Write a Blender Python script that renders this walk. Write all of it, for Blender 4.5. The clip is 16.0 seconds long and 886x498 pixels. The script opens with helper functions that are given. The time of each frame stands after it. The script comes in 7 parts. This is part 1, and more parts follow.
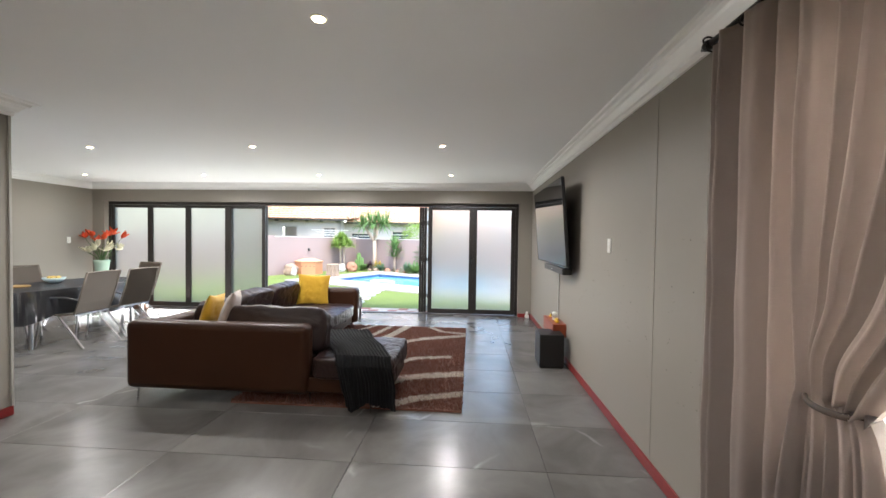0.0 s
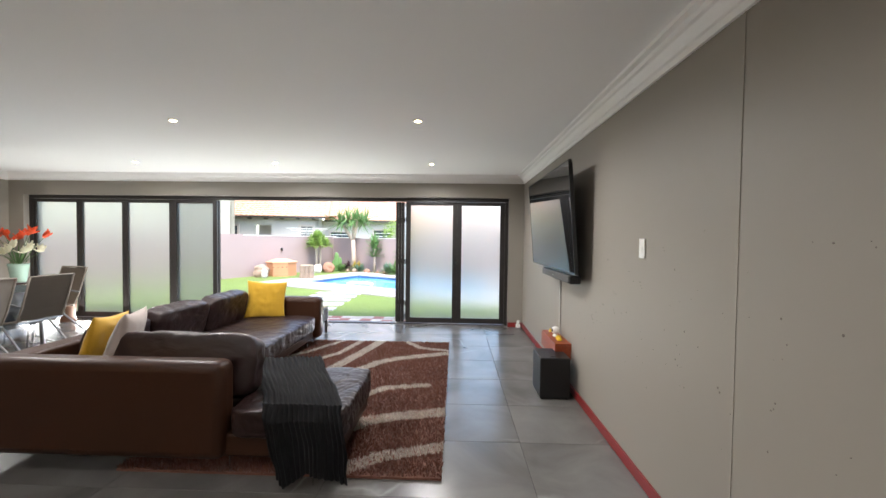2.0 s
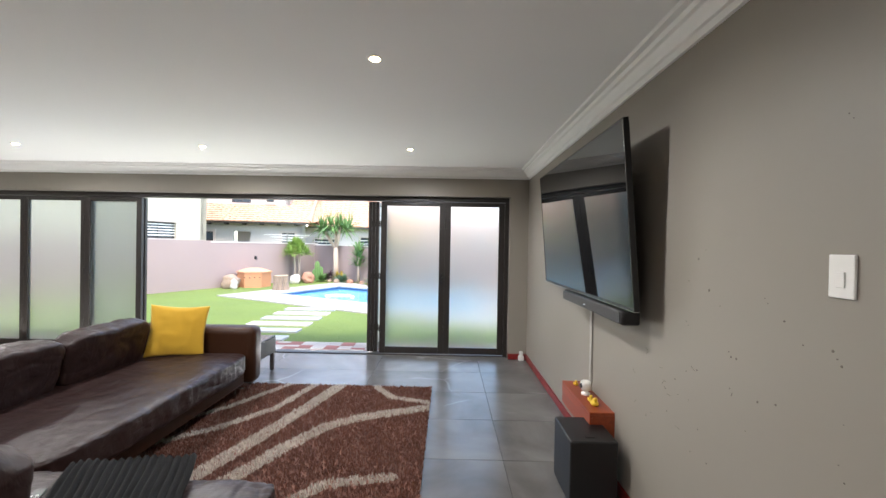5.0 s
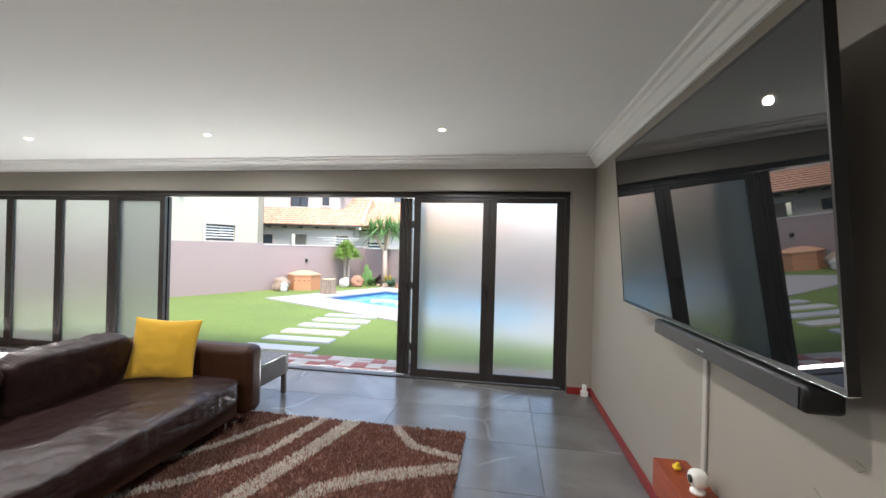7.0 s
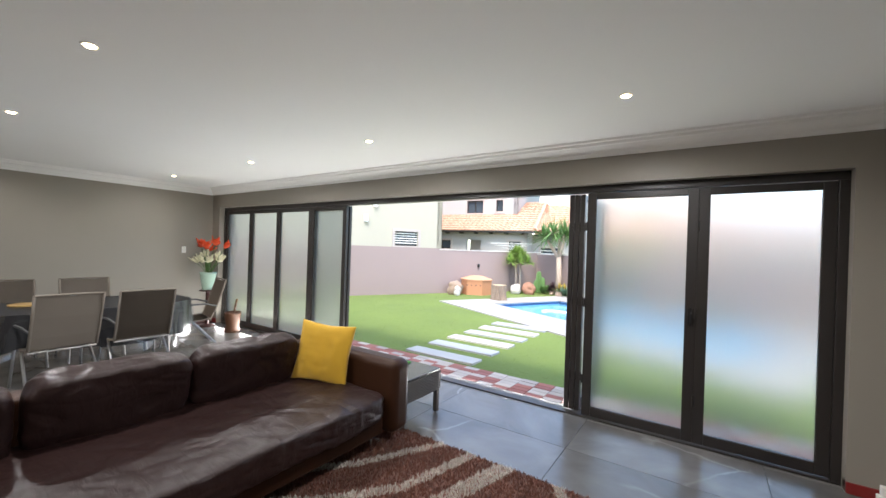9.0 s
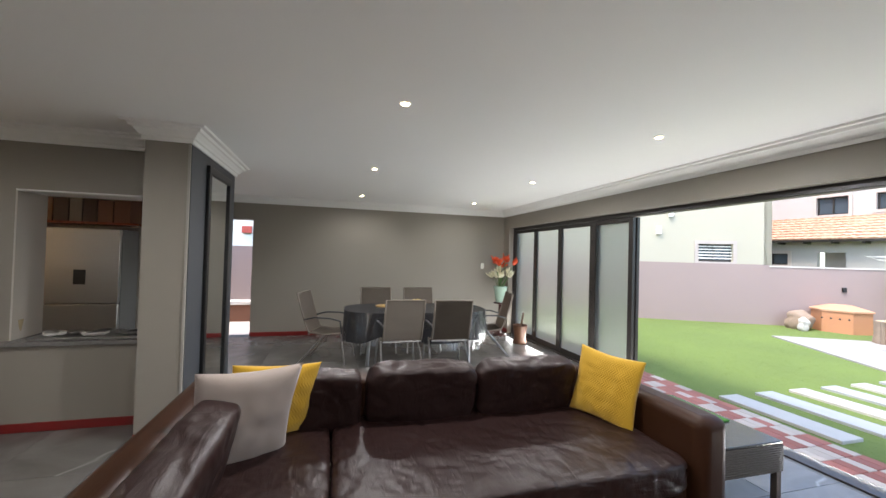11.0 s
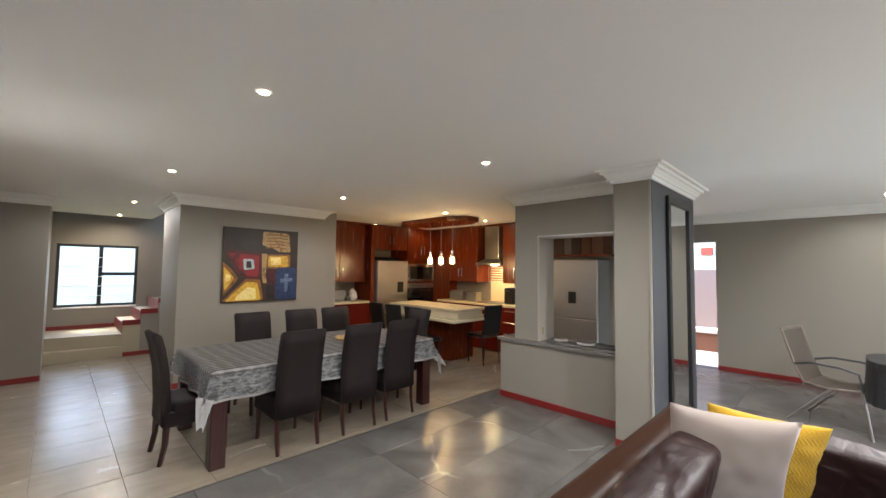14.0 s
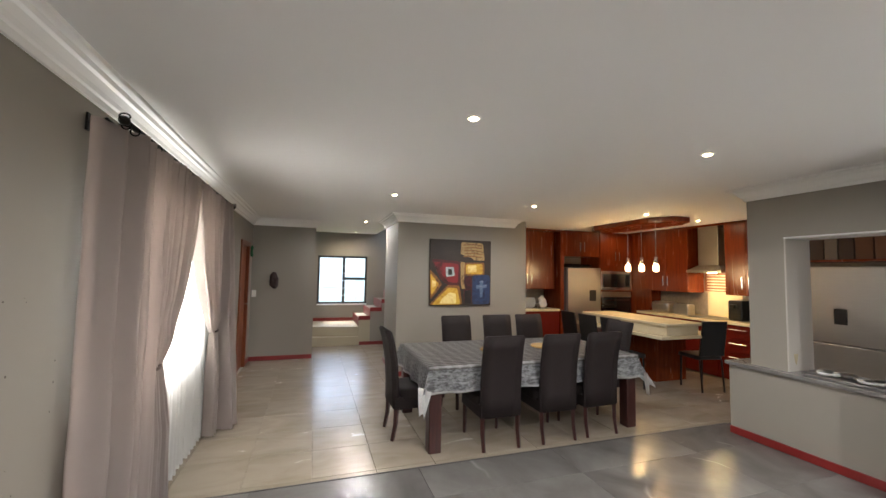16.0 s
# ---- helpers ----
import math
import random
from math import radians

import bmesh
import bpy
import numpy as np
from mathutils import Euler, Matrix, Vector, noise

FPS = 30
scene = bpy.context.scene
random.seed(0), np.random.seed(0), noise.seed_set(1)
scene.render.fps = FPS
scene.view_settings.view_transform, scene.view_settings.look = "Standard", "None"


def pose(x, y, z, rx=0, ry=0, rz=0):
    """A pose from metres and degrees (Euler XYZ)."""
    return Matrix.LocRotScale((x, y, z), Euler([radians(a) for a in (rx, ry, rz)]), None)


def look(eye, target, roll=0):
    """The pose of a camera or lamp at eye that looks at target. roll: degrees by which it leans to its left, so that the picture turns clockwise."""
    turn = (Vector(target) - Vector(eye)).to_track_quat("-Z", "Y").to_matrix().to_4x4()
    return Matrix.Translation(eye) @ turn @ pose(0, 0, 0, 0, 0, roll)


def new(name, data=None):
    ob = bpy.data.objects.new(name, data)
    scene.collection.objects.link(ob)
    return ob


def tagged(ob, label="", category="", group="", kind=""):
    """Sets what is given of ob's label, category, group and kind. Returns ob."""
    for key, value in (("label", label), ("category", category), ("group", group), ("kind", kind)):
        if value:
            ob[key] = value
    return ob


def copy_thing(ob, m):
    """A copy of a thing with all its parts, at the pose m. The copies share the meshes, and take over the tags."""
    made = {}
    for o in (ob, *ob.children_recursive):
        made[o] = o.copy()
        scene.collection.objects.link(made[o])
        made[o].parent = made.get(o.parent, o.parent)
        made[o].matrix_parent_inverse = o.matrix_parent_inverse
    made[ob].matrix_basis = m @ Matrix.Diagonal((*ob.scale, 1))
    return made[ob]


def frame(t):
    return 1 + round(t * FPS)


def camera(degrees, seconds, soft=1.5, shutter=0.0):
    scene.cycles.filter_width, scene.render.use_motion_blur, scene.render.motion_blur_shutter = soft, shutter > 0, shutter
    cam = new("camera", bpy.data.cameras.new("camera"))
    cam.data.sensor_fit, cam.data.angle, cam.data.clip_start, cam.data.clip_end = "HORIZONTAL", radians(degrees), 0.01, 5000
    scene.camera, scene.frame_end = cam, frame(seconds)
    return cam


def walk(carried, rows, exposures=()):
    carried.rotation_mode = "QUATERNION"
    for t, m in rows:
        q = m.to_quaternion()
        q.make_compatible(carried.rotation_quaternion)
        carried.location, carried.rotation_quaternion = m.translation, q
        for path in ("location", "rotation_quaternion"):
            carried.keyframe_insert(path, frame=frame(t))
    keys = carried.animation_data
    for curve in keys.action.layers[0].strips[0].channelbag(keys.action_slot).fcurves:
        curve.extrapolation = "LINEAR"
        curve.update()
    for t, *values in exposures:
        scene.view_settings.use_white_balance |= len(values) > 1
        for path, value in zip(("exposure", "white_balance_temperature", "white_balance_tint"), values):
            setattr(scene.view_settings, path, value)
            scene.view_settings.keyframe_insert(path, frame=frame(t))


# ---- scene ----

PATH = [
    (0, (-0.794, 0.318, 1.436), (-0.934, 2.313, 1.388), 0.8),
    (0.5, (-0.808, 0.538, 1.45), (-0.934, 2.533, 1.398), 0.7),
    (1, (-0.802, 0.755, 1.456), (-0.907, 2.752, 1.403), 0.7),
    (1.5, (-0.781, 0.998, 1.452), (-0.861, 2.996, 1.399), 0.6),
    (2, (-0.783, 1.229, 1.452), (-0.843, 3.227, 1.397), 0.7),
    (2.5, (-0.797, 1.461, 1.458), (-0.837, 3.46, 1.409), 0.7),
    (3, (-0.748, 1.692, 1.46), (-0.772, 3.691, 1.412), 0.7),
    (3.5, (-0.713, 1.9, 1.458), (-0.726, 3.899, 1.419), 0.8),
    (4, (-0.736, 2.107, 1.47), (-0.744, 4.107, 1.44), 0.9),
    (6.5, (-0.605, 3.237, 1.46), (-0.794, 5.228, 1.461), 1.4),
    (7, (-0.58, 3.436, 1.477), (-0.89, 5.412, 1.477), 1.5),
    (7.5, (-0.576, 3.602, 1.476), (-1.057, 5.544, 1.476), 1.6),
    (8, (-0.597, 3.774, 1.48), (-1.273, 5.656, 1.48), 1.7),
    (10.5, (-0.81, 4.27, 1.514), (-2.595, 5.173, 1.533), 1.8),
    (11, (-0.865, 4.275, 1.512), (-2.793, 4.806, 1.548), 1.6),
    (11.5, (-0.915, 4.285, 1.529), (-2.911, 4.41, 1.577), 1.6),
    (12, (-0.925, 4.273, 1.534), (-2.904, 3.991, 1.592), 1.5),
    (12.5, (-0.905, 4.27, 1.54), (-2.795, 3.618, 1.608), 1.4),
    (13, (-0.875, 4.264, 1.548), (-2.627, 3.302, 1.628), 1.1),
    (13.5, (-0.834, 4.262, 1.555), (-2.419, 3.046, 1.648), 0.9),
    (14, (-0.797, 4.249, 1.556), (-2.201, 2.828, 1.66), 0.7),
    (14.5, (-0.764, 4.233, 1.567), (-1.969, 2.64, 1.677), 0.6),
    (15, (-0.72, 4.212, 1.572), (-1.716, 2.482, 1.687), 0.7),
    (15.5, (-0.695, 4.201, 1.57), (-1.492, 2.371, 1.691), 0.8),
    (16, (-0.675, 4.202, 1.581), (-1.303, 2.307, 1.701), 1.0),
]
cam = camera(97.3, 16.0)
walk(cam, [(t, look(eye, target, roll)) for t, eye, target, roll in PATH], [(0, 3.4), (1.5, 3.42), (4, 3.3), (7, 3.04), (8, 2.98), (11.2, 2.9), (12.6, 3.5), (14, 3.62), (16, 3.74)])

# ---- light ----
SUN_EL, SUN_AZ = radians(60), radians(160)
world = bpy.data.worlds.new("sky")
scene.world = world
world.use_nodes = True
wn = world.node_tree.nodes
sky = wn.new("ShaderNodeTexSky")
sky.sky_type, sky.sun_disc = "NISHITA", False
sky.sun_elevation, sky.sun_rotation = SUN_EL, SUN_AZ
sky.air_density, sky.dust_density, sky.ozone_density = 1.0, 1.5, 0.6
wn["Background"].inputs["Strength"].default_value = 0.115
world.node_tree.links.new(sky.outputs[0], wn["Background"].inputs["Color"])


def add_lamp(name, kind, m, energy, color, **more):
    data = bpy.data.lights.new(name, kind)
    data.energy, data.color = energy, color
    ob = new(name, data)
    ob.matrix_world = m
    return ob, data


sun, sun_data = add_lamp("sun", "SUN", look((0, 0, 20), (-math.sin(SUN_AZ) * math.cos(SUN_EL), -math.cos(SUN_AZ) * math.cos(SUN_EL), 20 - math.sin(SUN_EL))), 0.6, (1.0, 0.95, 0.88))
sun_data.angle = radians(12)
# added unseen lamps: low fill strips at the threshold of the open doors (for bounce off the paving) and inside the
# frosted glass, and one in the window that stands in for the sky behind the sheer
doors_fill, d_ = add_lamp("doors_daylight", "AREA", look((-3.2, 8.0, -0.03), (-3.2, 7.0, 0.34)), 10.5, (1.0, 0.985, 0.955))
d_.shape, d_.size, d_.size_y = "RECTANGLE", 2.9, 0.08
# fill strip just above the floor inside the closed leaves, no real source there
glazing_fill, d_ = add_lamp("glazing_daylight", "AREA", look((-6.47, 7.64, 0.085), (-6.47, 7.0, 0.855)), 5.0, (1.0, 0.985, 0.955))
d_.shape, d_.size, d_.size_y = "RECTANGLE", 3.2, 0.2
window_light, d_ = add_lamp("window_daylight", "AREA", look((0.375, 0.9, 1.45), (-1.0, 0.9, 1.45)), 12.5, (1.0, 0.985, 0.96))
d_.shape, d_.size, d_.size_y = "RECTANGLE", 1.6, 1.2

# ---- materials ----


class Nodes:
    """A small helper round one material's node tree."""

    def __init__(self, name):
        self.m = bpy.data.materials.new(name)
        self.m.use_nodes = True
        self.t = self.m.node_tree
        self.b = self.t.nodes["Principled BSDF"]
        self.co = self.t.nodes.new("ShaderNodeTexCoord").outputs["Object"]

    def n(self, kind, **inputs):
        node = self.t.nodes.new(kind)
        for key, value in inputs.items():
            self.put(node.inputs[int(key[1:]) if key[0] == "i" and key[1:].isdigit() else key.replace("_", " ")], value)
        return node

    def put(self, socket, value):
        if isinstance(value, bpy.types.NodeSocket):
            self.t.links.new(value, socket)
        else:
            socket.default_value = value

    def noise(self, scale, detail=4.0, rough=0.6, stretch=None, distort=0.0):
        co = self.co
        if stretch:
            mp = self.n("ShaderNodeMapping", Vector=co)
            mp.inputs["Scale"].default_value = stretch
            co = mp.outputs[0]
        return self.n("ShaderNodeTexNoise", Vector=co, Scale=scale, Detail=detail, Roughness=rough, Distortion=distort).outputs["Fac"]

    def ramp(self, fac, *stops):
        node = self.n("ShaderNodeValToRGB", Fac=fac)
        el = node.color_ramp.elements
        while len(el) < len(stops):
            el.new(0.5)
        for e, (at, col) in zip(el, stops):
            e.position, e.color = at, (*col, 1) if len(col) == 3 else col
        return node.outputs["Color"]

    def mix(self, fac, a, b, mode="MIX"):
        node = self.t.nodes.new("ShaderNodeMix")
        node.data_type, node.blend_type = "RGBA", mode
        self.put(node.inputs[0], fac)
        self.put(node.inputs[6], a if isinstance(a, bpy.types.NodeSocket) else (*a, 1))
        self.put(node.inputs[7], b if isinstance(b, bpy.types.NodeSocket) else (*b, 1))
        return node.outputs[2]

    def bump(self, height, strength=0.3, dist=0.01):
        node = self.n("ShaderNodeBump", Height=height, Strength=strength, Distance=dist)
        prev = self.b.inputs["Normal"].links
        if prev:
            self.t.links.new(prev[0].from_socket, node.inputs["Normal"])
        self.t.links.new(node.outputs[0], self.b.inputs["Normal"])

    def per_piece(self):
        """Runs the pattern through the place, shifted from piece to piece."""
        at = self.t.nodes.new("ShaderNodeNewGeometry").outputs["Position"]
        jump = self.n("ShaderNodeCombineXYZ", Z=self.math("MULTIPLY", self.random(), 40.0))
        add = self.t.nodes.new("ShaderNodeVectorMath")
        self.put(add.inputs[0], at)
        self.put(add.inputs[1], jump.outputs[0])
        self.co = add.outputs[0]

    def random(self):
        return self.t.nodes.new("ShaderNodeObjectInfo").outputs["Random"]

    def math(self, op, a, b=0.0):
        node = self.t.nodes.new("ShaderNodeMath")
        node.operation = op
        self.put(node.inputs[0], a)
        self.put(node.inputs[1], b)
        return node.outputs[0]

    def done(self, color=None, rough=None, metal=None):
        for key, value in (("Base Color", color), ("Roughness", rough), ("Metallic", metal)):
            if value is not None:
                self.put(self.b.inputs[key], (*value, 1) if isinstance(value, tuple) and len(value) == 3 else value)
        return self.m


def shade(c, k):
    return tuple(min(1.0, v * k) for v in c)


def plain(name, color, rough=0.5, metal=0.0, var=0.12, big=1.5, fine=40.0, bump=0.15, dist=0.002, piece=0.0):
    """A surface with broad and fine variation of tone and a fine relief."""
    g = Nodes(name)
    broad, grain = g.noise(big, 3), g.noise(fine, 5)
    col = g.mix(broad, shade(color, 1 - var), shade(color, 1 + var))
    col = g.mix(g.math("MULTIPLY", grain, 0.5), col, g.mix(0.5, col, shade(color, 1 - 1.5 * var)))
    if piece:
        col = g.mix(g.random(), g.mix(1.0, col, (1 - piece,) * 3, "MULTIPLY"), col)
    if bump:
        g.bump(grain, bump, dist)
    r = g.math("ADD", g.math("MULTIPLY", broad, 0.12), max(0.02, rough - 0.06))
    return g.done(col, r, metal)


def wall_paint(name, color):
    g = Nodes(name)
    broad, roller = g.noise(0.7, 4), g.noise(160, 4)
    col = g.mix(broad, shade(color, 0.95), shade(color, 1.04))
    scuff = g.ramp(g.noise(9, 6, 0.75), (0.68, (0, 0, 0)), (0.78, (1, 1, 1)))
    col = g.mix(g.math("MULTIPLY", scuff, 0.12), col, shade(color, 0.6))
    g.bump(roller, 0.12, 0.001)
    g.bump(g.noise(2.5, 3), 0.05, 0.01)
    return g.done(col, g.math("ADD", g.math("MULTIPLY", broad, 0.15), 0.42))


def grey_tile():
    g = Nodes("grey_marble_tile")
    g.per_piece()
    cloud = g.noise(1.5, 6, 0.55, distort=0.7)
    col = g.ramp(cloud, (0.3, (0.096, 0.089, 0.082)), (0.5, (0.142, 0.134, 0.125)), (0.72, (0.2, 0.189, 0.177)))
    wob = g.n("ShaderNodeTexNoise", Vector=g.co, Scale=3.0, Detail=3.0).outputs["Color"]
    at = g.mix(0.14, g.co, wob)
    crack = g.t.nodes.new("ShaderNodeTexVoronoi")
    crack.feature = "DISTANCE_TO_EDGE"
    g.put(crack.inputs["Vector"], at)
    crack.inputs["Scale"].default_value = 0.85
    v1 = g.ramp(crack.outputs["Distance"], (0.0, (1, 1, 1)), (0.006, (0.5, 0.5, 0.5)), (0.014, (0, 0, 0)))
    gate = g.ramp(g.noise(1.3, 2), (0.54, (0, 0, 0)), (0.64, (1, 1, 1)))
    col = g.mix(g.math("MULTIPLY", g.math("MULTIPLY", v1, gate), 0.42), col, (0.46, 0.45, 0.44))
    col = g.mix(g.math("MULTIPLY", g.random(), 0.25), col, shade((0.15, 0.146, 0.14), 0.7))
    g.bump(g.noise(90, 3), 0.04, 0.001)
    return g.done(col, g.math("ADD", g.math("MULTIPLY", cloud, 0.05), 0.22))


def beige_tile():
    g = Nodes("beige_tile")
    g.per_piece()
    cloud = g.noise(2.2, 6, 0.55, (1, 2.2, 1), 0.8)
    col = g.ramp(cloud, (0.3, (0.25, 0.205, 0.15)), (0.55, (0.30, 0.255, 0.2)), (0.75, (0.335, 0.295, 0.235)))
    col = g.mix(g.math("MULTIPLY", g.random(), 0.35), col, (0.31, 0.26, 0.19))
    g.bump(g.noise(50, 4), 0.06, 0.001)
    return g.done(col, g.math("ADD", g.math("MULTIPLY", cloud, 0.12), 0.19))


def leather(name, color, rough=0.4, crinkle=0.3):
    g = Nodes(name)
    broad, pores = g.noise(3.0, 4), g.n("ShaderNodeTexVoronoi", Vector=g.co, Scale=420.0).outputs["Distance"]
    col = g.mix(broad, shade(color, 0.8), shade(color, 1.2))
    worn = g.ramp(g.noise(12, 6, 0.7), (0.6, (0, 0, 0)), (0.75, (1, 1, 1)))
    col = g.mix(g.math("MULTIPLY", worn, 0.12), col, shade(color, 1.7))
    crease = g.noise(11.0, 4, 0.55, (0.4, 1.5, 1.0), 1.2)
    g.bump(crease, crinkle, 0.016)
    g.bump(pores, 0.15, 0.001)
    return g.done(col, g.math("ADD", g.math("MULTIPLY", broad, 0.2), rough - 0.1))


def cloth(name, color, rough=0.9, weave=900.0, var=0.12, sheen=0.25):
    g = Nodes(name)
    broad = g.noise(4.0, 4)
    col = g.mix(broad, shade(color, 1 - var), shade(color, 1 + var))
    w = g.n("ShaderNodeTexVoronoi", Vector=g.co, Scale=weave).outputs["Distance"]
    col = g.mix(g.math("MULTIPLY", w, 0.35), col, shade(color, 0.7))
    g.bump(w, 0.35, 0.001)
    g.b.inputs["Sheen Weight"].default_value = sheen
    return g.done(col, rough)


def wood(name, light, dark, rough=0.35, stretch=(8, 8, 0.7), scale=3.0):
    g = Nodes(name)
    grain = g.noise(scale, 7, 0.62, stretch, 0.6)
    col = g.ramp(grain, (0.3, dark), (0.7, light))
    col = g.mix(g.math("MULTIPLY", g.noise(1.2, 2), 0.4), col, shade(dark, 0.9))
    g.bump(grain, 0.08, 0.001)
    return g.done(col, g.math("ADD", g.math("MULTIPLY", grain, 0.15), rough - 0.06))


def metal(name, color, rough=0.3, brushed=(1, 1, 60)):
    g = Nodes(name)
    fine = g.noise(6.0, 4, 0.6, brushed)
    col = g.mix(fine, shade(color, 0.88), shade(color, 1.08))
    g.bump(fine, 0.04, 0.0006)
    return g.done(col, g.math("ADD", g.math("MULTIPLY", fine, 0.15), rough - 0.07), 1.0)


def glow(name, color, strength):
    g = Nodes(name)
    g.b.inputs["Emission Color"].default_value = (*color, 1)
    g.b.inputs["Emission Strength"].default_value = strength
    return g.done(color, 0.4)


def frosted(name):
    g = Nodes(name)
    g.b.inputs["Transmission Weight"].default_value = 1.0
    g.b.inputs["IOR"].default_value = 1.2
    streak = g.noise(60, 2, 0.5, (1, 1, 0.05))
    g.bump(streak, 0.05, 0.001)
    return g.done((0.66, 0.69, 0.67), 0.46)


def clear(name, tint=(0.95, 0.98, 0.97)):
    g = Nodes(name)
    g.b.inputs["Transmission Weight"].default_value = 1.0
    g.b.inputs["IOR"].default_value = 1.01
    return g.done(tint, 0.02)


WALL = wall_paint("warm_grey_wall_paint", (0.27, 0.244, 0.208))
CEIL = plain("ceiling_paint", (0.89, 0.89, 0.885), 0.75, var=0.03, big=0.6, bump=0.05)
WHITE = plain("white_moulding_paint", (0.87, 0.865, 0.845), 0.5, var=0.04, big=2)
RED = plain("red_skirting_paint", (0.21, 0.016, 0.015), 0.38, var=0.15)
CHARCOAL = plain("charcoal_wall_paint", (0.055, 0.06, 0.068), 0.5, var=0.08)
BRONZE = plain("dark_bronze_aluminium", (0.022, 0.018, 0.016), 0.38, var=0.15, fine=200)
BLACK = plain("black_plastic", (0.007, 0.007, 0.0075), 0.35, var=0.2)
SCREEN = Nodes("tv_screen_glass").done((0.006, 0.007, 0.008), 0.02)
SCREEN.node_tree.nodes["Principled BSDF"].inputs["IOR"].default_value = 1.9
PLASTIC = plain("white_plastic", (0.8, 0.79, 0.75), 0.35, var=0.03)
CHROME = metal("brushed_chrome", (0.72, 0.72, 0.73), 0.22)
STEEL = metal("stainless_steel", (0.46, 0.45, 0.43), 0.34)
DARKSTEEL = plain("black_iron", (0.03, 0.027, 0.025), 0.4, 0.8)
FROST = frosted("frosted_glass")
GLASS = clear("clear_glass")
MIRROR = Nodes("mirror_silver").done((0.85, 0.87, 0.86), 0.03, 1.0)
TILE_G, TILE_B = grey_tile(), beige_tile()
GROUT = plain("grey_grout", (0.075, 0.073, 0.07), 0.8, var=0.1)
GROUT_B = plain("brown_grout", (0.3, 0.25, 0.19), 0.85, var=0.1)
LEATHER = leather("brown_leather", (0.019, 0.0082, 0.0072), 0.41, 0.3)
LEATHER_B = leather("tan_brown_leather_shell", (0.035, 0.0135, 0.0063), 0.42, 0.05)
LEATHER_B.node_tree.nodes["Principled BSDF"].inputs["Specular IOR Level"].default_value = 0.2
LEATHER.node_tree.nodes["Principled BSDF"].inputs["Specular IOR Level"].default_value = 0.34
YELLOW = cloth("mustard_quilted_cotton", (0.52, 0.3, 0.012), 0.85, 500)
CREAM = cloth("beige_velvet", (0.34, 0.28, 0.245), 0.85, 700)
THROW = cloth("black_ribbed_fleece", (0.0085, 0.0085, 0.0095), 0.95, 400, sheen=0.03)
CURTAIN = cloth("taupe_blackout_curtain", (0.47, 0.4, 0.36), 0.85, 1200, var=0.06, sheen=0.08)
RUG_BROWN = cloth("brown_shag_wool", (0.175, 0.066, 0.04), 0.95, 300, var=0.3)
RUG_CREAM = cloth("cream_shag_wool", (0.66, 0.62, 0.55), 0.95, 300, var=0.2)
WICKER = plain("grey_brown_wicker", (0.085, 0.07, 0.062), 0.6, var=0.3, fine=120, bump=0.5)
TURF = plain("artificial_turf", (0.05, 0.2, 0.025), 0.9, var=0.3, fine=300, bump=0.6)
MESH = cloth("taupe_mesh_sling", (0.17, 0.142, 0.115), 0.85, 1500, sheen=0.0)
SILVER = metal("silver_grey_tube", (0.33, 0.32, 0.31), 0.38)
BLACKCLOTH = cloth("black_tablecloth", (0.009, 0.0095, 0.012), 0.6, 900, sheen=0.0)
VINYL = leather("dark_brown_vinyl", (0.0155, 0.0105, 0.0102), 0.72, 0.04)
VINYL.node_tree.nodes["Principled BSDF"].inputs["Specular IOR Level"].default_value = 0.25
DARKWOOD = wood("mahogany_stain", (0.06, 0.016, 0.012), (0.022, 0.007, 0.006), 0.35)
CABINET = wood("cherry_cabinet_wood", (0.2, 0.034, 0.0065), (0.1, 0.014, 0.003), 0.24, (6, 6, 0.6))
REDCAB = plain("red_lacquer_cabinet", (0.11, 0.011, 0.007), 0.25, var=0.12)
STONE = plain("cream_stone_top", (0.62, 0.53, 0.36), 0.22, var=0.12, big=6, fine=90)
GRANITE = plain("grey_granite", (0.19, 0.18, 0.17), 0.25, var=0.35, big=30, fine=140)
SHELF = wood("orange_stained_shelf_wood", (0.36, 0.07, 0.02), (0.2, 0.035, 0.012), 0.35, (8, 0.8, 8))

# ---- mesh helpers ----


def box(bm, x0, x1, y0, y1, z0, z1, bevel=0.0, seg=2):
    vs = [bm.verts.new((x, y, z)) for x in (x0, x1) for y in (y0, y1) for z in (z0, z1)]
    fs = [bm.faces.new([vs[i] for i in f]) for f in ((0, 1, 3, 2), (4, 6, 7, 5), (0, 4, 5, 1), (2, 3, 7, 6), (0, 2, 6, 4), (1, 5, 7, 3))]
    if bevel:
        es = list({e for f in fs for e in f.edges})
        made = bmesh.ops.bevel(bm, geom=es, offset=bevel, segments=seg if bevel < 0.02 else 5, profile=0.5, affect="EDGES", clamp_overlap=True)
        if bevel >= 0.008:
            for f in made["faces"]:
                f.smooth = True
    return bm


def boxes(*sizes, bevel=0.0):
    bm = bmesh.new()
    for s in sizes:
        box(bm, *s, bevel=bevel)
    return bm


def quad_box(bm, o, a, b, c):
    """A block from a corner and three edge vectors."""
    o, a, b, c = (Vector(v) for v in (o, a, b, c))
    vs = [bm.verts.new(o + a * i + b * j + c * k) for i in (0, 1) for j in (0, 1) for k in (0, 1)]
    for f in ((0, 1, 3, 2), (4, 6, 7, 5), (0, 4, 5, 1), (2, 3, 7, 6), (0, 2, 6, 4), (1, 5, 7, 3)):
        bm.faces.new([vs[i] for i in f])
    return bm


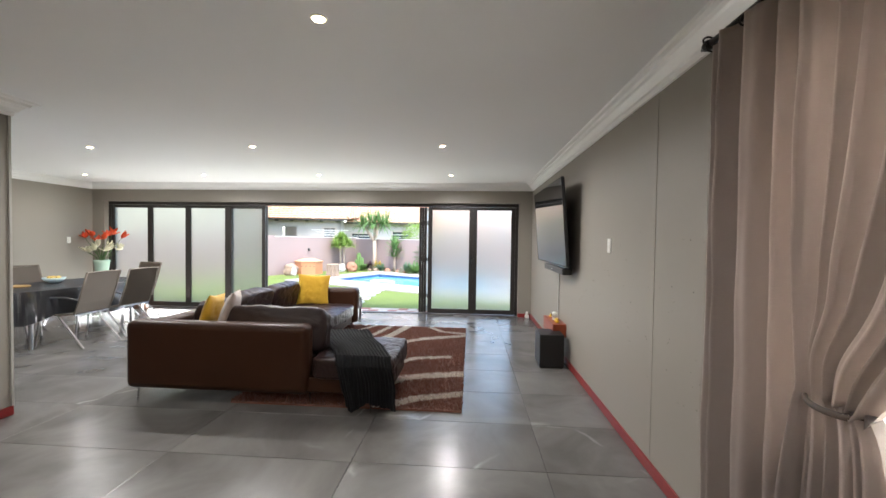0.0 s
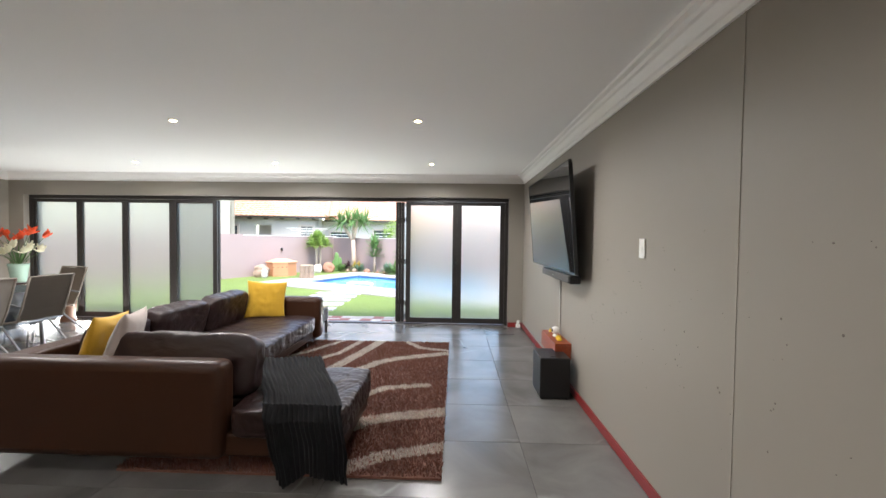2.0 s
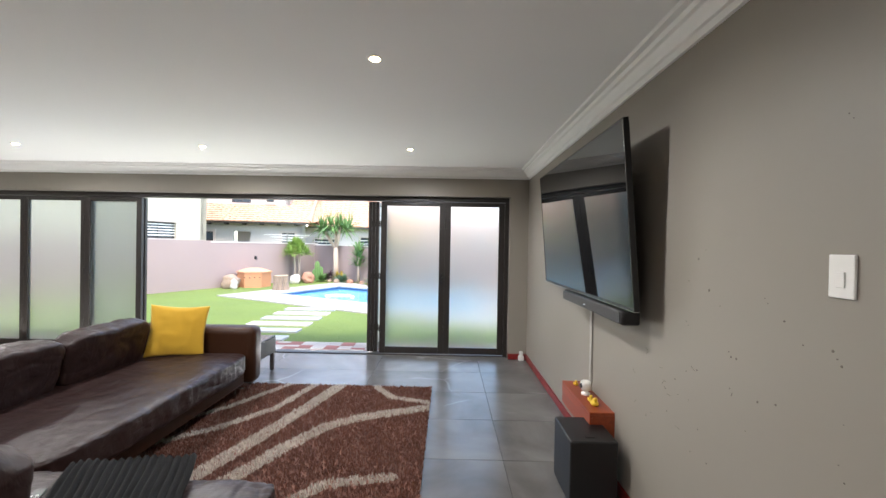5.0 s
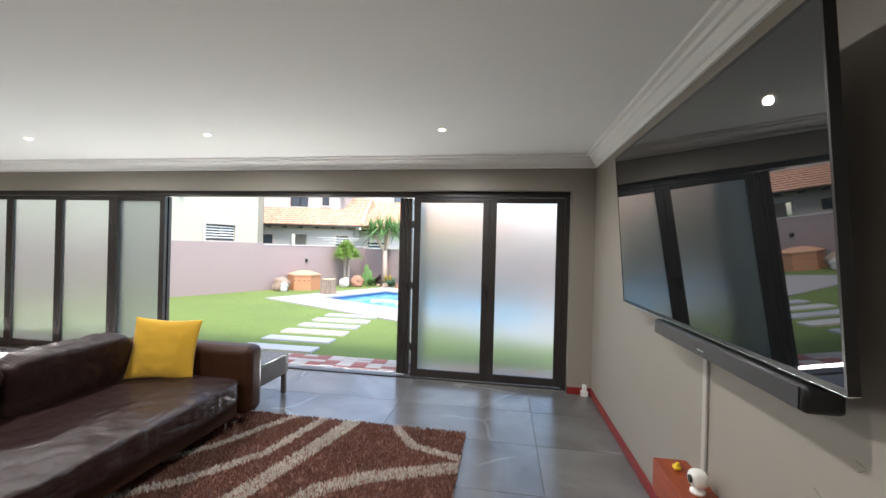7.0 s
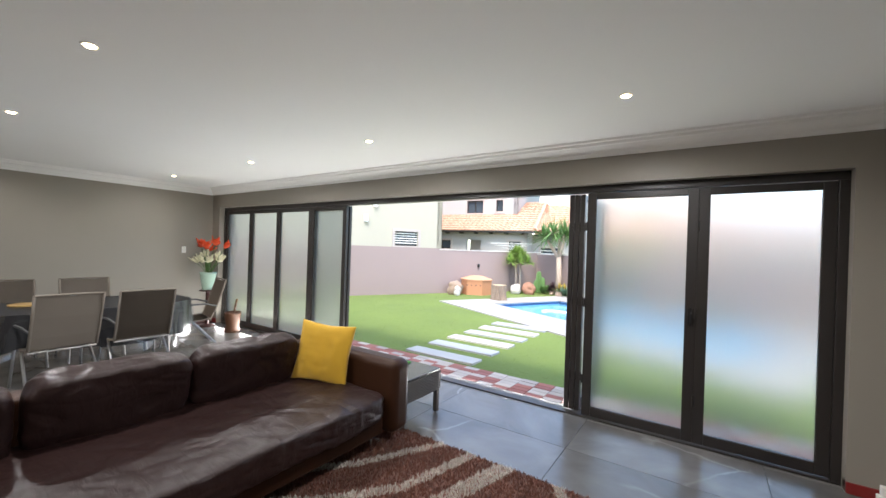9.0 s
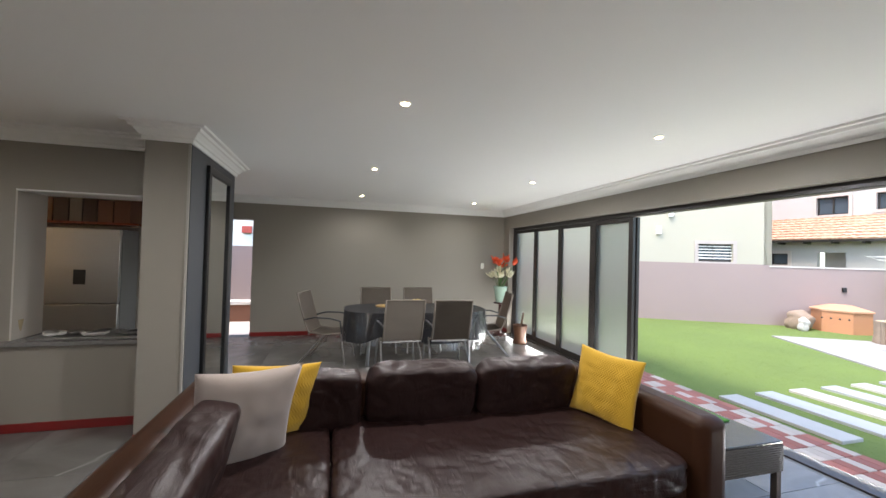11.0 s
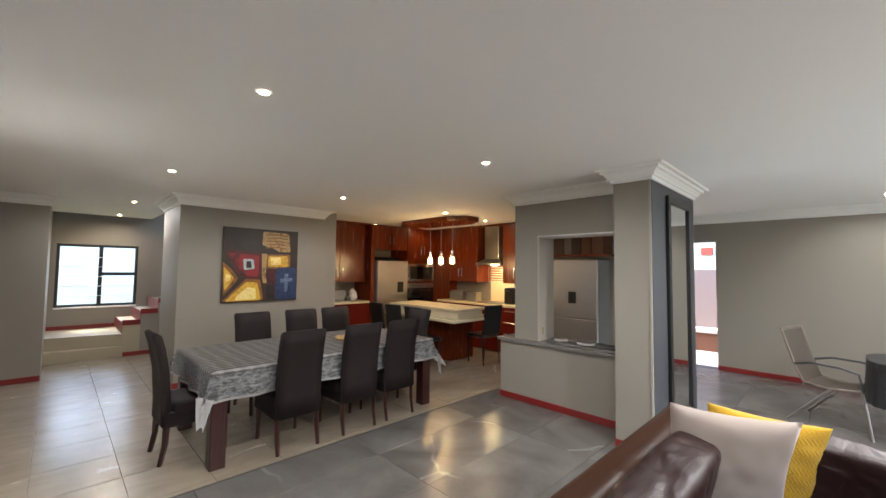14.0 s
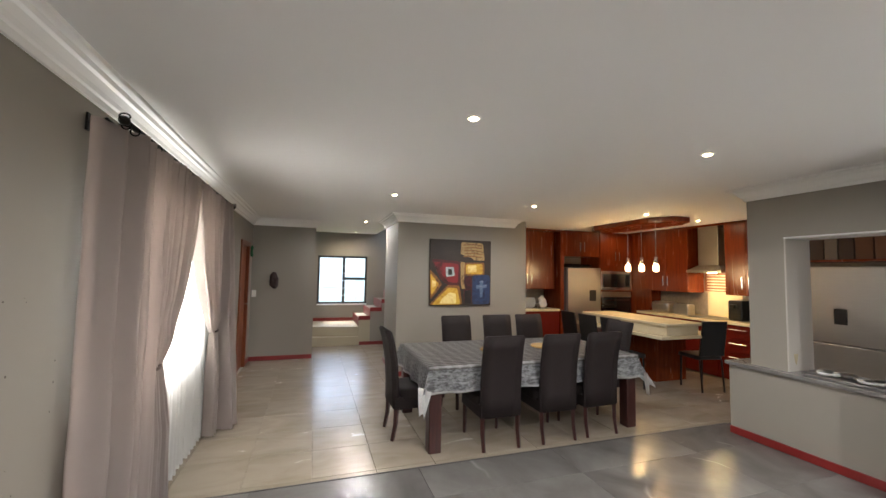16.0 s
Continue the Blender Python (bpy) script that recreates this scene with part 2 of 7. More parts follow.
def tube(bm, path, radius, sides=10, caps=True, flat=1.0):
    """A round bar along a path; radius may be a list."""
    pts = [Vector(p) for p in path]
    rs = radius if isinstance(radius, (list, tuple)) else [radius] * len(pts)
    rings, up = [], None
    for i, p in enumerate(pts):
        d = (pts[min(i + 1, len(pts) - 1)] - pts[max(i - 1, 0)]).normalized()
        if up is None:
            up = Vector((0, 0, 1)) if abs(d.z) < 0.9 else Vector((1, 0, 0))
        side = d.cross(up).normalized()
        up = side.cross(d).normalized()
        rings.append([bm.verts.new(p + rs[i] * (math.cos(a) * side + flat * math.sin(a) * up)) for a in (2 * math.pi * k / sides for k in range(sides))])
    for r, s in zip(rings, rings[1:]):
        for k in range(sides):
            bm.faces.new((r[k], r[(k + 1) % sides], s[(k + 1) % sides], s[k]))
    if caps:
        bm.faces.new(rings[0][::-1])
        bm.faces.new(rings[-1])
    return bm


def lathe(bm, profile, centre=(0, 0, 0), sides=24):
    c = Vector(centre)
    rings = [[bm.verts.new(c + Vector((r * math.cos(a), r * math.sin(a), z))) for a in (2 * math.pi * k / sides for k in range(sides))] for r, z in profile]
    for r, s in zip(rings, rings[1:]):
        for k in range(sides):
            bm.faces.new((r[k], r[(k + 1) % sides], s[(k + 1) % sides], s[k]))
    bm.faces.new(rings[0][::-1])
    bm.faces.new(rings[-1])
    return bm


def sheet(bm, rows, thick=0.0):
    """A skin over a grid of points, closed to a thin body if thick."""
    g = [[bm.verts.new(p) for p in row] for row in rows]
    fs = [bm.faces.new((a[i], a[i + 1], b[i + 1], b[i])) for a, b in zip(g, g[1:]) for i in range(len(a) - 1)]
    if thick:
        bmesh.ops.solidify(bm, geom=fs, thickness=thick)
    return bm


def soft_block(bm, centre, size, m=None, seg=(14, 14, 8), power=5.0, wrinkle=0.008, freq=6.0, seed=0.0, sag=0.0, pleat=0.0, run=(4.0, 15.0, 12.0), edge=0.0):
    """A stuffed cushion: a rounded block with creases."""
    hx, hy, hz = (s / 2 for s in size)
    tmp = bmesh.new()
    bmesh.ops.create_cube(tmp, size=2.0)
    bmesh.ops.subdivide_edges(tmp, edges=tmp.edges[:], cuts=seg[0], use_grid_fill=True)
    m = m or Matrix.Identity(4)
    for v in tmp.verts:
        p = v.co.copy()
        k = (abs(p.x) ** power + abs(p.y) ** power + abs(p.z) ** power) ** (1 / power)
        q = p / k
        n = q.normalized()
        w = Vector((q.x * hx, q.y * hy, q.z * hz))
        f = noise.noise(Vector((w.x * freq + seed, w.y * freq, w.z * freq * 1.5)))
        f2 = noise.noise(Vector((w.x * freq * 2.7, w.y * freq * 3.1 + seed, w.z * freq * 3)))
        d = wrinkle * (f + 0.5 * f2 - 0.8 * abs(f2))
        if pleat:
            sway = 0.25 * noise.noise(Vector((w.x * 3, w.y * 3, w.z * 3 + seed)))
            c1 = noise.noise(Vector(((w.x + sway) * run[0], (w.y + sway) * run[1], w.z * run[2] + seed)))
            c2 = noise.noise(Vector(((w.x - sway) * run[0] * 2.1 + 7, (w.y + sway) * run[1] * 1.9, w.z * run[2] * 2 + seed)))
            d += pleat * (0.6 - (1 - min(1, abs(c1) * 4.5)) - 0.5 * (1 - min(1, abs(c2) * 4.5)))
        if edge:
            out = max(0.0, (q.x - 0.3) / 0.7)
            c3 = noise.noise(Vector((w.x * 3 + w.z * 2, w.y * 13 + 2.5 * noise.noise(Vector((w.x * 5, w.y * 3, seed))), seed)))
            c4 = noise.noise(Vector((w.x * 5, w.y * 27, seed + w.z * 4)))
            d += edge * out * (1.6 * abs(c3) + 0.7 * abs(c4) - 0.55)
        if sag and q.z > 0.3:
            d -= sag * max(0, 1 - q.x * q.x) * max(0, 1 - q.y * q.y)
        w += n * d
        v.co = Vector(centre) + m @ w
    for f in tmp.faces:
        f.smooth = True
    me = bpy.data.meshes.new("tmp")
    tmp.to_mesh(me)
    tmp.free()
    bm.from_mesh(me)
    bpy.data.meshes.remove(me)
    return bm


def pillow_mesh(bm, m, w, h, t, n=20, quilt=0.0, seed=0.0):
    """A scatter cushion with pointed corners."""
    def pt(i, j, s):
        u, v = 2 * i / n - 1, 2 * j / n - 1
        pinch = 1 - 0.07 * (1 - u * u) * abs(v) ** 3 - 0.07 * (1 - v * v) * abs(u) ** 3
        bulge = (max(0, (1 - u * u) * (1 - v * v))) ** 0.42
        d = t / 2 * bulge + (quilt * abs(math.sin((u * 13 + abs(((v * 9) % 2) - 1) * 1.2) * math.pi)) * bulge if quilt else 0)
        d += 0.012 * noise.noise(Vector((u * 3 + seed, v * 3, s * 2))) * bulge
        return m @ Vector((u * w / 2 * (pinch + 0.02 * abs(u * v)), s * d, v * h / 2 * (pinch + 0.02 * abs(u * v))))
    for s in (-1, 1):
        g = [[bm.verts.new(pt(i, j, s)) for i in range(n + 1)] for j in range(n + 1)]
        for a, b in zip(g, g[1:]):
            for i in range(n):
                bm.faces.new((a[i], a[i + 1], b[i + 1], b[i]))
    bmesh.ops.remove_doubles(bm, verts=bm.verts[:], dist=0.0015)
    for f in bm.faces:
        f.smooth = True
    return bm


def mesh_of(name, bm, material, smooth=False):
    me = bpy.data.meshes.new(name)
    if smooth:
        for f in bm.faces:
            f.smooth = True
    bmesh.ops.recalc_face_normals(bm, faces=bm.faces[:])
    bm.to_mesh(me)
    bm.free()
    for m in material if isinstance(material, (list, tuple)) else (material,):
        me.materials.append(m)
    return me


def part(name, bm, material, parent, label="", smooth=False):
    ob = new(name, mesh_of(name, bm, material, smooth))
    ob.parent = parent
    if label:
        ob["label"] = label
    return ob


def thing(name, label, category, group="", at=None, kind=""):
    ob = new(name)
    ob.empty_display_size = 0.1
    if at:
        ob.matrix_world = at if isinstance(at, Matrix) else Matrix.Translation(at)
    return tagged(ob, label, category, group, kind)


def solid(name, bm, material, label, category, kind="", group="", smooth=False, at=None):
    ob = new(name, mesh_of(name, bm, material, smooth))
    if at:
        ob.matrix_world = at
    return tagged(ob, label, category, group, kind)


def structure(name, bm, material, label, category, smooth=False):
    return solid(name, bm, material, label, category, "structure", "", smooth)


def wall_x(x0, x1, y0, y1, z0, z1, holes=()):
    """Blocks of a wall that runs along y, with holes (ya, yb, za, zb) through it."""
    out, y = [], y0
    for ya, yb, za, zb in sorted(holes):
        out += [(x0, x1, y, ya, z0, z1)] if ya > y else []
        out += [(x0, x1, ya, yb, z0, za)] if za > z0 else []
        out += [(x0, x1, ya, yb, zb, z1)] if zb < z1 else []
        y = yb
    return out + ([(x0, x1, y, y1, z0, z1)] if y1 > y else [])


def wall_y(x0, x1, y0, y1, z0, z1, holes=()):
    return [(a, b, c, d, e, f) for c, d, a, b, e, f in wall_x(y0, y1, x0, x1, z0, z1, holes)]


# ---- the rooms: walls, floors, ceiling ----
CEILING, TOP = 2.48, 2.75
RX, BY, LX = 0.345, 7.67, -8.4

structure("wall_east", boxes(*wall_x(RX, RX + 0.23, -3.3, 8.0, -0.1, TOP, [(-2.95, -2.15, -0.1, 2.02), (0.05, 1.75, 0.8, 2.1)])), WALL, "warm grey painted wall with scuffs and small chips", "wall")
structure("wall_north", boxes(*wall_y(-8.63, RX, BY, 7.97, -0.1, TOP, [(-8.14, 0.105, -0.1, 2.12)])), WALL, "warm grey painted wall above the folding doors", "wall")
structure("wall_west", boxes(*wall_x(LX - 0.23, LX, 1.95, BY, -0.1, TOP, [(2.0, 2.86, -0.1, 2.06)])), WALL, "warm grey painted wall behind the patio table", "wall")
structure("wall_scullery", boxes((LX, -7.4, 1.72, 1.95, -0.1, TOP)), WALL, "warm grey painted partition wall", "wall")
structure("wall_hatch", boxes(*wall_x(-5.12, -4.85, 1.43, 2.82, -0.1, TOP, [(1.748, 2.672, 0.69, 1.966)])), WALL, "warm grey wall with a serving hatch", "wall")
structure("wall_half", boxes((-4.85, -4.80, 1.25, 2.82, 0, 0.69), (-5.12, -4.85, 1.25, 1.43, 0, 0.69)), WALL, "low warm grey wall under the hatch counter", "wall")
structure("pillar", boxes((-5.12, -4.40, 2.82, 3.122, -0.02, TOP)), WALL, "square warm grey pillar at the end of the hatch wall", "pillar")
structure("pillar_cladding", boxes((-5.80, -4.43, 3.122, 3.137, 0.0, 2.40)), CHARCOAL, "charcoal painted face behind the tall mirror", "wall")
structure("wall_mirror", boxes((-5.80, -5.12, 2.82, 3.122, -0.02, TOP)), WALL, "warm grey wall stub beside the pillar", "wall")
structure("wall_picture", boxes((-3.9, -1.9, -1.95, -1.70, -0.1, TOP)), WALL, "warm grey wall that carries the painting", "wall")
structure("wall_picture_return", boxes((-2.1, -1.9, -2.75, -1.95, -0.1, TOP)), WALL, "warm grey return wall by the staircase", "wall")
structure("wall_hall", boxes((-0.7, RX, -3.53, -3.3, -0.1, TOP)), WALL, "warm grey hall wall with a mask on it", "wall")
structure("wall_stair_east", boxes((-0.7, -0.5, -5.9, -3.53, -0.1, 4.2)), WALL, "warm grey wall beside the stairs", "wall")
structure("wall_stair_window", boxes(*wall_y(-3.9, -0.5, -5.85, -5.62, -0.1, 4.2, [(-1.95, -0.78, 0.78, 1.94)])), WALL, "warm grey stairwell wall with a window", "wall")
structure("wall_stair_west", boxes((-4.13, -3.9, -5.85, -1.70, -0.1, 4.2)), WALL, "warm grey wall between stairs and kitchen", "wall")
structure("wall_kitchen_south", boxes((-7.6, -4.13, -3.25, -3.02, -0.1, TOP)), WALL, "warm grey kitchen back wall", "wall")
structure("wall_kitchen_west", boxes((-7.62, -7.39, -3.02, 1.72, -0.1, TOP)), WALL, "warm grey kitchen side wall", "wall")

structure("ceiling", boxes((LX - 0.23, RX + 0.23, -3.53, 7.97, CEILING, CEILING + 0.12)), CEIL, "smooth white painted ceiling with soft mottling", "ceiling")
structure("ceiling_stair", boxes((-4.13, -0.5, -5.9, -3.53, 2.95, 3.05), (-2.1, -0.7, -5.3, -3.53, CEILING, CEILING + 0.12)), CEIL, "white painted stairwell ceiling", "ceiling")

COVE = ((0, 0), (0, -0.125), (0.016, -0.125), (0.021, -0.096), (0.034, -0.09), (0.044, -0.072), (0.066, -0.046), (0.083, -0.04), (0.09, -0.019), (0.122, -0.016), (0.128, 0))


def cornice(name, a, b, inward, miter=(0, 0)):
    """A plaster cornice from a to b, under the ceiling; miter lengthens the outer edge at each end."""
    bm = bmesh.new()
    a, b, n = Vector((*a, CEILING - 0.001)), Vector((*b, CEILING - 0.001)), Vector((*inward, 0))
    d = (b - a).normalized()
    r = [[bm.verts.new(p + n * u + Vector((0, 0, w)) + d * u * k) for u, w in COVE] for p, k in ((a, miter[0]), (b, miter[1]))]
    for i in range(len(COVE)):
        j = (i + 1) % len(COVE)
        bm.faces.new((r[0][i], r[0][j], r[1][j], r[1][i]))
    bm.faces.new(r[0])
    bm.faces.new(r[1][::-1])
    structure(name, bm, WHITE, "white moulded plaster cornice", "cornice")


cornice("cornice_east", (RX, -3.3), (RX, BY), (-1, 0), (1, -1))
cornice("cornice_north", (RX, BY), (LX, BY), (0, -1), (1, -1))
cornice("cornice_west", (LX, BY), (LX, 1.95), (1, 0), (1, -1))
cornice("cornice_hatch", (-4.85, 1.43), (-4.85, 2.82), (1, 0), (-1, -1))
cornice("cornice_pillar_side", (-4.85, 2.82), (-4.40, 2.82), (0, -1), (1, 1))
cornice("cornice_pillar_face", (-4.40, 2.82), (-4.40, 3.137), (1, 0), (-1, 1))
cornice("cornice_pillar_north", (-4.40, 3.137), (-5.80, 3.137), (0, 1), (-1, 1))
cornice("cornice_hall", (RX, -3.3), (-0.7, -3.3), (0, 1), (1, 1))
cornice("cornice_picture", (-1.9, -1.7), (-3.9, -1.7), (0, 1), (-1, 1))
cornice("cornice_picture_side", (-1.9, -1.7), (-1.9, -2.75), (1, 0), (-1, 1))
cornice("cornice_picture_kitchen", (-3.9, -1.7), (-3.9, -1.95), (-1, 0), (-1, 0))

SK = 0.075


def skirt(name, *sizes):
    structure(name, boxes(*[(*s, 0.002, SK) for s in sizes], bevel=0.004), RED, "dark red glossy painted skirting", "skirting")


skirt("skirting_east", (RX - 0.014, RX, 1.8, BY), (RX - 0.014, RX, -2.1, 0.0), (RX - 0.014, RX, -3.3, -3.0))
skirt("skirting_north", (0.105, RX - 0.014, BY - 0.014, BY), (0.105, 0.119, BY, 7.74), (LX, -8.14, BY - 0.014, BY))
skirt("skirting_west", (LX, LX + 0.014, 2.86, BY - 0.014))
skirt("skirting_half", (-4.80, -4.786, 1.25, 2.82))
skirt("skirting_pillar", (-4.40, -4.386, 2.82, 3.137))
skirt("skirting_hall", (-0.7, RX - 0.014, -3.3, -3.286))
skirt("skirting_picture", (-3.9, -1.9, -1.7, -1.686), (-1.9, -1.886, -2.75, -1.686))

# ---- folding doors and windows ----
FY0, FY1 = 7.77, 7.84
frame_set = thing("door_frame", "dark bronze aluminium folding door frame", "door frame", kind="structure")
part("top_track", boxes((-8.14, 0.105, FY0 - 0.01, FY1 + 0.02, 2.06, 2.12), bevel=0.004), BRONZE, frame_set)
part("sill_track", boxes((-8.14, 0.105, FY0 - 0.01, FY1 + 0.02, -0.02, 0.012), bevel=0.003), BRONZE, frame_set)
part("jamb", boxes((0.05, 0.105, FY0 - 0.01, FY1 + 0.02, 0.012, 2.06), bevel=0.004), BRONZE, frame_set)
part("jamb", boxes((-8.14, -8.085, FY0 - 0.01, FY1 + 0.02, 0.012, 2.06), bevel=0.004), BRONZE, frame_set)


def door_leaf(width, label, m, handle=False, group="folding door leaves", stile=0.055):
    """One framed frosted leaf, hinge side at its origin, along +x."""
    leaf = thing("folding_door_leaf", label, "door", group, at=m)
    w, z0, z1, s = width, 0.02, 2.055, stile
    part("stile", boxes((0.0, s, -0.022, 0.022, z0, z1), bevel=0.004), BRONZE, leaf)
    part("stile", boxes((w - s, w, -0.022, 0.022, z0, z1), bevel=0.004), BRONZE, leaf)
    part("top_rail", boxes((s, w - s, -0.022, 0.022, z1 - 0.055, z1), bevel=0.004), BRONZE, leaf)
    part("bottom_rail", boxes((s, w - s, -0.022, 0.022, z0, z0 + 0.085), bevel=0.004), BRONZE, leaf)
    pane = part("glass_pane", boxes((s, w - s, -0.004, 0.004, z0 + 0.085, z1 - 0.055)), FROST, leaf, "frosted glass pane")
    pane.visible_shadow = False
    for z in (0.35, 1.05, 1.75):
        part("hinge", tube(bmesh.new(), [(0, -0.028, z - 0.04), (0, -0.028, z + 0.04)], 0.009, 8), BRONZE, leaf)
    if handle:
        bm = boxes((w - 0.055, w - 0.025, -0.032, -0.022, 0.95, 1.10), bevel=0.004)
        tube(bm, [(w - 0.03, -0.03, 1.05), (w - 0.03, -0.05, 1.05), (w - 0.03, -0.052, 0.97)], 0.007, 8)
        part("handle", bm, BLACK, leaf, "black lever handle")
    return leaf


SHUT = "closed folding door leaf with frosted glass"
for x0, x1 in ((-8.085, -7.265), (-7.265, -6.46), (-6.46, -5.63)):
    door_leaf(x1 - x0, SHUT, pose(x0, 7.80, 0))
door_leaf(0.78, "folding door leaf with another folded flat behind it", pose(-5.63, 7.80, 0), stile=0.072)
door_leaf(0.78, "folding door leaf folded flat behind its neighbour", pose(-5.626, 7.853, 0, 0, 0, 0.6), group="open stacked leaves", stile=0.072)
for k in range(3):
    door_leaf(0.80, "folding door leaf stacked open against its neighbours", pose(-1.765 + 0.05 * k, 7.84, 0, 0, 0, 92 - 1.5 * k), group="open stacked leaves")
door_leaf(0.86, SHUT, pose(-1.605, 7.80, 0), handle=True, stile=0.076)
door_leaf(0.796, SHUT, pose(-0.746, 7.80, 0), stile=0.076)

# living room window behind the curtain
win = thing("window_1", "dark framed window behind a white sheer", "window", kind="structure")
bm = boxes((0.40, 0.45, 0.05, 1.75, 0.80, 0.85), (0.40, 0.45, 0.05, 1.75, 2.05, 2.10), (0.40, 0.45, 0.05, 0.10, 0.85, 2.05), (0.40, 0.45, 1.70, 1.75, 0.85, 2.05), (0.40, 0.45, 0.88, 0.92, 0.85, 2.05))
part("window_frame", bm, BRONZE, win)
for y in (0.10, 0.92):
    part("pane", boxes((0.42, 0.426, y, y + 0.78, 0.85, 2.05)), GLASS, win).visible_shadow = False

# stair window
win = thing("window_2", "dark framed stairwell window with burglar bars", "window", kind="structure")
WX0, WX1, WZ0, WZ1, WY = -1.95, -0.78, 0.78, 1.94, -5.70
f = 0.045
bm = boxes((WX0, WX1, WY, WY + 0.05, WZ0, WZ0 + f), (WX0, WX1, WY, WY + 0.05, WZ1 - f, WZ1), (WX0, WX0 + f, WY, WY + 0.05, WZ0 + f, WZ1 - f), (WX1 - f, WX1, WY, WY + 0.05, WZ0 + f, WZ1 - f), (-1.42, -1.36, WY, WY + 0.05, WZ0 + f, WZ1 - f), (WX0 + f, -1.42, WY, WY + 0.05, 1.36, 1.42))
part("window_frame", bm, BRONZE, win)
for a, b, c, d in ((WX0 + f, -1.42, WZ0 + f, 1.36), (WX0 + f, -1.42, 1.42, WZ1 - f), (-1.36, WX1 - f, WZ0 + f, WZ1 - f)):
    part("pane", boxes((a, b, WY + 0.02, WY + 0.026, c, d)), GLASS, win).visible_shadow = False
part("window_sill", boxes((WX0, WX1, WY + 0.05, -5.60, WZ0 - 0.03, WZ0), bevel=0.004), WHITE, win)
for k in range(5):
    part("bar", tube(bmesh.new(), [(WX0 + f, WY + 0.07, 0.98 + 0.18 * k), (WX1 - f, WY + 0.07, 0.98 + 0.18 * k)], 0.006, 6), WHITE, win)

# hall door, standing in its frame
hall_door = thing("door_1", "orange brown varnished wooden door in its frame", "door", kind="structure")
DOORW = wood("orange_varnished_wood", (0.27, 0.075, 0.025), (0.14, 0.035, 0.012), 0.35)
part("frame", boxes((RX - 0.02, RX + 0.1, -2.95, -2.88, 0, 2.02), (RX - 0.02, RX + 0.1, -2.22, -2.15, 0, 2.02), (RX - 0.02, RX + 0.1, -2.88, -2.22, 1.95, 2.02), bevel=0.005), DOORW, hall_door)
leaf = part("leaf", boxes((RX + 0.03, RX + 0.07, -2.88, -2.22, 0.01, 1.95), (RX + 0.022, RX + 0.03, -2.8, -2.3, 0.2, 0.9), (RX + 0.022, RX + 0.03, -2.8, -2.3, 1.05, 1.85), bevel=0.003), DOORW, hall_door)
part("door_handle", tube(bmesh.new(), [(RX + 0.03, -2.82, 1.02), (RX - 0.03, -2.82, 1.02), (RX - 0.03, -2.7, 1.02)], 0.009, 8), CHROME, leaf)

# ---- stairs ----
STAIRB = plain("beige_stair_screed", (0.42, 0.36, 0.25), 0.6, var=0.1)
stairs = thing("staircase", "beige winding steps with dark red edging", "stairs", kind="structure")
H = 0.18
bm = bmesh.new()
box(bm, -1.64, -0.7, -5.62, -4.38, 0, H, 0.006)
part("step", bm, STAIRB, stairs)
bm = bmesh.new()
pts = [(-0.7, -4.60), (-1.64, -4.42), (-1.64, -5.62), (-0.7, -5.62)]
lo, hi = [bm.verts.new((*p, H)) for p in pts], [bm.verts.new((*p, 2 * H + 0.02)) for p in pts]
bm.faces.new(hi)
bm.faces.new(lo[::-1])
for i in range(4):
    bm.faces.new((lo[i], lo[(i + 1) % 4], hi[(i + 1) % 4], hi[i]))
part("step", bm, STAIRB, stairs)
part("edging", boxes((-1.64, -0.7, -5.62, -5.605, 0.38, 0.45)), RED, stairs)
for k in range(9):
    x = -1.64 - 0.245 * k
    z = 0.38 + H * (k + 1)
    part("step", boxes((x - 0.245, x, -5.62, -4.40, 0, z), bevel=0.004), WALL if k else STAIRB, stairs)
    part("edging", boxes((x - 0.245 - 0.0, x + 0.004, -4.404, -4.388, z - 0.03, z + 0.055), (x, x + 0.006, -5.6, -4.41, z - H + 0.02, z + 0.02)), RED, stairs)
part("edging", boxes((-2.2, -1.66, -4.40, -4.386, 0, 0.07)), RED, stairs)

# ---- tall mirror on the charcoal face ----
mir = thing("wall_mirror_tall", "tall narrow mirror in a black frame", "mirror")
MY = 3.137
bm = boxes((-5.56, -4.80, MY, MY + 0.03, 2.20, 2.27), (-5.56, -4.80, MY, MY + 0.03, 0.12, 0.19), (-5.56, -5.49, MY, MY + 0.03, 0.19, 2.20), (-4.87, -4.80, MY, MY + 0.03, 0.19, 2.20), bevel=0.006)
part("frame", bm, BLACK, mir)
part("mirror_glass", boxes((-5.49, -4.87, MY, MY + 0.012, 0.19, 2.20)), MIRROR, mir)
structure("pillar_edge_trim", boxes((-4.40, -4.388, 3.122, 3.14, 0.075, 2.355)), plain("pale_grey_bead", (0.36, 0.34, 0.3), 0.5), "thin pale grey corner bead", "trim")
# jambs share the wall's paint; the light on them is put into a paler colour
structure("hatch_lining", boxes((-5.2, -4.852, 1.748, 1.76, 0.726, 1.952), (-5.2, -4.852, 2.66, 2.672, 0.726, 1.952)), plain("lit_jamb_paint", (0.5, 0.47, 0.42), 0.5, var=0.05), "serving hatch jambs, wall colour lightened as if lit", "lining")
structure("hatch_soffit", boxes((-5.2, -4.852, 1.748, 2.672, 1.953, 1.966)), WHITE, "white painted soffit of the serving hatch", "lining")

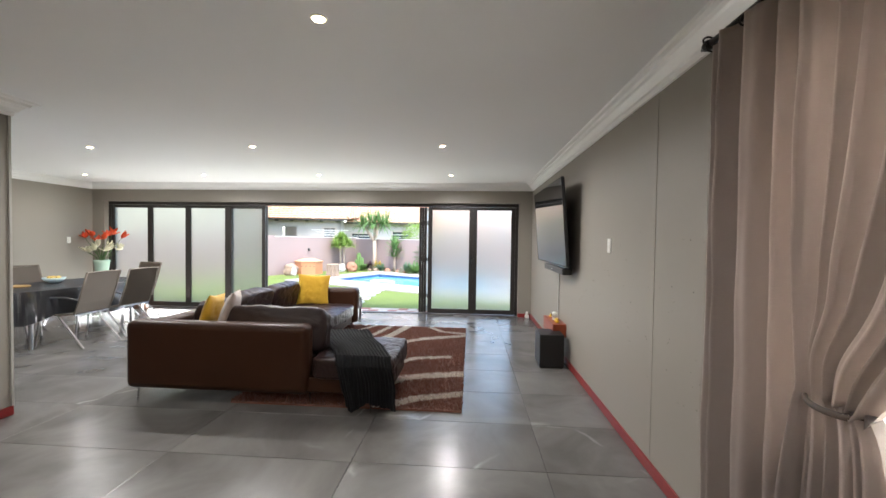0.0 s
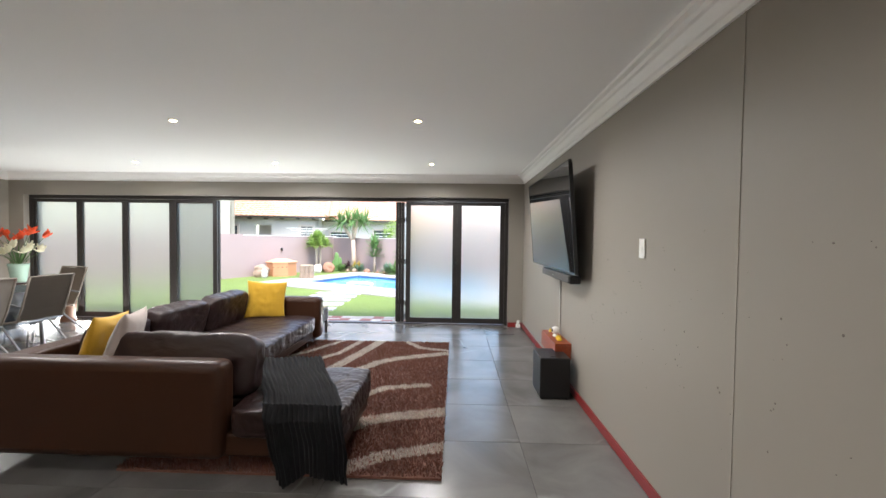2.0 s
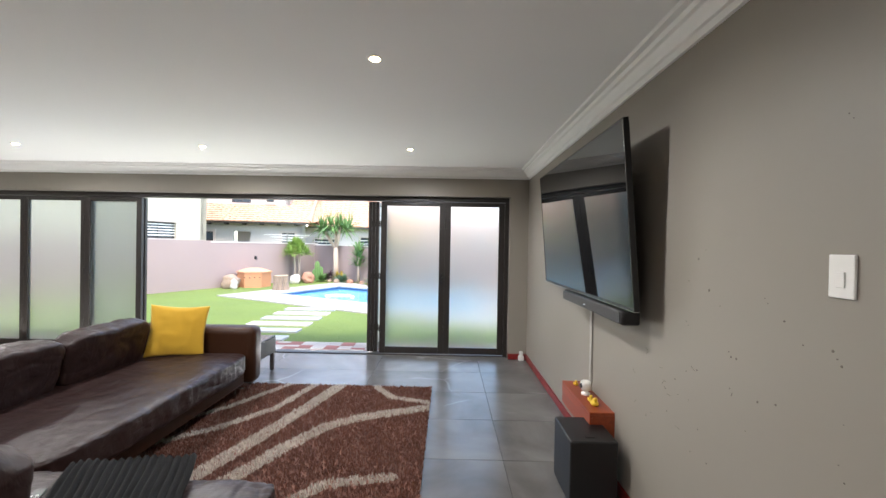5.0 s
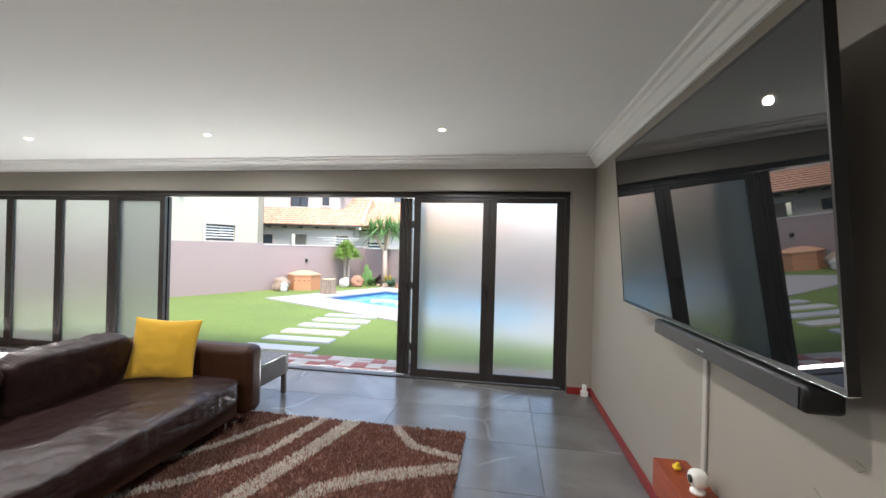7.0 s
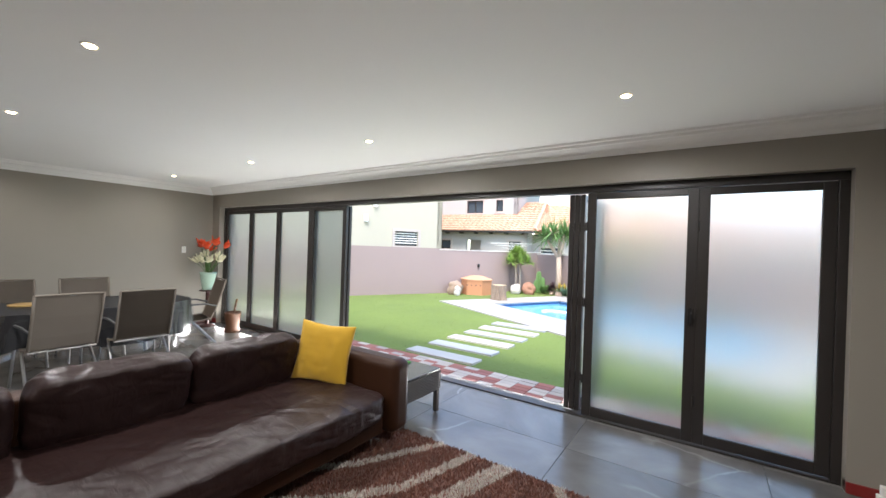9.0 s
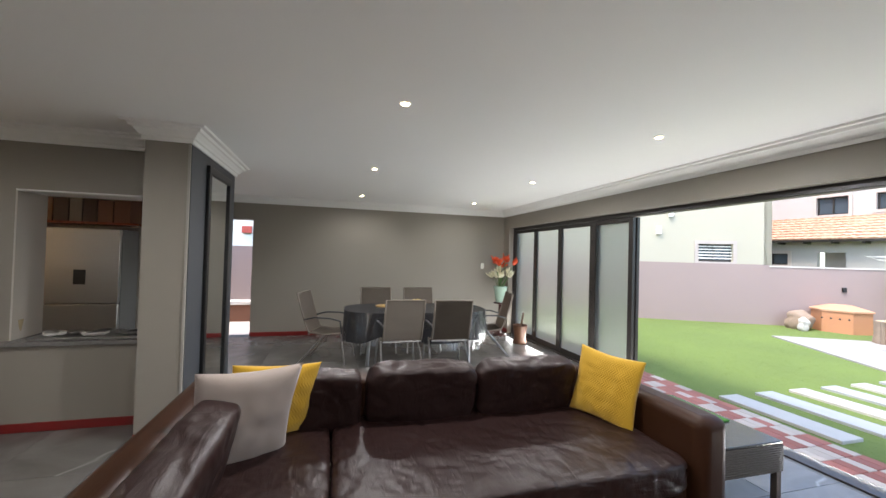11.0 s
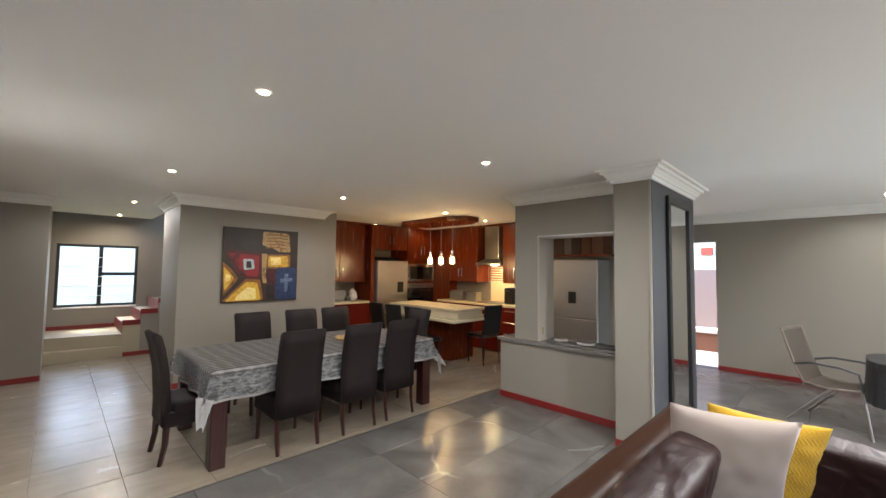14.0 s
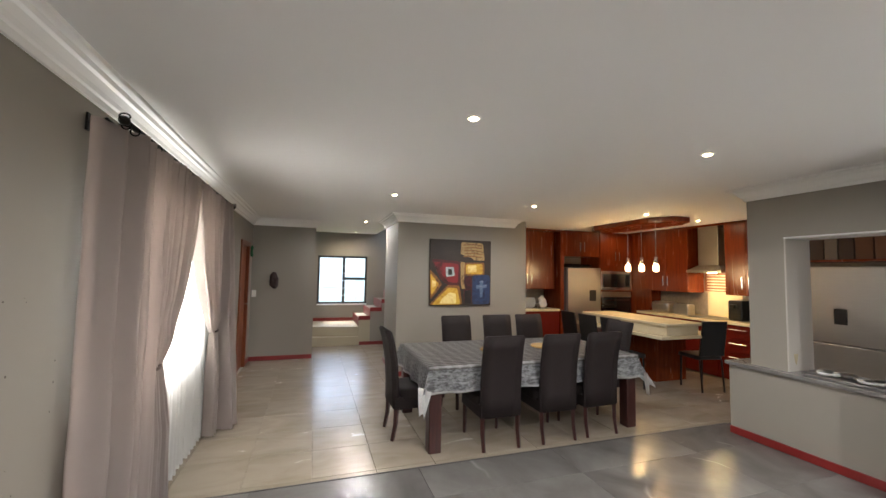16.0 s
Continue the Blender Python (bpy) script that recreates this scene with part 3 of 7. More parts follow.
# ---- hatch counter ----
structure("hatch_counter", boxes((-5.2, -4.77, 1.22, 2.819, 0.69, 0.725), bevel=0.004), GRANITE, "grey granite counter slab in the serving hatch", "counter")

# ---- downlights ----
BULB = glow("downlight_glow", (1.0, 0.8, 0.48), 6.0)


def downlight(x, y, warm=1.0, power=36.0, tint=(0.985, 0.965, 0.97)):
    lamp = thing("downlight", "small recessed lit downlight with a white ring", "downlight", "ceiling downlights", at=(x, y, CEILING))
    bm = lathe(bmesh.new(), [(0.03, -0.004), (0.037, -0.006), (0.042, -0.001), (0.042, 0.0)], sides=20)
    part("ring", bm, WHITE, lamp, smooth=True)
    part("bulb", lathe(bmesh.new(), [(0.024, -0.0085), (0.022, -0.007)], sides=16), BULB, lamp, "glowing bulb face")
    ob, d = add_lamp("downlight_beam", "SPOT", pose(x, y, CEILING - 0.035), power * 0.42, tint)
    d.spot_size, d.spot_blend, d.shadow_soft_size = radians(174), 0.6, 0.03


for x in (-1.12, -3.32, -5.33, -7.49):
    for y in (4.675, 6.66):
        downlight(x, y, power={-7.49: 8.0, -5.33: 28.0, -1.12: 26.0}.get(x, 36.0) * (0.7 if y > 6 else 1.0))
for x, y in ((-1.53, 2.15), (-3.39, 2.14), (-1.55, -0.27), (-3.43, -0.3), (-1.55, -2.9)):
    downlight(x, y, power=(11.0 if x > -2 else 7.0) if y > 1 else (9.0 if (x > -2 and y > -1) else 13.0))
downlight(-1.57, -4.95, power=6.0, tint=(1.0, 0.86, 0.7))
for x, y in ((-5.25, -0.22), (-5.45, -2.5), (-6.6, -2.1), (-6.5, -0.4)):
    downlight(x, y, power=2.6 if y == -0.22 else 1.2, tint=(1.0, 0.7, 0.42))

# ---- sofa ----
sofa = thing("corner_sofa", "brown leather corner sofa with wrinkled cushions and thin chrome legs", "sofa")
part("base_frame", boxes((-3.70, -2.60, 4.30, 6.20, 0.13, 0.27), (-3.70, -1.45, 3.48, 4.24, 0.13, 0.27), bevel=0.02), LEATHER_B, sofa)
part("back_panel", boxes((-3.74, -2.13, 3.43, 3.60, 0.12, 0.705), bevel=0.06), LEATHER_B, sofa, "tan brown leather outer back")
part("back_panel", boxes((-3.74, -3.56, 3.602, 6.21, 0.12, 0.66), bevel=0.03), LEATHER_B, sofa)
part("armrest", boxes((-3.73, -2.53, 6.215, 6.42, 0.12, 0.66), bevel=0.065), LEATHER_B, sofa)


def seat(x0, x1, y0, y1, seed, sag=0.02):
    bm = soft_block(bmesh.new(), ((x0 + x1) / 2, (y0 + y1) / 2, 0.345), (x1 - x0, y1 - y0, 0.19), seg=(76, 0, 0), power=9, wrinkle=0.004, freq=7, seed=seed, sag=sag, pleat=0.007, run=(3.5, 11.0, 8.0) if y1 - y0 > 1 else (9.0, 4.5, 8.0), edge=0.013)
    return part("seat_cushion", bm, LEATHER, sofa)


seat(-3.55, -2.53, 4.29, 6.21, 2.0)
seat(-3.55, -2.12, 3.60, 4.28, 5.0)
seat(-2.115, -1.41, 3.44, 4.26, 8.0, 0.012)


def back_cushion(c, size, rz, tilt, seed):
    m = Euler((radians(tilt), 0, radians(rz))).to_matrix().to_4x4()
    return part("back_cushion", soft_block(bmesh.new(), c, size, m, seg=(56, 0, 0), power=5.4, wrinkle=0.013, freq=3.4, seed=seed, pleat=0.005, run=(1.8, 3.0, 5.5)), LEATHER, sofa)


back_cushion((-3.44, 5.62, 0.60), (0.76, 0.20, 0.40), 90, 14, 1.0)
back_cushion((-3.44, 4.86, 0.60), (0.74, 0.20, 0.41), 90, 14, 4.0)
back_cushion((-3.45, 4.22, 0.58), (0.50, 0.18, 0.40), 90, 12, 6.0)
part("back_cushion", soft_block(bmesh.new(), (-2.54, 3.73, 0.605), (0.98, 0.22, 0.41), Euler((radians(-14), 0, 0)).to_matrix().to_4x4(), seg=(56, 0, 0), power=5.6, wrinkle=0.012, freq=3.4, seed=9.0, pleat=0.004, run=(1.8, 3.0, 5.0)), LEATHER, sofa)
for x, y in ((-3.65, 3.50), (-1.57, 3.45), (-2.13, 3.56), (-1.60, 4.20), (-2.62, 6.12), (-3.62, 6.34), (-2.62, 6.34)):
    bm = boxes((x - 0.055, x + 0.055, y - 0.012, y + 0.012, 0.118, 0.13))
    tube(bm, [(x - 0.02, y, 0.12), (x - 0.024, y, 0.0)], [0.013, 0.009], 8, flat=0.6)
    part("leg", bm, CHROME, sofa, "thin polished chrome leg")


def scatter(name, label, m, w, h, t, mat_, quilt=0.0, seed=0.0):
    ob = solid(name, pillow_mesh(bmesh.new(), Matrix.Identity(4), w, h, t, 140 if quilt else 24, quilt, seed), mat_, label, "cushion", at=m)
    return ob


scatter("scatter_cushion", "mustard yellow quilted cushion against the armrest", pose(-3.17, 6.10, 0.645, -12, 4, 22), 0.46, 0.46, 0.13, YELLOW, 0.005, 1)
scatter("scatter_cushion", "mustard yellow quilted cushion behind a beige one", pose(-3.32, 3.95, 0.64, -14, -5, -72), 0.47, 0.47, 0.12, YELLOW, 0.005, 2)
scatter("scatter_cushion", "plain beige velvet cushion with piped edge", pose(-3.08, 3.85, 0.65, -16, -3, -64), 0.5, 0.56, 0.15, CREAM, 0, 3)

# throw, draped over the open end and down the back
bm = bmesh.new()
rows, N, W = [], 120, 126
spine = [(-2.11, 4.30, 0.462), (-1.97, 4.03, 0.458), (-1.80, 3.74, 0.46), (-1.665, 3.475, 0.452), (-1.635, 3.425, 0.40), (-1.605, 3.405, 0.26), (-1.58, 3.40, 0.085)]
half = [0.255, 0.25, 0.24, 0.235, 0.235, 0.225, 0.205]
for i in range(N + 1):
    s = i / N * (len(spine) - 1)
    k = min(int(s), len(spine) - 2)
    q = s - k
    c = Vector(spine[k]).lerp(Vector(spine[k + 1]), q)
    hw = half[k] + (half[k + 1] - half[k]) * q
    hw *= 1 + 0.05 * noise.noise(Vector((s * 1.6, 3.1, 0)))
    nz = Vector((0, 0, 1)).lerp(Vector((0, -1, 0)), min(1, max(0, (s - 2.6) / 1.2)))
    hang = max(0.0, min(1.0, (s - 3.3) / 2.7))
    row = []
    for j in range(W + 1):
        a = 2 * j / W - 1
        rib = 0.014 * abs(math.sin(a * math.pi * 8 + 0.3 * math.sin(s * 1.1) + 0.3 * noise.noise(Vector((a, s * 0.5, 4)))))
        rib += 0.018 * noise.noise(Vector((a * 2.2, s * 1.3, 0))) * min(1.0, abs(a) * 1.6)
        fold = 0.03 * hang * math.sin(a * 6.5 + 0.9 * noise.noise(Vector((a * 2, s, 9))))
        slant = 0.2 * (1 - min(1.0, s / 3))
        p = c + Vector((a * hw + 0.012 * noise.noise(Vector((s * 0.9, a * 1.5, 5))), slant * a * hw, 0.0)) + nz * (0.014 + rib + max(fold, -0.012) + 0.016 * (1 if s > 3 else 0))
        p.z += hang * (0.03 * math.sin(a * 4.0 + 1.0) + 0.02 * noise.noise(Vector((a * 5, 0, 2))))
        p.z -= 0.03 * max(0.0, abs(a) - 0.82) * (s < 3)
        row.append(p)
    rows.append(row)
sheet(bm, rows, 0.008)
solid("throw_blanket", bm, THROW, "black ribbed throw draped over the sofa's end", "blanket", smooth=True)
rem = thing("remote_control", "small black remote control lying on the sofa seat", "remote", at=pose(-2.28, 4.02, 0.455, 0, 0, 25))
part("casing", boxes((-0.02, 0.02, -0.075, 0.075, 0, 0.016), bevel=0.004), BLACK, rem)
for i in range(4):
    for j in (-1, 1):
        part("button", boxes((j * 0.009 - 0.004, j * 0.009 + 0.004, -0.05 + i * 0.022, -0.042 + i * 0.022, 0.016, 0.0185)), PLASTIC, rem)

# ---- shaggy rug ----
STRIPES = [
    (0.045, [(-2.84, 5.66), (-2.60, 5.95), (-2.28, 6.55)]),
    (0.055, [(-2.90, 5.2), (-2.48, 5.55), (-2.19, 5.93), (-2.03, 6.55)]),
    (0.09, [(-2.3, 4.75), (-2.12, 5.3), (-1.97, 5.8), (-1.77, 6.55)]),
    (0.085, [(-2.1, 4.7), (-1.83, 5.3), (-1.63, 5.64), (-1.36, 5.82), (-0.83, 6.03)]),
    (0.05, [(-1.44, 6.56), (-1.21, 6.24), (-0.83, 6.13)]),
    (0.06, [(-1.75, 4.45), (-1.62, 4.65), (-1.42, 4.88), (-1.04, 4.97)]),
    (0.10, [(-1.65, 4.0), (-1.45, 4.21), (-1.19, 4.31), (-0.83, 4.40)]),
    (0.08, [(-1.65, 3.42), (-1.26, 3.72), (-0.83, 3.86)]),
]
RX0, RX1, RY0, RY1 = -2.84, -0.845, 3.52, 6.54


def stripe_at(x, y):
    for w, line in STRIPES:
        for (ax, ay), (bx, by) in zip(line, line[1:]):
            dx, dy = bx - ax, by - ay
            t = max(0, min(1, ((x - ax) * dx + (y - ay) * dy) / (dx * dx + dy * dy)))
            if math.hypot(x - ax - t * dx, y - ay - t * dy) < w * 0.74 + 0.012 * noise.noise(Vector((x * 25, y * 25, 0))):
                return 1
    return 0


rug = thing("rug", "brown shaggy rug with cream curving stripes", "rug")
bm = bmesh.new()
box(bm, RX0, RX1, RY0, RY1, 0.002, 0.016)
part("backing", bm, RUG_BROWN, rug)
rnd = random.Random(4)
verts, faces, slots = [], [], []
for i in range(76000):
    x, y = rnd.uniform(RX0, RX1), rnd.uniform(RY0, RY1)
    s = stripe_at(x, y)
    a, lean, h, w = rnd.uniform(0, 6.28), rnd.uniform(0.0, 0.02), rnd.uniform(0.014, 0.028), rnd.uniform(0.003, 0.0065)
    ca, sa = math.cos(a), math.sin(a)
    lx, ly = rnd.uniform(-1, 1) * lean, rnd.uniform(-1, 1) * lean
    n = len(verts)
    verts += [(x - w * ca, y - w * sa, 0.012), (x + w * ca, y + w * sa, 0.012), (x + lx + 0.3 * w * ca, y + ly + 0.3 * w * sa, 0.012 + h), (x + lx - 0.3 * w * ca, y + ly - 0.3 * w * sa, 0.012 + h)]
    faces.append((n, n + 1, n + 2, n + 3))
    slots.append(s)
me = bpy.data.meshes.new("pile")
me.from_pydata(verts, [], faces)
me.materials.append(RUG_BROWN)
me.materials.append(RUG_CREAM)
me.polygons.foreach_set("material_index", slots)
pile = new("pile", me)
pile.parent = rug
tagged(pile, "shaggy wool pile in brown with cream stripes", kind="stuff")

# ---- television wall ----
tv = thing("television", "large flat black television tilted forward on the wall", "television", at=look((0.195, 5.325, 1.638), (-1.0, 5.325, 1.543)))
# local axes: -z looks into the room, x runs along the wall, y up
part("screen", boxes((-0.848, 0.848, -0.462, 0.468, -0.02, -0.012)), SCREEN, tv, "glossy dark screen")
part("bezel", boxes((-0.856, 0.856, -0.478, -0.462, -0.022, 0.006), (-0.856, 0.856, 0.468, 0.477, -0.022, 0.006), (-0.856, -0.848, -0.462, 0.468, -0.022, 0.006), (0.848, 0.856, -0.462, 0.468, -0.022, 0.006)), BLACK, tv)
part("silver_edge", boxes((-0.856, 0.856, -0.481, -0.478, -0.02, 0.004)), CHROME, tv, "thin silver lower edge")
part("back_shell", boxes((-0.84, 0.84, -0.46, 0.466, -0.012, 0.018), (-0.5, 0.5, -0.4, 0.1, 0.018, 0.05), bevel=0.006), BLACK, tv)
part("wall_bracket", boxes((-0.3, 0.3, -0.15, 0.15, 0.05, 0.12)), BLACK, tv)
bar = thing("soundbar", "slim black soundbar mounted under the television", "soundbar")
part("body", boxes((0.20, 0.30, 4.58, 5.61, 1.07, 1.148), bevel=0.015), BLACK, bar)
GRILLE = cloth("black_speaker_cloth", (0.014, 0.014, 0.015), 0.85, 1500)
part("grille", boxes((0.196, 0.2, 4.60, 5.59, 1.08, 1.138)), GRILLE, bar)
part("badge", boxes((0.1935, 0.196, 5.09, 5.14, 1.1, 1.107)), CHROME, bar)
part("wall_bracket", boxes((0.30, RX, 4.82, 5.37, 1.09, 1.12)), BLACK, bar)
solid("cable_cover", boxes((RX - 0.014, RX - 0.0005, 5.35, 5.385, 0.45, 1.09), bevel=0.004), plain("grey_trunking", (0.42, 0.4, 0.37), 0.45), "thin grey cable cover running down the wall", "cable cover")
shelf = thing("wall_shelf", "orange stained wooden box shelf on the wall", "shelf")
part("top_board", boxes((0.19, RX, 4.97, 5.55, 0.435, 0.455), bevel=0.003), SHELF, shelf)
part("front_board", boxes((0.19, 0.206, 4.97, 5.55, 0.30, 0.435), bevel=0.003), SHELF, shelf)
part("end_board", boxes((0.206, RX, 4.97, 4.986, 0.30, 0.435)), SHELF, shelf)
part("end_board", boxes((0.206, RX, 5.534, 5.55, 0.30, 0.435)), SHELF, shelf)
camr = thing("security_camera", "small white round indoor camera on the shelf", "camera", at=(0.27, 5.27, 0.455))
part("stand", lathe(bmesh.new(), [(0.03, 0), (0.03, 0.012), (0.014, 0.02), (0.014, 0.03)]), PLASTIC, camr, smooth=True)
part("head", soft_block(bmesh.new(), (0, 0, 0.062), (0.075, 0.07, 0.075), seg=(8, 0, 0), power=2.6, wrinkle=0), PLASTIC, camr)
part("lens", lathe(bmesh.new(), [(0.016, 0), (0.016, 0.006), (0.01, 0.008)], (0, 0, 0)), BLACK, camr).matrix_local = pose(-0.034, -0.012, 0.065, 0, -90, 0)
DUCK = plain("yellow_rubber", (0.75, 0.5, 0.03), 0.4)
for y, s, w in ((5.08, 1.0, "small yellow rubber toy on the shelf"), (5.15, 0.8, "small yellow rubber toy on the shelf"), (5.45, 0.7, "small yellow rubber toy on the shelf")):
    toy = thing("rubber_toy", w, "toy", "yellow toys", at=(0.26, y, 0.455))
    part("body", soft_block(bmesh.new(), (0, 0, 0.016 * s), (0.05 * s, 0.06 * s, 0.034 * s), seg=(6, 0, 0), power=2.4, wrinkle=0), DUCK, toy)
    part("head", soft_block(bmesh.new(), (0, -0.012 * s, 0.042 * s), (0.028 * s, 0.028 * s, 0.028 * s), seg=(5, 0, 0), power=2.2, wrinkle=0), DUCK, toy)
sub = thing("subwoofer", "black box subwoofer standing on the tiled floor", "subwoofer")
part("cabinet", boxes((0.005, 0.275, 4.75, 5.08, 0.012, 0.38), bevel=0.008), plain("black_ash_vinyl", (0.007, 0.007, 0.007), 0.4, fine=150), sub)
part("port", boxes((0.11, 0.16, 4.80, 4.82, 0.38, 0.383)), BLACK, sub)
for x in (0.03, 0.25):
    for y in (4.78, 5.05):
        part("foot", lathe(bmesh.new(), [(0.015, 0), (0.015, 0.012)], (x, y, 0), 10), BLACK, sub)
bm = tube(bmesh.new(), [(0.24, 5.081, 0.1), (0.30, 5.10, 0.05), (0.325, 5.25, 0.012), (0.33, 5.5, 0.09), (0.335, 5.38, 0.3)], 0.004, 6)
solid("speaker_cable", bm, BLACK, "thin black cable behind the subwoofer", "cable", smooth=True)


def switch_plate(name, label, m, rockers=1):
    sw = thing(name, label, "switch", at=m)
    part("plate", boxes((-0.035, 0.035, -0.058, 0.058, 0, 0.008), bevel=0.003), PLASTIC, sw)
    for k in range(rockers):
        part("rocker", boxes((-0.012, 0.012, -0.03 + 0.05 * k, 0.012 + 0.05 * k, 0.008, 0.012), bevel=0.002), PLASTIC, sw)
    return sw


switch_plate("light_switch", "white wall switch plate with worn edges", pose(RX - 0.0005, 3.60, 1.405, 90, 0, -90))
switch_plate("light_switch", "white wall switch plate beside the folding doors", pose(LX + 0.0005, 7.2, 1.33, 90, 0, 90))
plug = thing("socket_plug", "white plug and adaptor low on the wall corner", "plug", at=(0.27, 7.60, 0))
part("adaptor", boxes((-0.035, 0.035, 0.0, 0.05, 0.002, 0.06), (-0.02, 0.02, 0.005, 0.045, 0.06, 0.12), bevel=0.006), PLASTIC, plug)
# scuffs and small filled holes in the wall
CHIP = plain("chipped_plaster", (0.15, 0.128, 0.11), 0.9, var=0.4, big=3)
rnd = random.Random(11)
bm = bmesh.new()
for k in range(46):
    y, z, r = rnd.uniform(2.3, 4.6), rnd.choice((rnd.uniform(0.55, 1.25), rnd.uniform(0.7, 1.0))), rnd.uniform(0.0015, 0.004)
    tube(bm, [(RX + 0.001, y, z), (RX - 0.0012, y, z)], r, 6)
for k in range(44):
    y, z, r = rnd.uniform(2.05, 4.3), rnd.gauss(1.15, 0.3), rnd.choice((0.0015, 0.002, 0.003, 0.004))
    for j in range(rnd.choice((1, 1, 2))):
        tube(bm, [(RX + 0.001, y + 0.012 * j, z + 0.016 * j), (RX - 0.0012, y + 0.012 * j, z + 0.016 * j)], r, 7, flat=rnd.uniform(0.6, 1.8))
for k in range(10):
    y, z, a = rnd.uniform(4.2, 4.75), rnd.uniform(0.6, 1.0), rnd.uniform(-0.9, 0.9)
    quad_box(bm, (RX - 0.0012, y, z), (0.002, 0, 0), (0, 0.03 * math.cos(a), 0.03 * math.sin(a)), (0, -0.001 * math.sin(a), 0.0013 * math.cos(a)))
tagged(solid("wall_scuffs", bm, CHIP, "small dark chips and scratches in the wall paint", "scuffs"), kind="stuff")
structure("wall_seam", boxes((RX - 0.003, RX, 2.812, 2.818, 0.08, 2.38)), plain("filled_seam", (0.33, 0.3, 0.26), 0.8), "thin vertical plaster joint in the wall", "seam")

# ---- wicker side table ----
tab = thing("wicker_table", "low grey brown wicker table with turf mat on top", "side table", at=(-3.1, 6.77, 0))
part("top", boxes((-0.42, 0.42, -0.27, 0.27, 0.385, 0.405), bevel=0.006), plain("smoked_table_glass", (0.05, 0.048, 0.046), 0.2), tab)
for x0, x1, y0, y1 in ((-0.42, 0.42, -0.27, -0.25), (-0.42, 0.42, 0.25, 0.27), (-0.42, -0.40, -0.25, 0.25), (0.40, 0.42, -0.25, 0.25)):
    ap = part("apron", boxes((x0, x1, y0, y1, 0.215, 0.385)), WICKER, tab, "woven wicker apron")
    bm = bmesh.new()
    for k in range(12):
        z = 0.222 + 0.0138 * k
        if x1 - x0 > y1 - y0:
            s = -1 if y0 < 0 else 1
            yy = (y0 if s < 0 else y1)
            tube(bm, [(x0 + (x1 - x0) * i / 28, yy + s * 0.004 * (1 if (i + k) % 2 else -0.6), z) for i in range(29)], 0.0062, 5)
        else:
            s = -1 if x0 < 0 else 1
            xx = (x0 if s < 0 else x1)
            tube(bm, [(xx + s * 0.004 * (1 if (i + k) % 2 else -0.6), y0 + (y1 - y0) * i / 18, z) for i in range(19)], 0.0062, 5)
    tagged(part("weave", bm, WICKER, ap, smooth=True), kind="stuff")
for x in (-0.395, 0.395):
    for y in (-0.245, 0.245):
        part("leg", boxes((x - 0.02, x + 0.02, y - 0.02, y + 0.02, 0.012, 0.215), bevel=0.003), WICKER, tab)
        part("foot", lathe(bmesh.new(), [(0.014, 0), (0.014, 0.012)], (x, y, 0), 8), CHROME, tab)
solid("turf_mat", boxes((-3.50, -2.98, 6.56, 6.98, 0.4055, 0.416), bevel=0.003), TURF, "green artificial turf mat on the wicker table", "mat")

# ---- curtain, rail and sheer ----
SHEER = Nodes("white_sheer_voile")
tr = SHEER.n("ShaderNodeBsdfTranslucent", Color=(0.66, 0.655, 0.64, 1))
tp = SHEER.n("ShaderNodeBsdfTransparent", Color=(1, 1, 1, 1))
df = SHEER.n("ShaderNodeBsdfDiffuse", Color=(0.85, 0.84, 0.81, 1))
mx = SHEER.n("ShaderNodeMixShader", Fac=0.5, i1=tr.outputs[0], i2=df.outputs[0])
mx2 = SHEER.n("ShaderNodeMixShader", Fac=0.04, i1=mx.outputs[0], i2=tp.outputs[0])
SHEER.t.links.new(mx2.outputs[0], SHEER.t.nodes["Material Output"].inputs["Surface"])
SHEER = SHEER.m


def drape(top0, top1, x=0.27, folds=24, depth=0.014, top=2.28, bottom=0.03, seed=7.0, n=260, m=30):
    """A gathered cloth that hangs straight along y."""
    rows = []
    for j in range(m + 1):
        z = top + (bottom - top) * j / m
        row = []
        for i in range(n + 1):
            u = i / n
            ph = u * folds * 2 * math.pi + 0.9 * math.sin(u * 5 + seed) + 0.35 * noise.noise(Vector((u * 4, z * 1.2, seed)))
            d = depth * (math.sin(ph) + 0.3 * math.sin(2.1 * ph + seed)) + 0.006 * noise.noise(Vector((u * 14, z * 3, seed)))
            row.append((x + d, top0 + (top1 - top0) * u + 0.008 * math.sin(ph * 0.5), z + 0.01 * math.sin(ph)))
        rows.append(row)
    return sheet(bmesh.new(), rows, 0.004)


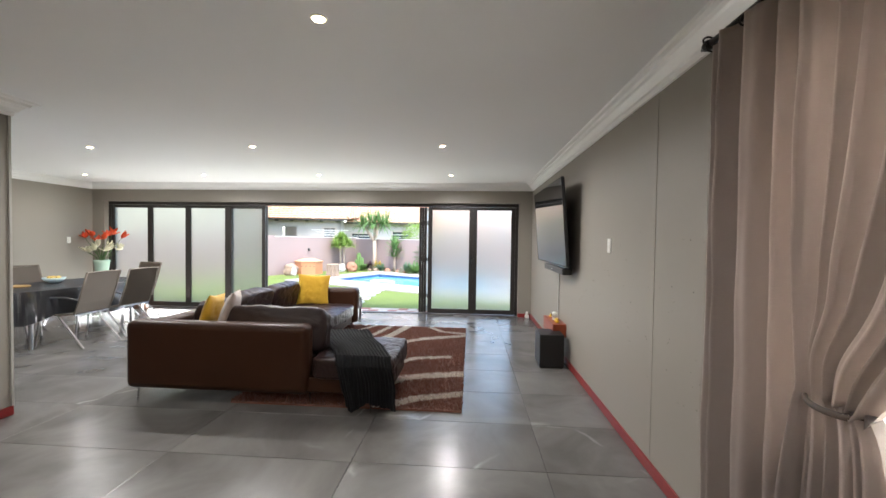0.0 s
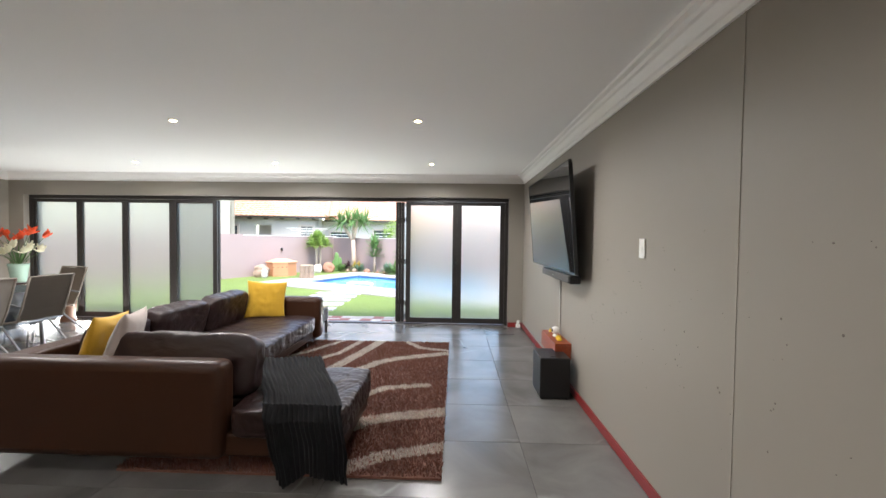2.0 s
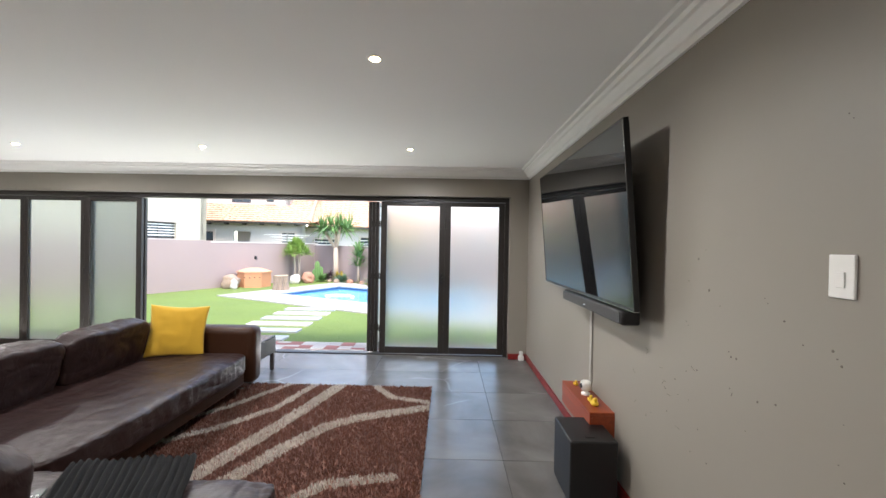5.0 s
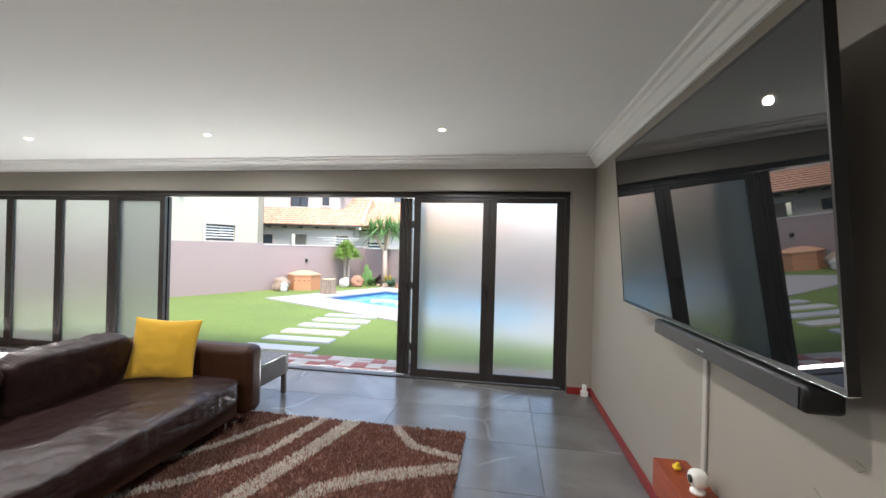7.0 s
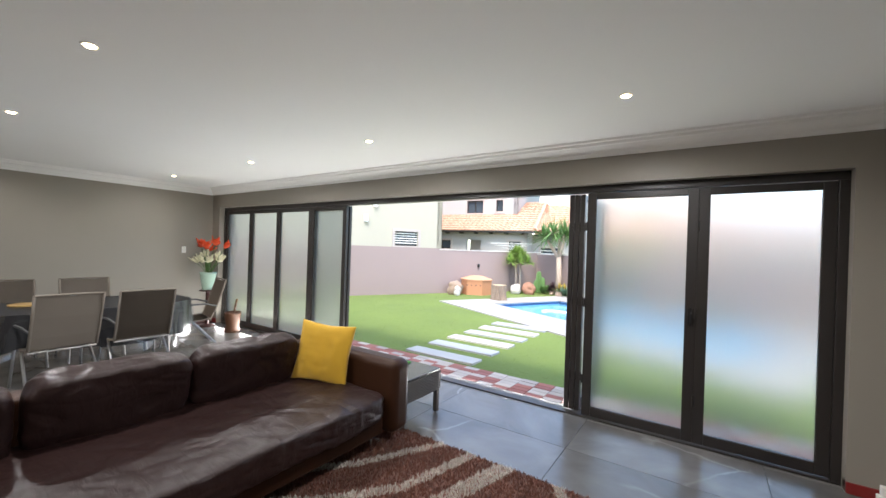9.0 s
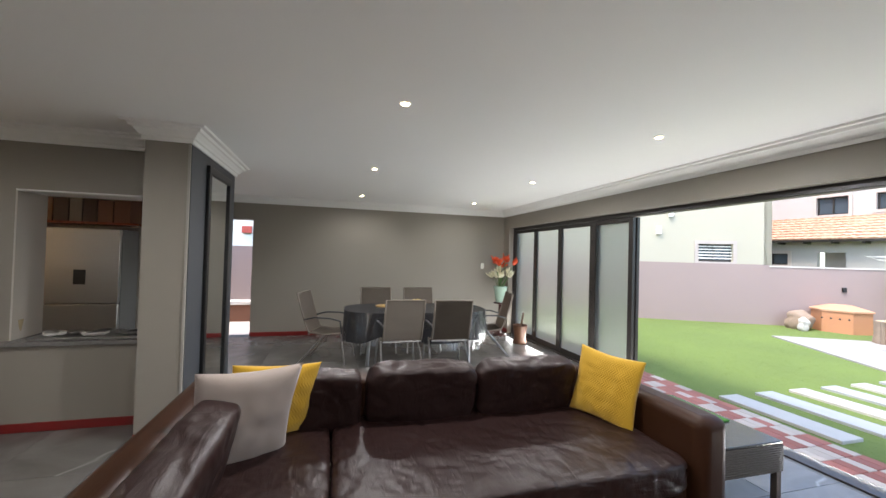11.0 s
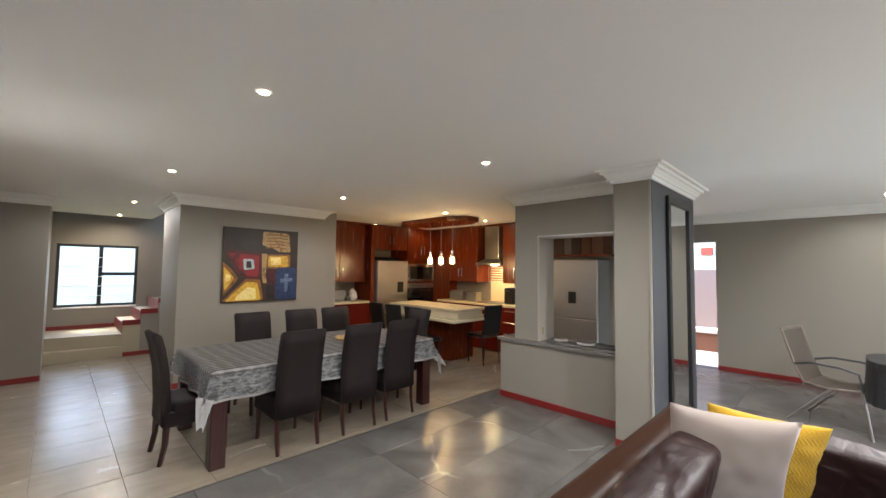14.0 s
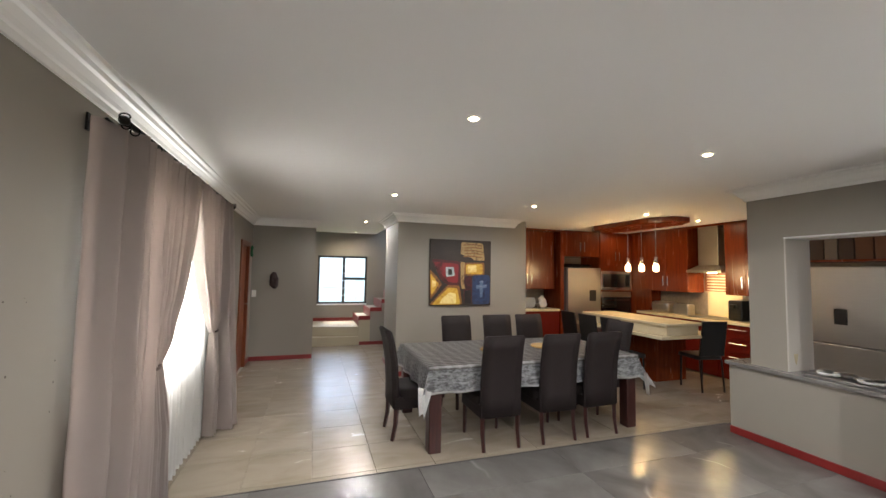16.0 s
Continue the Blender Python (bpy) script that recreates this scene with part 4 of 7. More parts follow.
def tied_curtain(y0, y1, y2, tie0, tie1, bot0, bot1, folds, swept, seed, tie_z=1.02, swell=0.0, top=2.25, bottom=0.03, n=220, m=90):
    """A wide curtain: its outer half hangs straight, its inner half sweeps back to a tieback behind it."""
    rows = []
    for j in range(m + 1):
        z = top + (bottom - top) * j / m
        up = max(0.0, (z - tie_z) / (top - tie_z))
        low = max(0.0, (tie_z - z) / (tie_z - bottom))
        row = []
        for i in range(n + 1):
            u = i / n
            wob = 0.5 * noise.noise(Vector((u * 5, z * 0.9, seed)))
            if u < 0.5:
                v = u * 2
                y = y0 + (y1 - y0) * v
                ph = v * folds * 2 * math.pi + 0.8 * math.sin(v * 4 + seed) + wob
                grow = min(1.0, v / 0.25)
                d = 0.05 * grow * (math.sin(ph) + 0.25 * math.sin(2.2 * ph + seed))
                cx = 0.295 - 0.11 * min(1.0, v / 0.22) ** 0.7 - swell * (1 - z / top)
                cx += 0.03 * max(0.0, (v - 0.85) / 0.15) * (1 - up)
                zz = z
            else:
                v = u * 2 - 1
                e = (1 - up) ** 1.9
                if z > tie_z:
                    a, b = y1 + (tie0 - y1) * e, y2 + (tie1 - y2) * e
                else:
                    k = low ** 0.45
                    a, b = tie0 + (bot0 - tie0) * k, tie1 + (bot1 - tie1) * k
                y = a + (b - a) * v
                ph = (folds + v * swept) * 2 * math.pi + wob
                tight = min(1.0, abs(z - tie_z) / 0.4)
                d = (0.018 + 0.03 * tight) * (math.sin(ph) + 0.3 * math.sin(2.3 * ph + seed))
                cx = 0.185 + 0.02 * min(1.0, v / 0.1) * (1 - up) - swell * (1 - z / top) * (1 - min(1.0, v / 0.15))
                cx -= 0.03 * math.exp(-((z - tie_z - 0.14) / 0.1) ** 2) * math.sin(math.pi * v)
                zz = z - 0.06 * v * (1 - up) * (z > tie_z)
            d += 0.007 * noise.noise(Vector((u * 17, z * 3.5, seed)))
            row.append((min(0.32 if u < 0.05 else 0.25, cx + d), y + 0.006 * math.sin(ph * 0.5), max(0.02, zz + 0.008 * math.sin(ph))))
        rows.append(row)
    return sheet(bmesh.new(), rows, 0.004)


CORD = plain("dark_satin_cord", (0.1, 0.075, 0.06), 0.5)


def tieback(ya, yb, z, parent):
    """A cord round the gathered cloth, its ends in the folds by the wall."""
    yc, r = (ya + yb) / 2, abs(ya - yb) / 2 + 0.012
    pts = [(0.225 - 0.056 * math.sin(math.pi * k / 12), yc + r * math.cos(math.pi * k / 12), z - 0.014 * math.sin(math.pi * k / 12)) for k in range(13)]
    part("tieback", tube(bmesh.new(), pts, 0.007, 8, flat=1.5), CORD, parent, "dark cord tieback", smooth=True)


cur = thing("curtain", "taupe eyelet curtain gathered by a tieback", "curtain", "curtains")
part("cloth", tied_curtain(2.08, 1.52, 0.84, 1.53, 1.37, 1.57, 1.18, 4.6, 7.0, 1.0), CURTAIN, cur, smooth=True)
tieback(1.53, 1.37, 1.0, cur)
cur = thing("curtain", "taupe eyelet curtain tied back beside the sheer", "curtain", "curtains")
part("cloth", tied_curtain(-0.52, -0.13, 0.83, -0.13, 0.04, -0.14, 0.02, 2.6, 7.0, 4.0, swell=0.13), CURTAIN, cur, smooth=True)
tieback(-0.12, 0.04, 1.0, cur)
solid("sheer_curtain", drape(1.95, -0.1), SHEER, "white translucent sheer curtain over the window", "sheer curtain", smooth=True)
rail = thing("curtain_rail", "black iron double curtain rail with ball finial", "curtain rail")
part("rod", tube(bmesh.new(), [(0.185, -0.58, 2.262), (0.185, 2.02, 2.262)], 0.014, 10), DARKSTEEL, rail)
part("rod", tube(bmesh.new(), [(0.262, -0.58, 2.267), (0.262, 2.02, 2.267)], 0.008, 8), DARKSTEEL, rail)
for y in (-0.6, 2.04):
    part("finial", lathe(bmesh.new(), [(0.004, -0.035), (0.018, -0.02), (0.024, 0), (0.018, 0.02), (0.008, 0.03), (0.006, 0.045)], (0, 0, 0), 14), DARKSTEEL, rail, smooth=True).matrix_local = pose(0.185, y, 2.262, -90 if y > 0 else 90, 0, 0)
    for s in (-1, 1):
        part("scroll", tube(bmesh.new(), [(0.185 + 0.022 * math.cos(a), y + s * 0.0, 2.282 + s * 0.015 * math.sin(a)) for a in [k * 0.45 for k in range(12)]], 0.004, 6), DARKSTEEL, rail)
for y in (-0.55, 2.0):
    part("bracket", boxes((0.335, RX, y - 0.012, y + 0.012, 2.21, 2.292), (0.18, 0.335, y - 0.006, y + 0.006, 2.243, 2.252)), DARKSTEEL, rail)
for k in range(26):
    y = 2.02 - 0.098 * k
    bm = tube(bmesh.new(), [(0.185 + 0.02 * math.cos(a), y, 2.248 + 0.02 * math.sin(a)) for a in [k2 * math.pi / 6 for k2 in range(13)]], 0.004, 5, caps=False)
    part("ring", bm, DARKSTEEL, rail, smooth=True)

# ---- hall things ----
mask = solid("wall_mask", soft_block(bmesh.new(), (0, 0, 0), (0.15, 0.07, 0.29), seg=(12, 0, 0), power=2.4, wrinkle=0.02, freq=12, seed=3), plain("dark_carved_wood", (0.025, 0.008, 0.007), 0.4), "dark carved oval wall mask", "mask", at=pose(-0.025, -3.27, 1.39))
switch_plate("light_switch", "white switch with a dangling cord by the door", pose(0.29, -3.2995, 1.16, 90, 0, 180), 1)
hang = thing("green_hanging", "small green cloth hanging by the door frame", "hanging", at=(0.31, -2.99, 1.88))
part("cloth", soft_block(bmesh.new(), (0, 0, 0), (0.05, 0.06, 0.19), seg=(8, 0, 0), power=3, wrinkle=0.02, freq=15), plain("green_cloth", (0.02, 0.13, 0.06), 0.8), hang)

# ---- painting ----
art = thing("painting", "large square abstract painting in red, yellow and blue", "painting", at=(-2.93, -1.70, 1.585))
part("canvas", boxes((-0.525, 0.525, 0.002, 0.035, -0.525, 0.525), bevel=0.003), plain("dark_umber_oil", (0.035, 0.023, 0.016), 0.5, var=0.5, big=4, fine=30, bump=0.5), art)


def oil(name, a, b, c, scale=3.0):
    g = Nodes(name)
    col = g.ramp(g.noise(scale, 5, 0.6, distort=0.8), (0.3, a), (0.5, b), (0.7, c))
    g.bump(g.noise(40, 4), 0.5, 0.002)
    return g.done(col, 0.45)


ARTY = oil("yellow_oil", (0.5, 0.25, 0.015), (0.68, 0.42, 0.05), (0.34, 0.13, 0.01), 5)
ARTL = oil("pale_yellow_oil", (0.8, 0.6, 0.16), (0.85, 0.72, 0.3), (0.62, 0.36, 0.04), 6)
ARTO = oil("burnt_ochre_oil", (0.16, 0.06, 0.012), (0.26, 0.11, 0.02), (0.07, 0.025, 0.01), 8)
ARTR = oil("red_oil", (0.17, 0.01, 0.012), (0.24, 0.014, 0.018), (0.08, 0.007, 0.008), 5)
ARTD = oil("dark_red_oil", (0.05, 0.007, 0.008), (0.085, 0.01, 0.01), (0.025, 0.006, 0.006), 6)
ARTB = oil("blue_oil", (0.012, 0.022, 0.06), (0.024, 0.045, 0.12), (0.008, 0.011, 0.03), 5)
ARTG = oil("gold_relief_oil", (0.26, 0.14, 0.04), (0.42, 0.27, 0.1), (0.08, 0.04, 0.015), 14)
ARTK = oil("black_oil", (0.012, 0.01, 0.01), (0.03, 0.02, 0.015), (0.01, 0.008, 0.008))
ARTW = oil("pale_oil", (0.5, 0.53, 0.5), (0.3, 0.38, 0.42), (0.6, 0.58, 0.5), 20)


def patch(mat_, pts, lift=0.038, soft=2):
    """A flat painted shape with softened corners; u to the viewer's right and v down, 0 to 1."""
    for _ in range(soft):
        pts = [(a[0] * k + b[0] * (1 - k), a[1] * k + b[1] * (1 - k)) for a, b in zip(pts, pts[1:] + pts[:1]) for k in (0.92, 0.08)]
    bm = bmesh.new()
    top = [bm.verts.new((0.525 - 1.05 * u, lift, 0.525 - 1.05 * v)) for u, v in pts]
    low = [bm.verts.new((v.co.x, 0.034, v.co.z)) for v in top]
    bm.faces.new(top)
    for i in range(len(top)):
        bm.faces.new((top[i], low[i], low[(i + 1) % len(top)], top[(i + 1) % len(top)]))
    part("painted_shape", bm, mat_, art)


patch(ARTD, [(0.02, 0.3), (0.49, 0.33), (0.48, 0.69), (0.3, 0.7), (0.18, 0.62)])
patch(ARTR, [(0.05, 0.34), (0.46, 0.37), (0.45, 0.66), (0.31, 0.65), (0.22, 0.57)], 0.0395)
patch(ARTO, [(0.0, 0.99), (0.06, 0.93), (0.29, 0.69), (0.48, 0.7), (0.53, 0.99)])
patch(ARTY, [(0.04, 0.985), (0.1, 0.92), (0.3, 0.73), (0.44, 0.74), (0.5, 0.985)], 0.0395)
patch(ARTL, [(0.16, 0.97), (0.2, 0.9), (0.32, 0.8), (0.42, 0.82), (0.43, 0.97)], 0.041)
patch(ARTO, [(0.0, 0.46), (0.1, 0.55), (0.2, 0.68), (0.02, 0.92)])
patch(ARTY, [(0.015, 0.52), (0.08, 0.6), (0.15, 0.68), (0.03, 0.85)], 0.0395)
patch(ARTL, [(0.04, 0.62), (0.1, 0.64), (0.1, 0.7), (0.04, 0.74)], 0.041)
patch(ARTG, [(0.5, 0.03), (0.86, 0.04), (0.89, 0.31), (0.73, 0.31), (0.66, 0.27), (0.49, 0.22)], 0.044)
for k in range(5):
    v = 0.07 + 0.045 * k
    patch(ARTO, [(0.54 + 0.02 * (k % 2), v), (0.7, v - 0.012), (0.84, v + 0.006), (0.84, v + 0.018), (0.7, v + 0.004), (0.54, v + 0.014)], 0.047)
patch(ARTO, [(0.55, 0.35), (0.89, 0.34), (0.89, 0.54), (0.55, 0.55)])
patch(ARTY, [(0.58, 0.375), (0.86, 0.365), (0.86, 0.52), (0.58, 0.525)], 0.0395)
patch(ARTL, [(0.61, 0.39), (0.75, 0.385), (0.76, 0.49), (0.61, 0.5)], 0.041)
patch(ARTB, [(0.69, 0.53), (0.985, 0.53), (0.985, 0.985), (0.69, 0.985)], soft=1)
patch(ARTD, [(0.55, 0.56), (0.68, 0.55), (0.68, 0.97), (0.55, 0.97)])
patch(ARTK, [(0.56, 0.78), (0.67, 0.76), (0.67, 0.97), (0.56, 0.97)], 0.041)
patch(ARTG, [(0.49, 0.34), (0.56, 0.34), (0.55, 0.66), (0.57, 0.75), (0.52, 0.75), (0.5, 0.66)], 0.041)
patch(ARTW, [(0.25, 0.42), (0.38, 0.42), (0.4, 0.55), (0.26, 0.57)], 0.0415)
patch(ARTK, [(0.29, 0.45), (0.35, 0.45), (0.36, 0.54), (0.29, 0.54)], 0.043)
PALEB = oil("pale_blue_oil", (0.16, 0.22, 0.3), (0.08, 0.13, 0.22), (0.26, 0.3, 0.36), 8)
patch(PALEB, [(0.81, 0.62), (0.87, 0.62), (0.86, 0.88), (0.82, 0.88)], 0.041)
patch(PALEB, [(0.75, 0.69), (0.93, 0.68), (0.93, 0.73), (0.76, 0.75)], 0.0425)

# ---- dining table and high-backed chairs ----
table = thing("dining_table", "dark mahogany dining table under a patterned cloth", "dining table")
TX0, TX1, TY0, TY1 = -3.95, -1.68, -0.28, 0.87
part("tabletop", boxes((TX0, TX1, TY0, TY1, 0.71, 0.75), bevel=0.006), DARKWOOD, table)
part("apron", boxes((TX0 + 0.08, TX1 - 0.08, TY0 + 0.08, TY1 - 0.08, 0.62, 0.71)), DARKWOOD, table)
for x in (TX0, TX1 - 0.115):
    for y in (TY0, TY1 - 0.115):
        part("leg", boxes((x, x + 0.115, y, y + 0.115, 0, 0.71), bevel=0.008), DARKWOOD, table)


def table_cloth_mat():
    g = Nodes("grey_damask_tablecloth")
    sep = g.n("ShaderNodeSeparateXYZ", Vector=g.co)
    line = g.math("ABSOLUTE", g.math("SINE", g.math("MULTIPLY", g.math("ADD", sep.outputs["Y"], sep.outputs["Z"]), 52.0)))
    dash = g.math("ABSOLUTE", g.math("SINE", g.math("MULTIPLY", sep.outputs["X"], 29.0)))
    pat = g.math("ADD", g.math("MULTIPLY", line, 0.62), g.math("MULTIPLY", dash, 0.2))
    pat = g.math("ADD", pat, g.math("MULTIPLY", g.math("SUBTRACT", g.noise(55, 4), 0.5), 0.55))
    col = g.ramp(pat, (0.22, (0.56, 0.555, 0.55)), (0.42, (0.25, 0.235, 0.22)), (0.75, (0.1, 0.092, 0.085)))
    motif = g.ramp(g.noise(26, 5, 0.65, (1, 1, 2.2)), (0.4, (0.13, 0.13, 0.135)), (0.6, (0.5, 0.51, 0.52)))
    col = g.mix(g.math("MULTIPLY", g.math("LESS_THAN", sep.outputs["Z"], 0.72), 0.75), col, motif)
    hem = g.math("LESS_THAN", sep.outputs["Z"], 0.537)
    col = g.mix(hem, col, (0.72, 0.72, 0.71))
    g.bump(pat, 0.1, 0.001)
    return g.done(col, 0.38)


CLOTH = table_cloth_mat()
CLOTHW = cloth("white_cloth_backing", (0.75, 0.75, 0.74), 0.7)
rows = []
over = 0.235
cx, cy = (TX0 + TX1) / 2, (TY0 + TY1) / 2
hx, hy = (TX1 - TX0) / 2 + 0.004, (TY1 - TY0) / 2 + 0.004
NU, NV = 96, 56
for j in range(NV + 1):
    row = []
    sv = (2 * j / NV - 1) * (hy + over)
    for i in range(NU + 1):
        su = (2 * i / NU - 1) * (hx + over)
        ox, oy = max(0, abs(su) - hx), max(0, abs(sv) - hy)
        x, y = max(-hx, min(hx, su)), max(-hy, min(hy, sv))
        both = min(ox, oy)
        drop = max(ox, oy) + 0.4 * both
        fl = 0.012 + 0.02 * drop / over
        wave = 0.016 * math.sin(su * 17) * (oy / over) + 0.014 * math.sin(sv * 19) * (ox / over)
        x += math.copysign((fl + (0.3 * both if ox else 0) + (wave if ox else 0)) if ox else 0, su)
        y += math.copysign((fl + (0.3 * both if oy else 0) + (wave if oy else 0)) if oy else 0, sv)
        row.append((cx + x, cy + y, 0.7535 - drop + 0.0015 * noise.noise(Vector((su * 6, sv * 6, 0)))))
    rows.append(row)
cl = solid("tablecloth", sheet(bmesh.new(), rows, 0.003), CLOTH, "grey and white patterned tablecloth with white edges", "tablecloth", smooth=True)
for sx, sy in ((1, 1), (1, -1), (-1, 1), (-1, -1)):
    # the loose corner of the cloth, its white back turned out
    corner = Vector((cx + sx * (hx + 0.045), cy + sy * (hy + 0.045), 0))
    along, outward = Vector((sx * 0.45, -sy * 0.89, 0)), Vector((sx, sy, 0)).normalized()
    flap = []
    for j in range(9):
        v = j / 8
        wide = 0.085 - 0.05 * v
        flap.append([corner + along * (wide * (2 * i / 8 - 1) + 0.015 * v) + outward * (0.012 + 0.03 * v + 0.012 * math.sin(i * 0.9 + v * 2)) + Vector((0, 0, 0.575 - 0.2 * v - 0.03 * abs(2 * i / 8 - 1) * v)) for i in range(9)])
    part("corner_flap", sheet(bmesh.new(), flap, 0.003), CLOTHW, cl, "white turned-out cloth corner", smooth=True)
MAT_ = wood("bamboo_board", (0.5, 0.33, 0.12), (0.32, 0.19, 0.06), 0.4)
for x, y in ((-2.55, 0.35), (-3.2, 0.3)):
    pl = solid("serving_board", lathe(bmesh.new(), [(0.13, 0), (0.15, 0.004), (0.15, 0.016), (0.14, 0.02)], (0, 0, 0), 28), MAT_, "round wooden board on the tablecloth", "board", group="table boards", at=pose(x, y, 0.757))


def high_chair():
    ch = thing("dining_chair", "dark brown vinyl high-backed dining chair with wooden legs", "chair", "chairs round the dining table")
    # origin on the floor under the middle; the back is on -y
    part("seat", soft_block(bmesh.new(), (0, 0.03, 0.42), (0.43, 0.44, 0.11), seg=(14, 0, 0), power=9, wrinkle=0.004), VINYL, ch)
    bm = bmesh.new()
    prof = [(-0.20, 0.28), (-0.20, 0.45), (-0.215, 0.7), (-0.25, 0.9), (-0.285, 1.02)]
    outer = [[(x, y - 0.052, z) for x in (-0.2, -0.1, 0, 0.1, 0.2)] for y, z in prof]
    inner = [[(x, y, z) for x in (-0.2, -0.1, 0, 0.1, 0.2)] for y, z in prof]
    g0 = [[bm.verts.new(p) for p in r] for r in outer]
    g1 = [[bm.verts.new(p) for p in r] for r in inner]
    for g in (g0, g1):
        for a, b in zip(g, g[1:]):
            for i in range(4):
                bm.faces.new((a[i], a[i + 1], b[i + 1], b[i]))
    for a, b, c, d in zip(g0, g0[1:], g1, g1[1:]):
        bm.faces.new((a[0], b[0], d[0], c[0]))
        bm.faces.new((a[4], b[4], d[4], c[4]))
    for i in range(4):
        bm.faces.new((g0[0][i], g0[0][i + 1], g1[0][i + 1], g1[0][i]))
        bm.faces.new((g0[-1][i], g0[-1][i + 1], g1[-1][i + 1], g1[-1][i]))
    bmesh.ops.recalc_face_normals(bm, faces=bm.faces[:])
    sharp = [e for e in bm.edges if e.calc_face_angle(0) > 0.9]
    bmesh.ops.bevel(bm, geom=sharp, offset=0.013, segments=3, affect="EDGES")
    part("backrest", bm, VINYL, ch, smooth=True)
    part("skirt", boxes((-0.205, 0.205, -0.24, 0.235, 0.285, 0.40), bevel=0.01), VINYL, ch)
    for x in (-0.175, 0.175):
        part("leg", tube(bmesh.new(), [(x, 0.2, 0.3), (x, 0.21, 0)], [0.024, 0.018], 4), DARKWOOD, ch)
        part("leg", tube(bmesh.new(), [(x, -0.22, 0.3), (x, -0.225, 0.15), (x, -0.255, 0)], [0.025, 0.022, 0.018], 4), DARKWOOD, ch)
    return ch


chair = high_chair()
chair.matrix_world = pose(-2.335, 0.71, 0, 0, 0, 180)
for x, y, a in ((-2.94, 0.715, 180), (-3.44, 0.70, 181), (-2.48, -0.33, 2), (-3.05, -0.33, -2), (-3.55, -0.33, 1), (-1.68, 0.32, 92), (-4.0, 0.28, -88)):
    copy_thing(chair, pose(x, y, 0, 0, 0, a))

# ---- kitchen ----
kg = "kitchen units"


def unit(name, label, x0, x1, y0, y1, z0, z1, face, doors, mat_=CABINET, handle="v", drawers=0):
    """A cabinet; face: 'y' opens to +y, 'x' opens to +x."""
    ob = thing(name, label, "cabinet", kg)
    part("body", boxes((x0, x1, y0, y1, z0, z1)), mat_, ob)
    n = doors or drawers
    for k in range(n):
        if face == "y":
            a, b = x0 + (x1 - x0) * (k / n if doors else 0), x0 + (x1 - x0) * ((k + 1) / n if doors else 1)
            c, d = (z0, z1) if doors else (z0 + (z1 - z0) * k / n, z0 + (z1 - z0) * (k + 1) / n)
            dr = part("door" if doors else "drawer", boxes((a + 0.003, b - 0.003, y1 + 0.001, y1 + 0.019, c + 0.003, d - 0.003), bevel=0.003), mat_, ob)
            hx_ = (b - 0.05 if k % 2 == 0 else a + 0.05) if n > 1 else b - 0.05
            zc = (c + 0.2 if z0 > 1 else d - 0.2) if doors else d - 0.07
            pts_ = [(hx_, y1 + 0.02, zc - 0.09), (hx_, y1 + 0.045, zc - 0.09), (hx_, y1 + 0.045, zc + 0.09), (hx_, y1 + 0.02, zc + 0.09)] if doors else [((a + b) / 2 - 0.13, y1 + 0.02, zc), ((a + b) / 2 - 0.13, y1 + 0.045, zc), ((a + b) / 2 + 0.13, y1 + 0.045, zc), ((a + b) / 2 + 0.13, y1 + 0.02, zc)]
        else:
            a, b = y0 + (y1 - y0) * (k / n if doors else 0), y0 + (y1 - y0) * ((k + 1) / n if doors else 1)
            c, d = (z0, z1) if doors else (z0 + (z1 - z0) * k / n, z0 + (z1 - z0) * (k + 1) / n)
            dr = part("door" if doors else "drawer", boxes((x1 + 0.001, x1 + 0.019, a + 0.003, b - 0.003, c + 0.003, d - 0.003), bevel=0.003), mat_, ob)
            hy_ = (b - 0.05 if k % 2 == 0 else a + 0.05) if n > 1 else b - 0.05
            zc = (c + 0.2 if z0 > 1 else d - 0.2) if doors else d - 0.07
            pts_ = [(x1 + 0.02, hy_, zc - 0.09), (x1 + 0.045, hy_, zc - 0.09), (x1 + 0.045, hy_, zc + 0.09), (x1 + 0.02, hy_, zc + 0.09)] if doors else [(x1 + 0.02, (a + b) / 2 - 0.13, zc), (x1 + 0.045, (a + b) / 2 - 0.13, zc), (x1 + 0.045, (a + b) / 2 + 0.13, zc), (x1 + 0.02, (a + b) / 2 + 0.13, zc)]
        part("handle", tube(bmesh.new(), pts_, 0.006, 6), CHROME, dr)
    return ob


KY, KX = -3.02, -7.39
unit("base_cabinet", "red lacquer base cabinet with doors", -5.33, -4.135, KY, -2.47, 0.02, 0.86, "y", 2, REDCAB)
unit("wall_cabinet", "cherry wood wall cabinet with rounded end", -5.33, -4.135, KY, -2.62, 1.28, 2.44, "y", 2)
unit("wall_cabinet", "cherry wood cabinet above the fridge", -6.28, -5.42, KY, -2.45, 1.95, 2.44, "y", 2)
unit("tall_cabinet", "narrow cherry wood cabinet beside the fridge", -5.42, -5.335, KY, -2.42, 0.02, 2.44, "y", 0)
unit("oven_tower", "cherry wood tall oven housing", -7.14, -6.285, KY, -2.45, 0.02, 2.44, "y", 0)
unit("wall_cabinet", "cherry wood cabinet over the oven tower", -7.13, -6.29, -2.449, -2.43, 1.78, 2.43, "y", 2)
unit("corner_cabinet", "tall cherry wood corner cabinet", KX, -7.145, KY, -1.95, 0.02, 2.44, "x", 0)
for y0, y1, n in ((-1.94, -1.42, 1), (-1.42, -0.9, 1), (-0.9, -0.34, 1)):
    unit("base_cabinet", "red lacquer base cabinet under the cream worktop", KX, -6.80, y0, y1, 0.02, 0.86, "x", n, REDCAB)
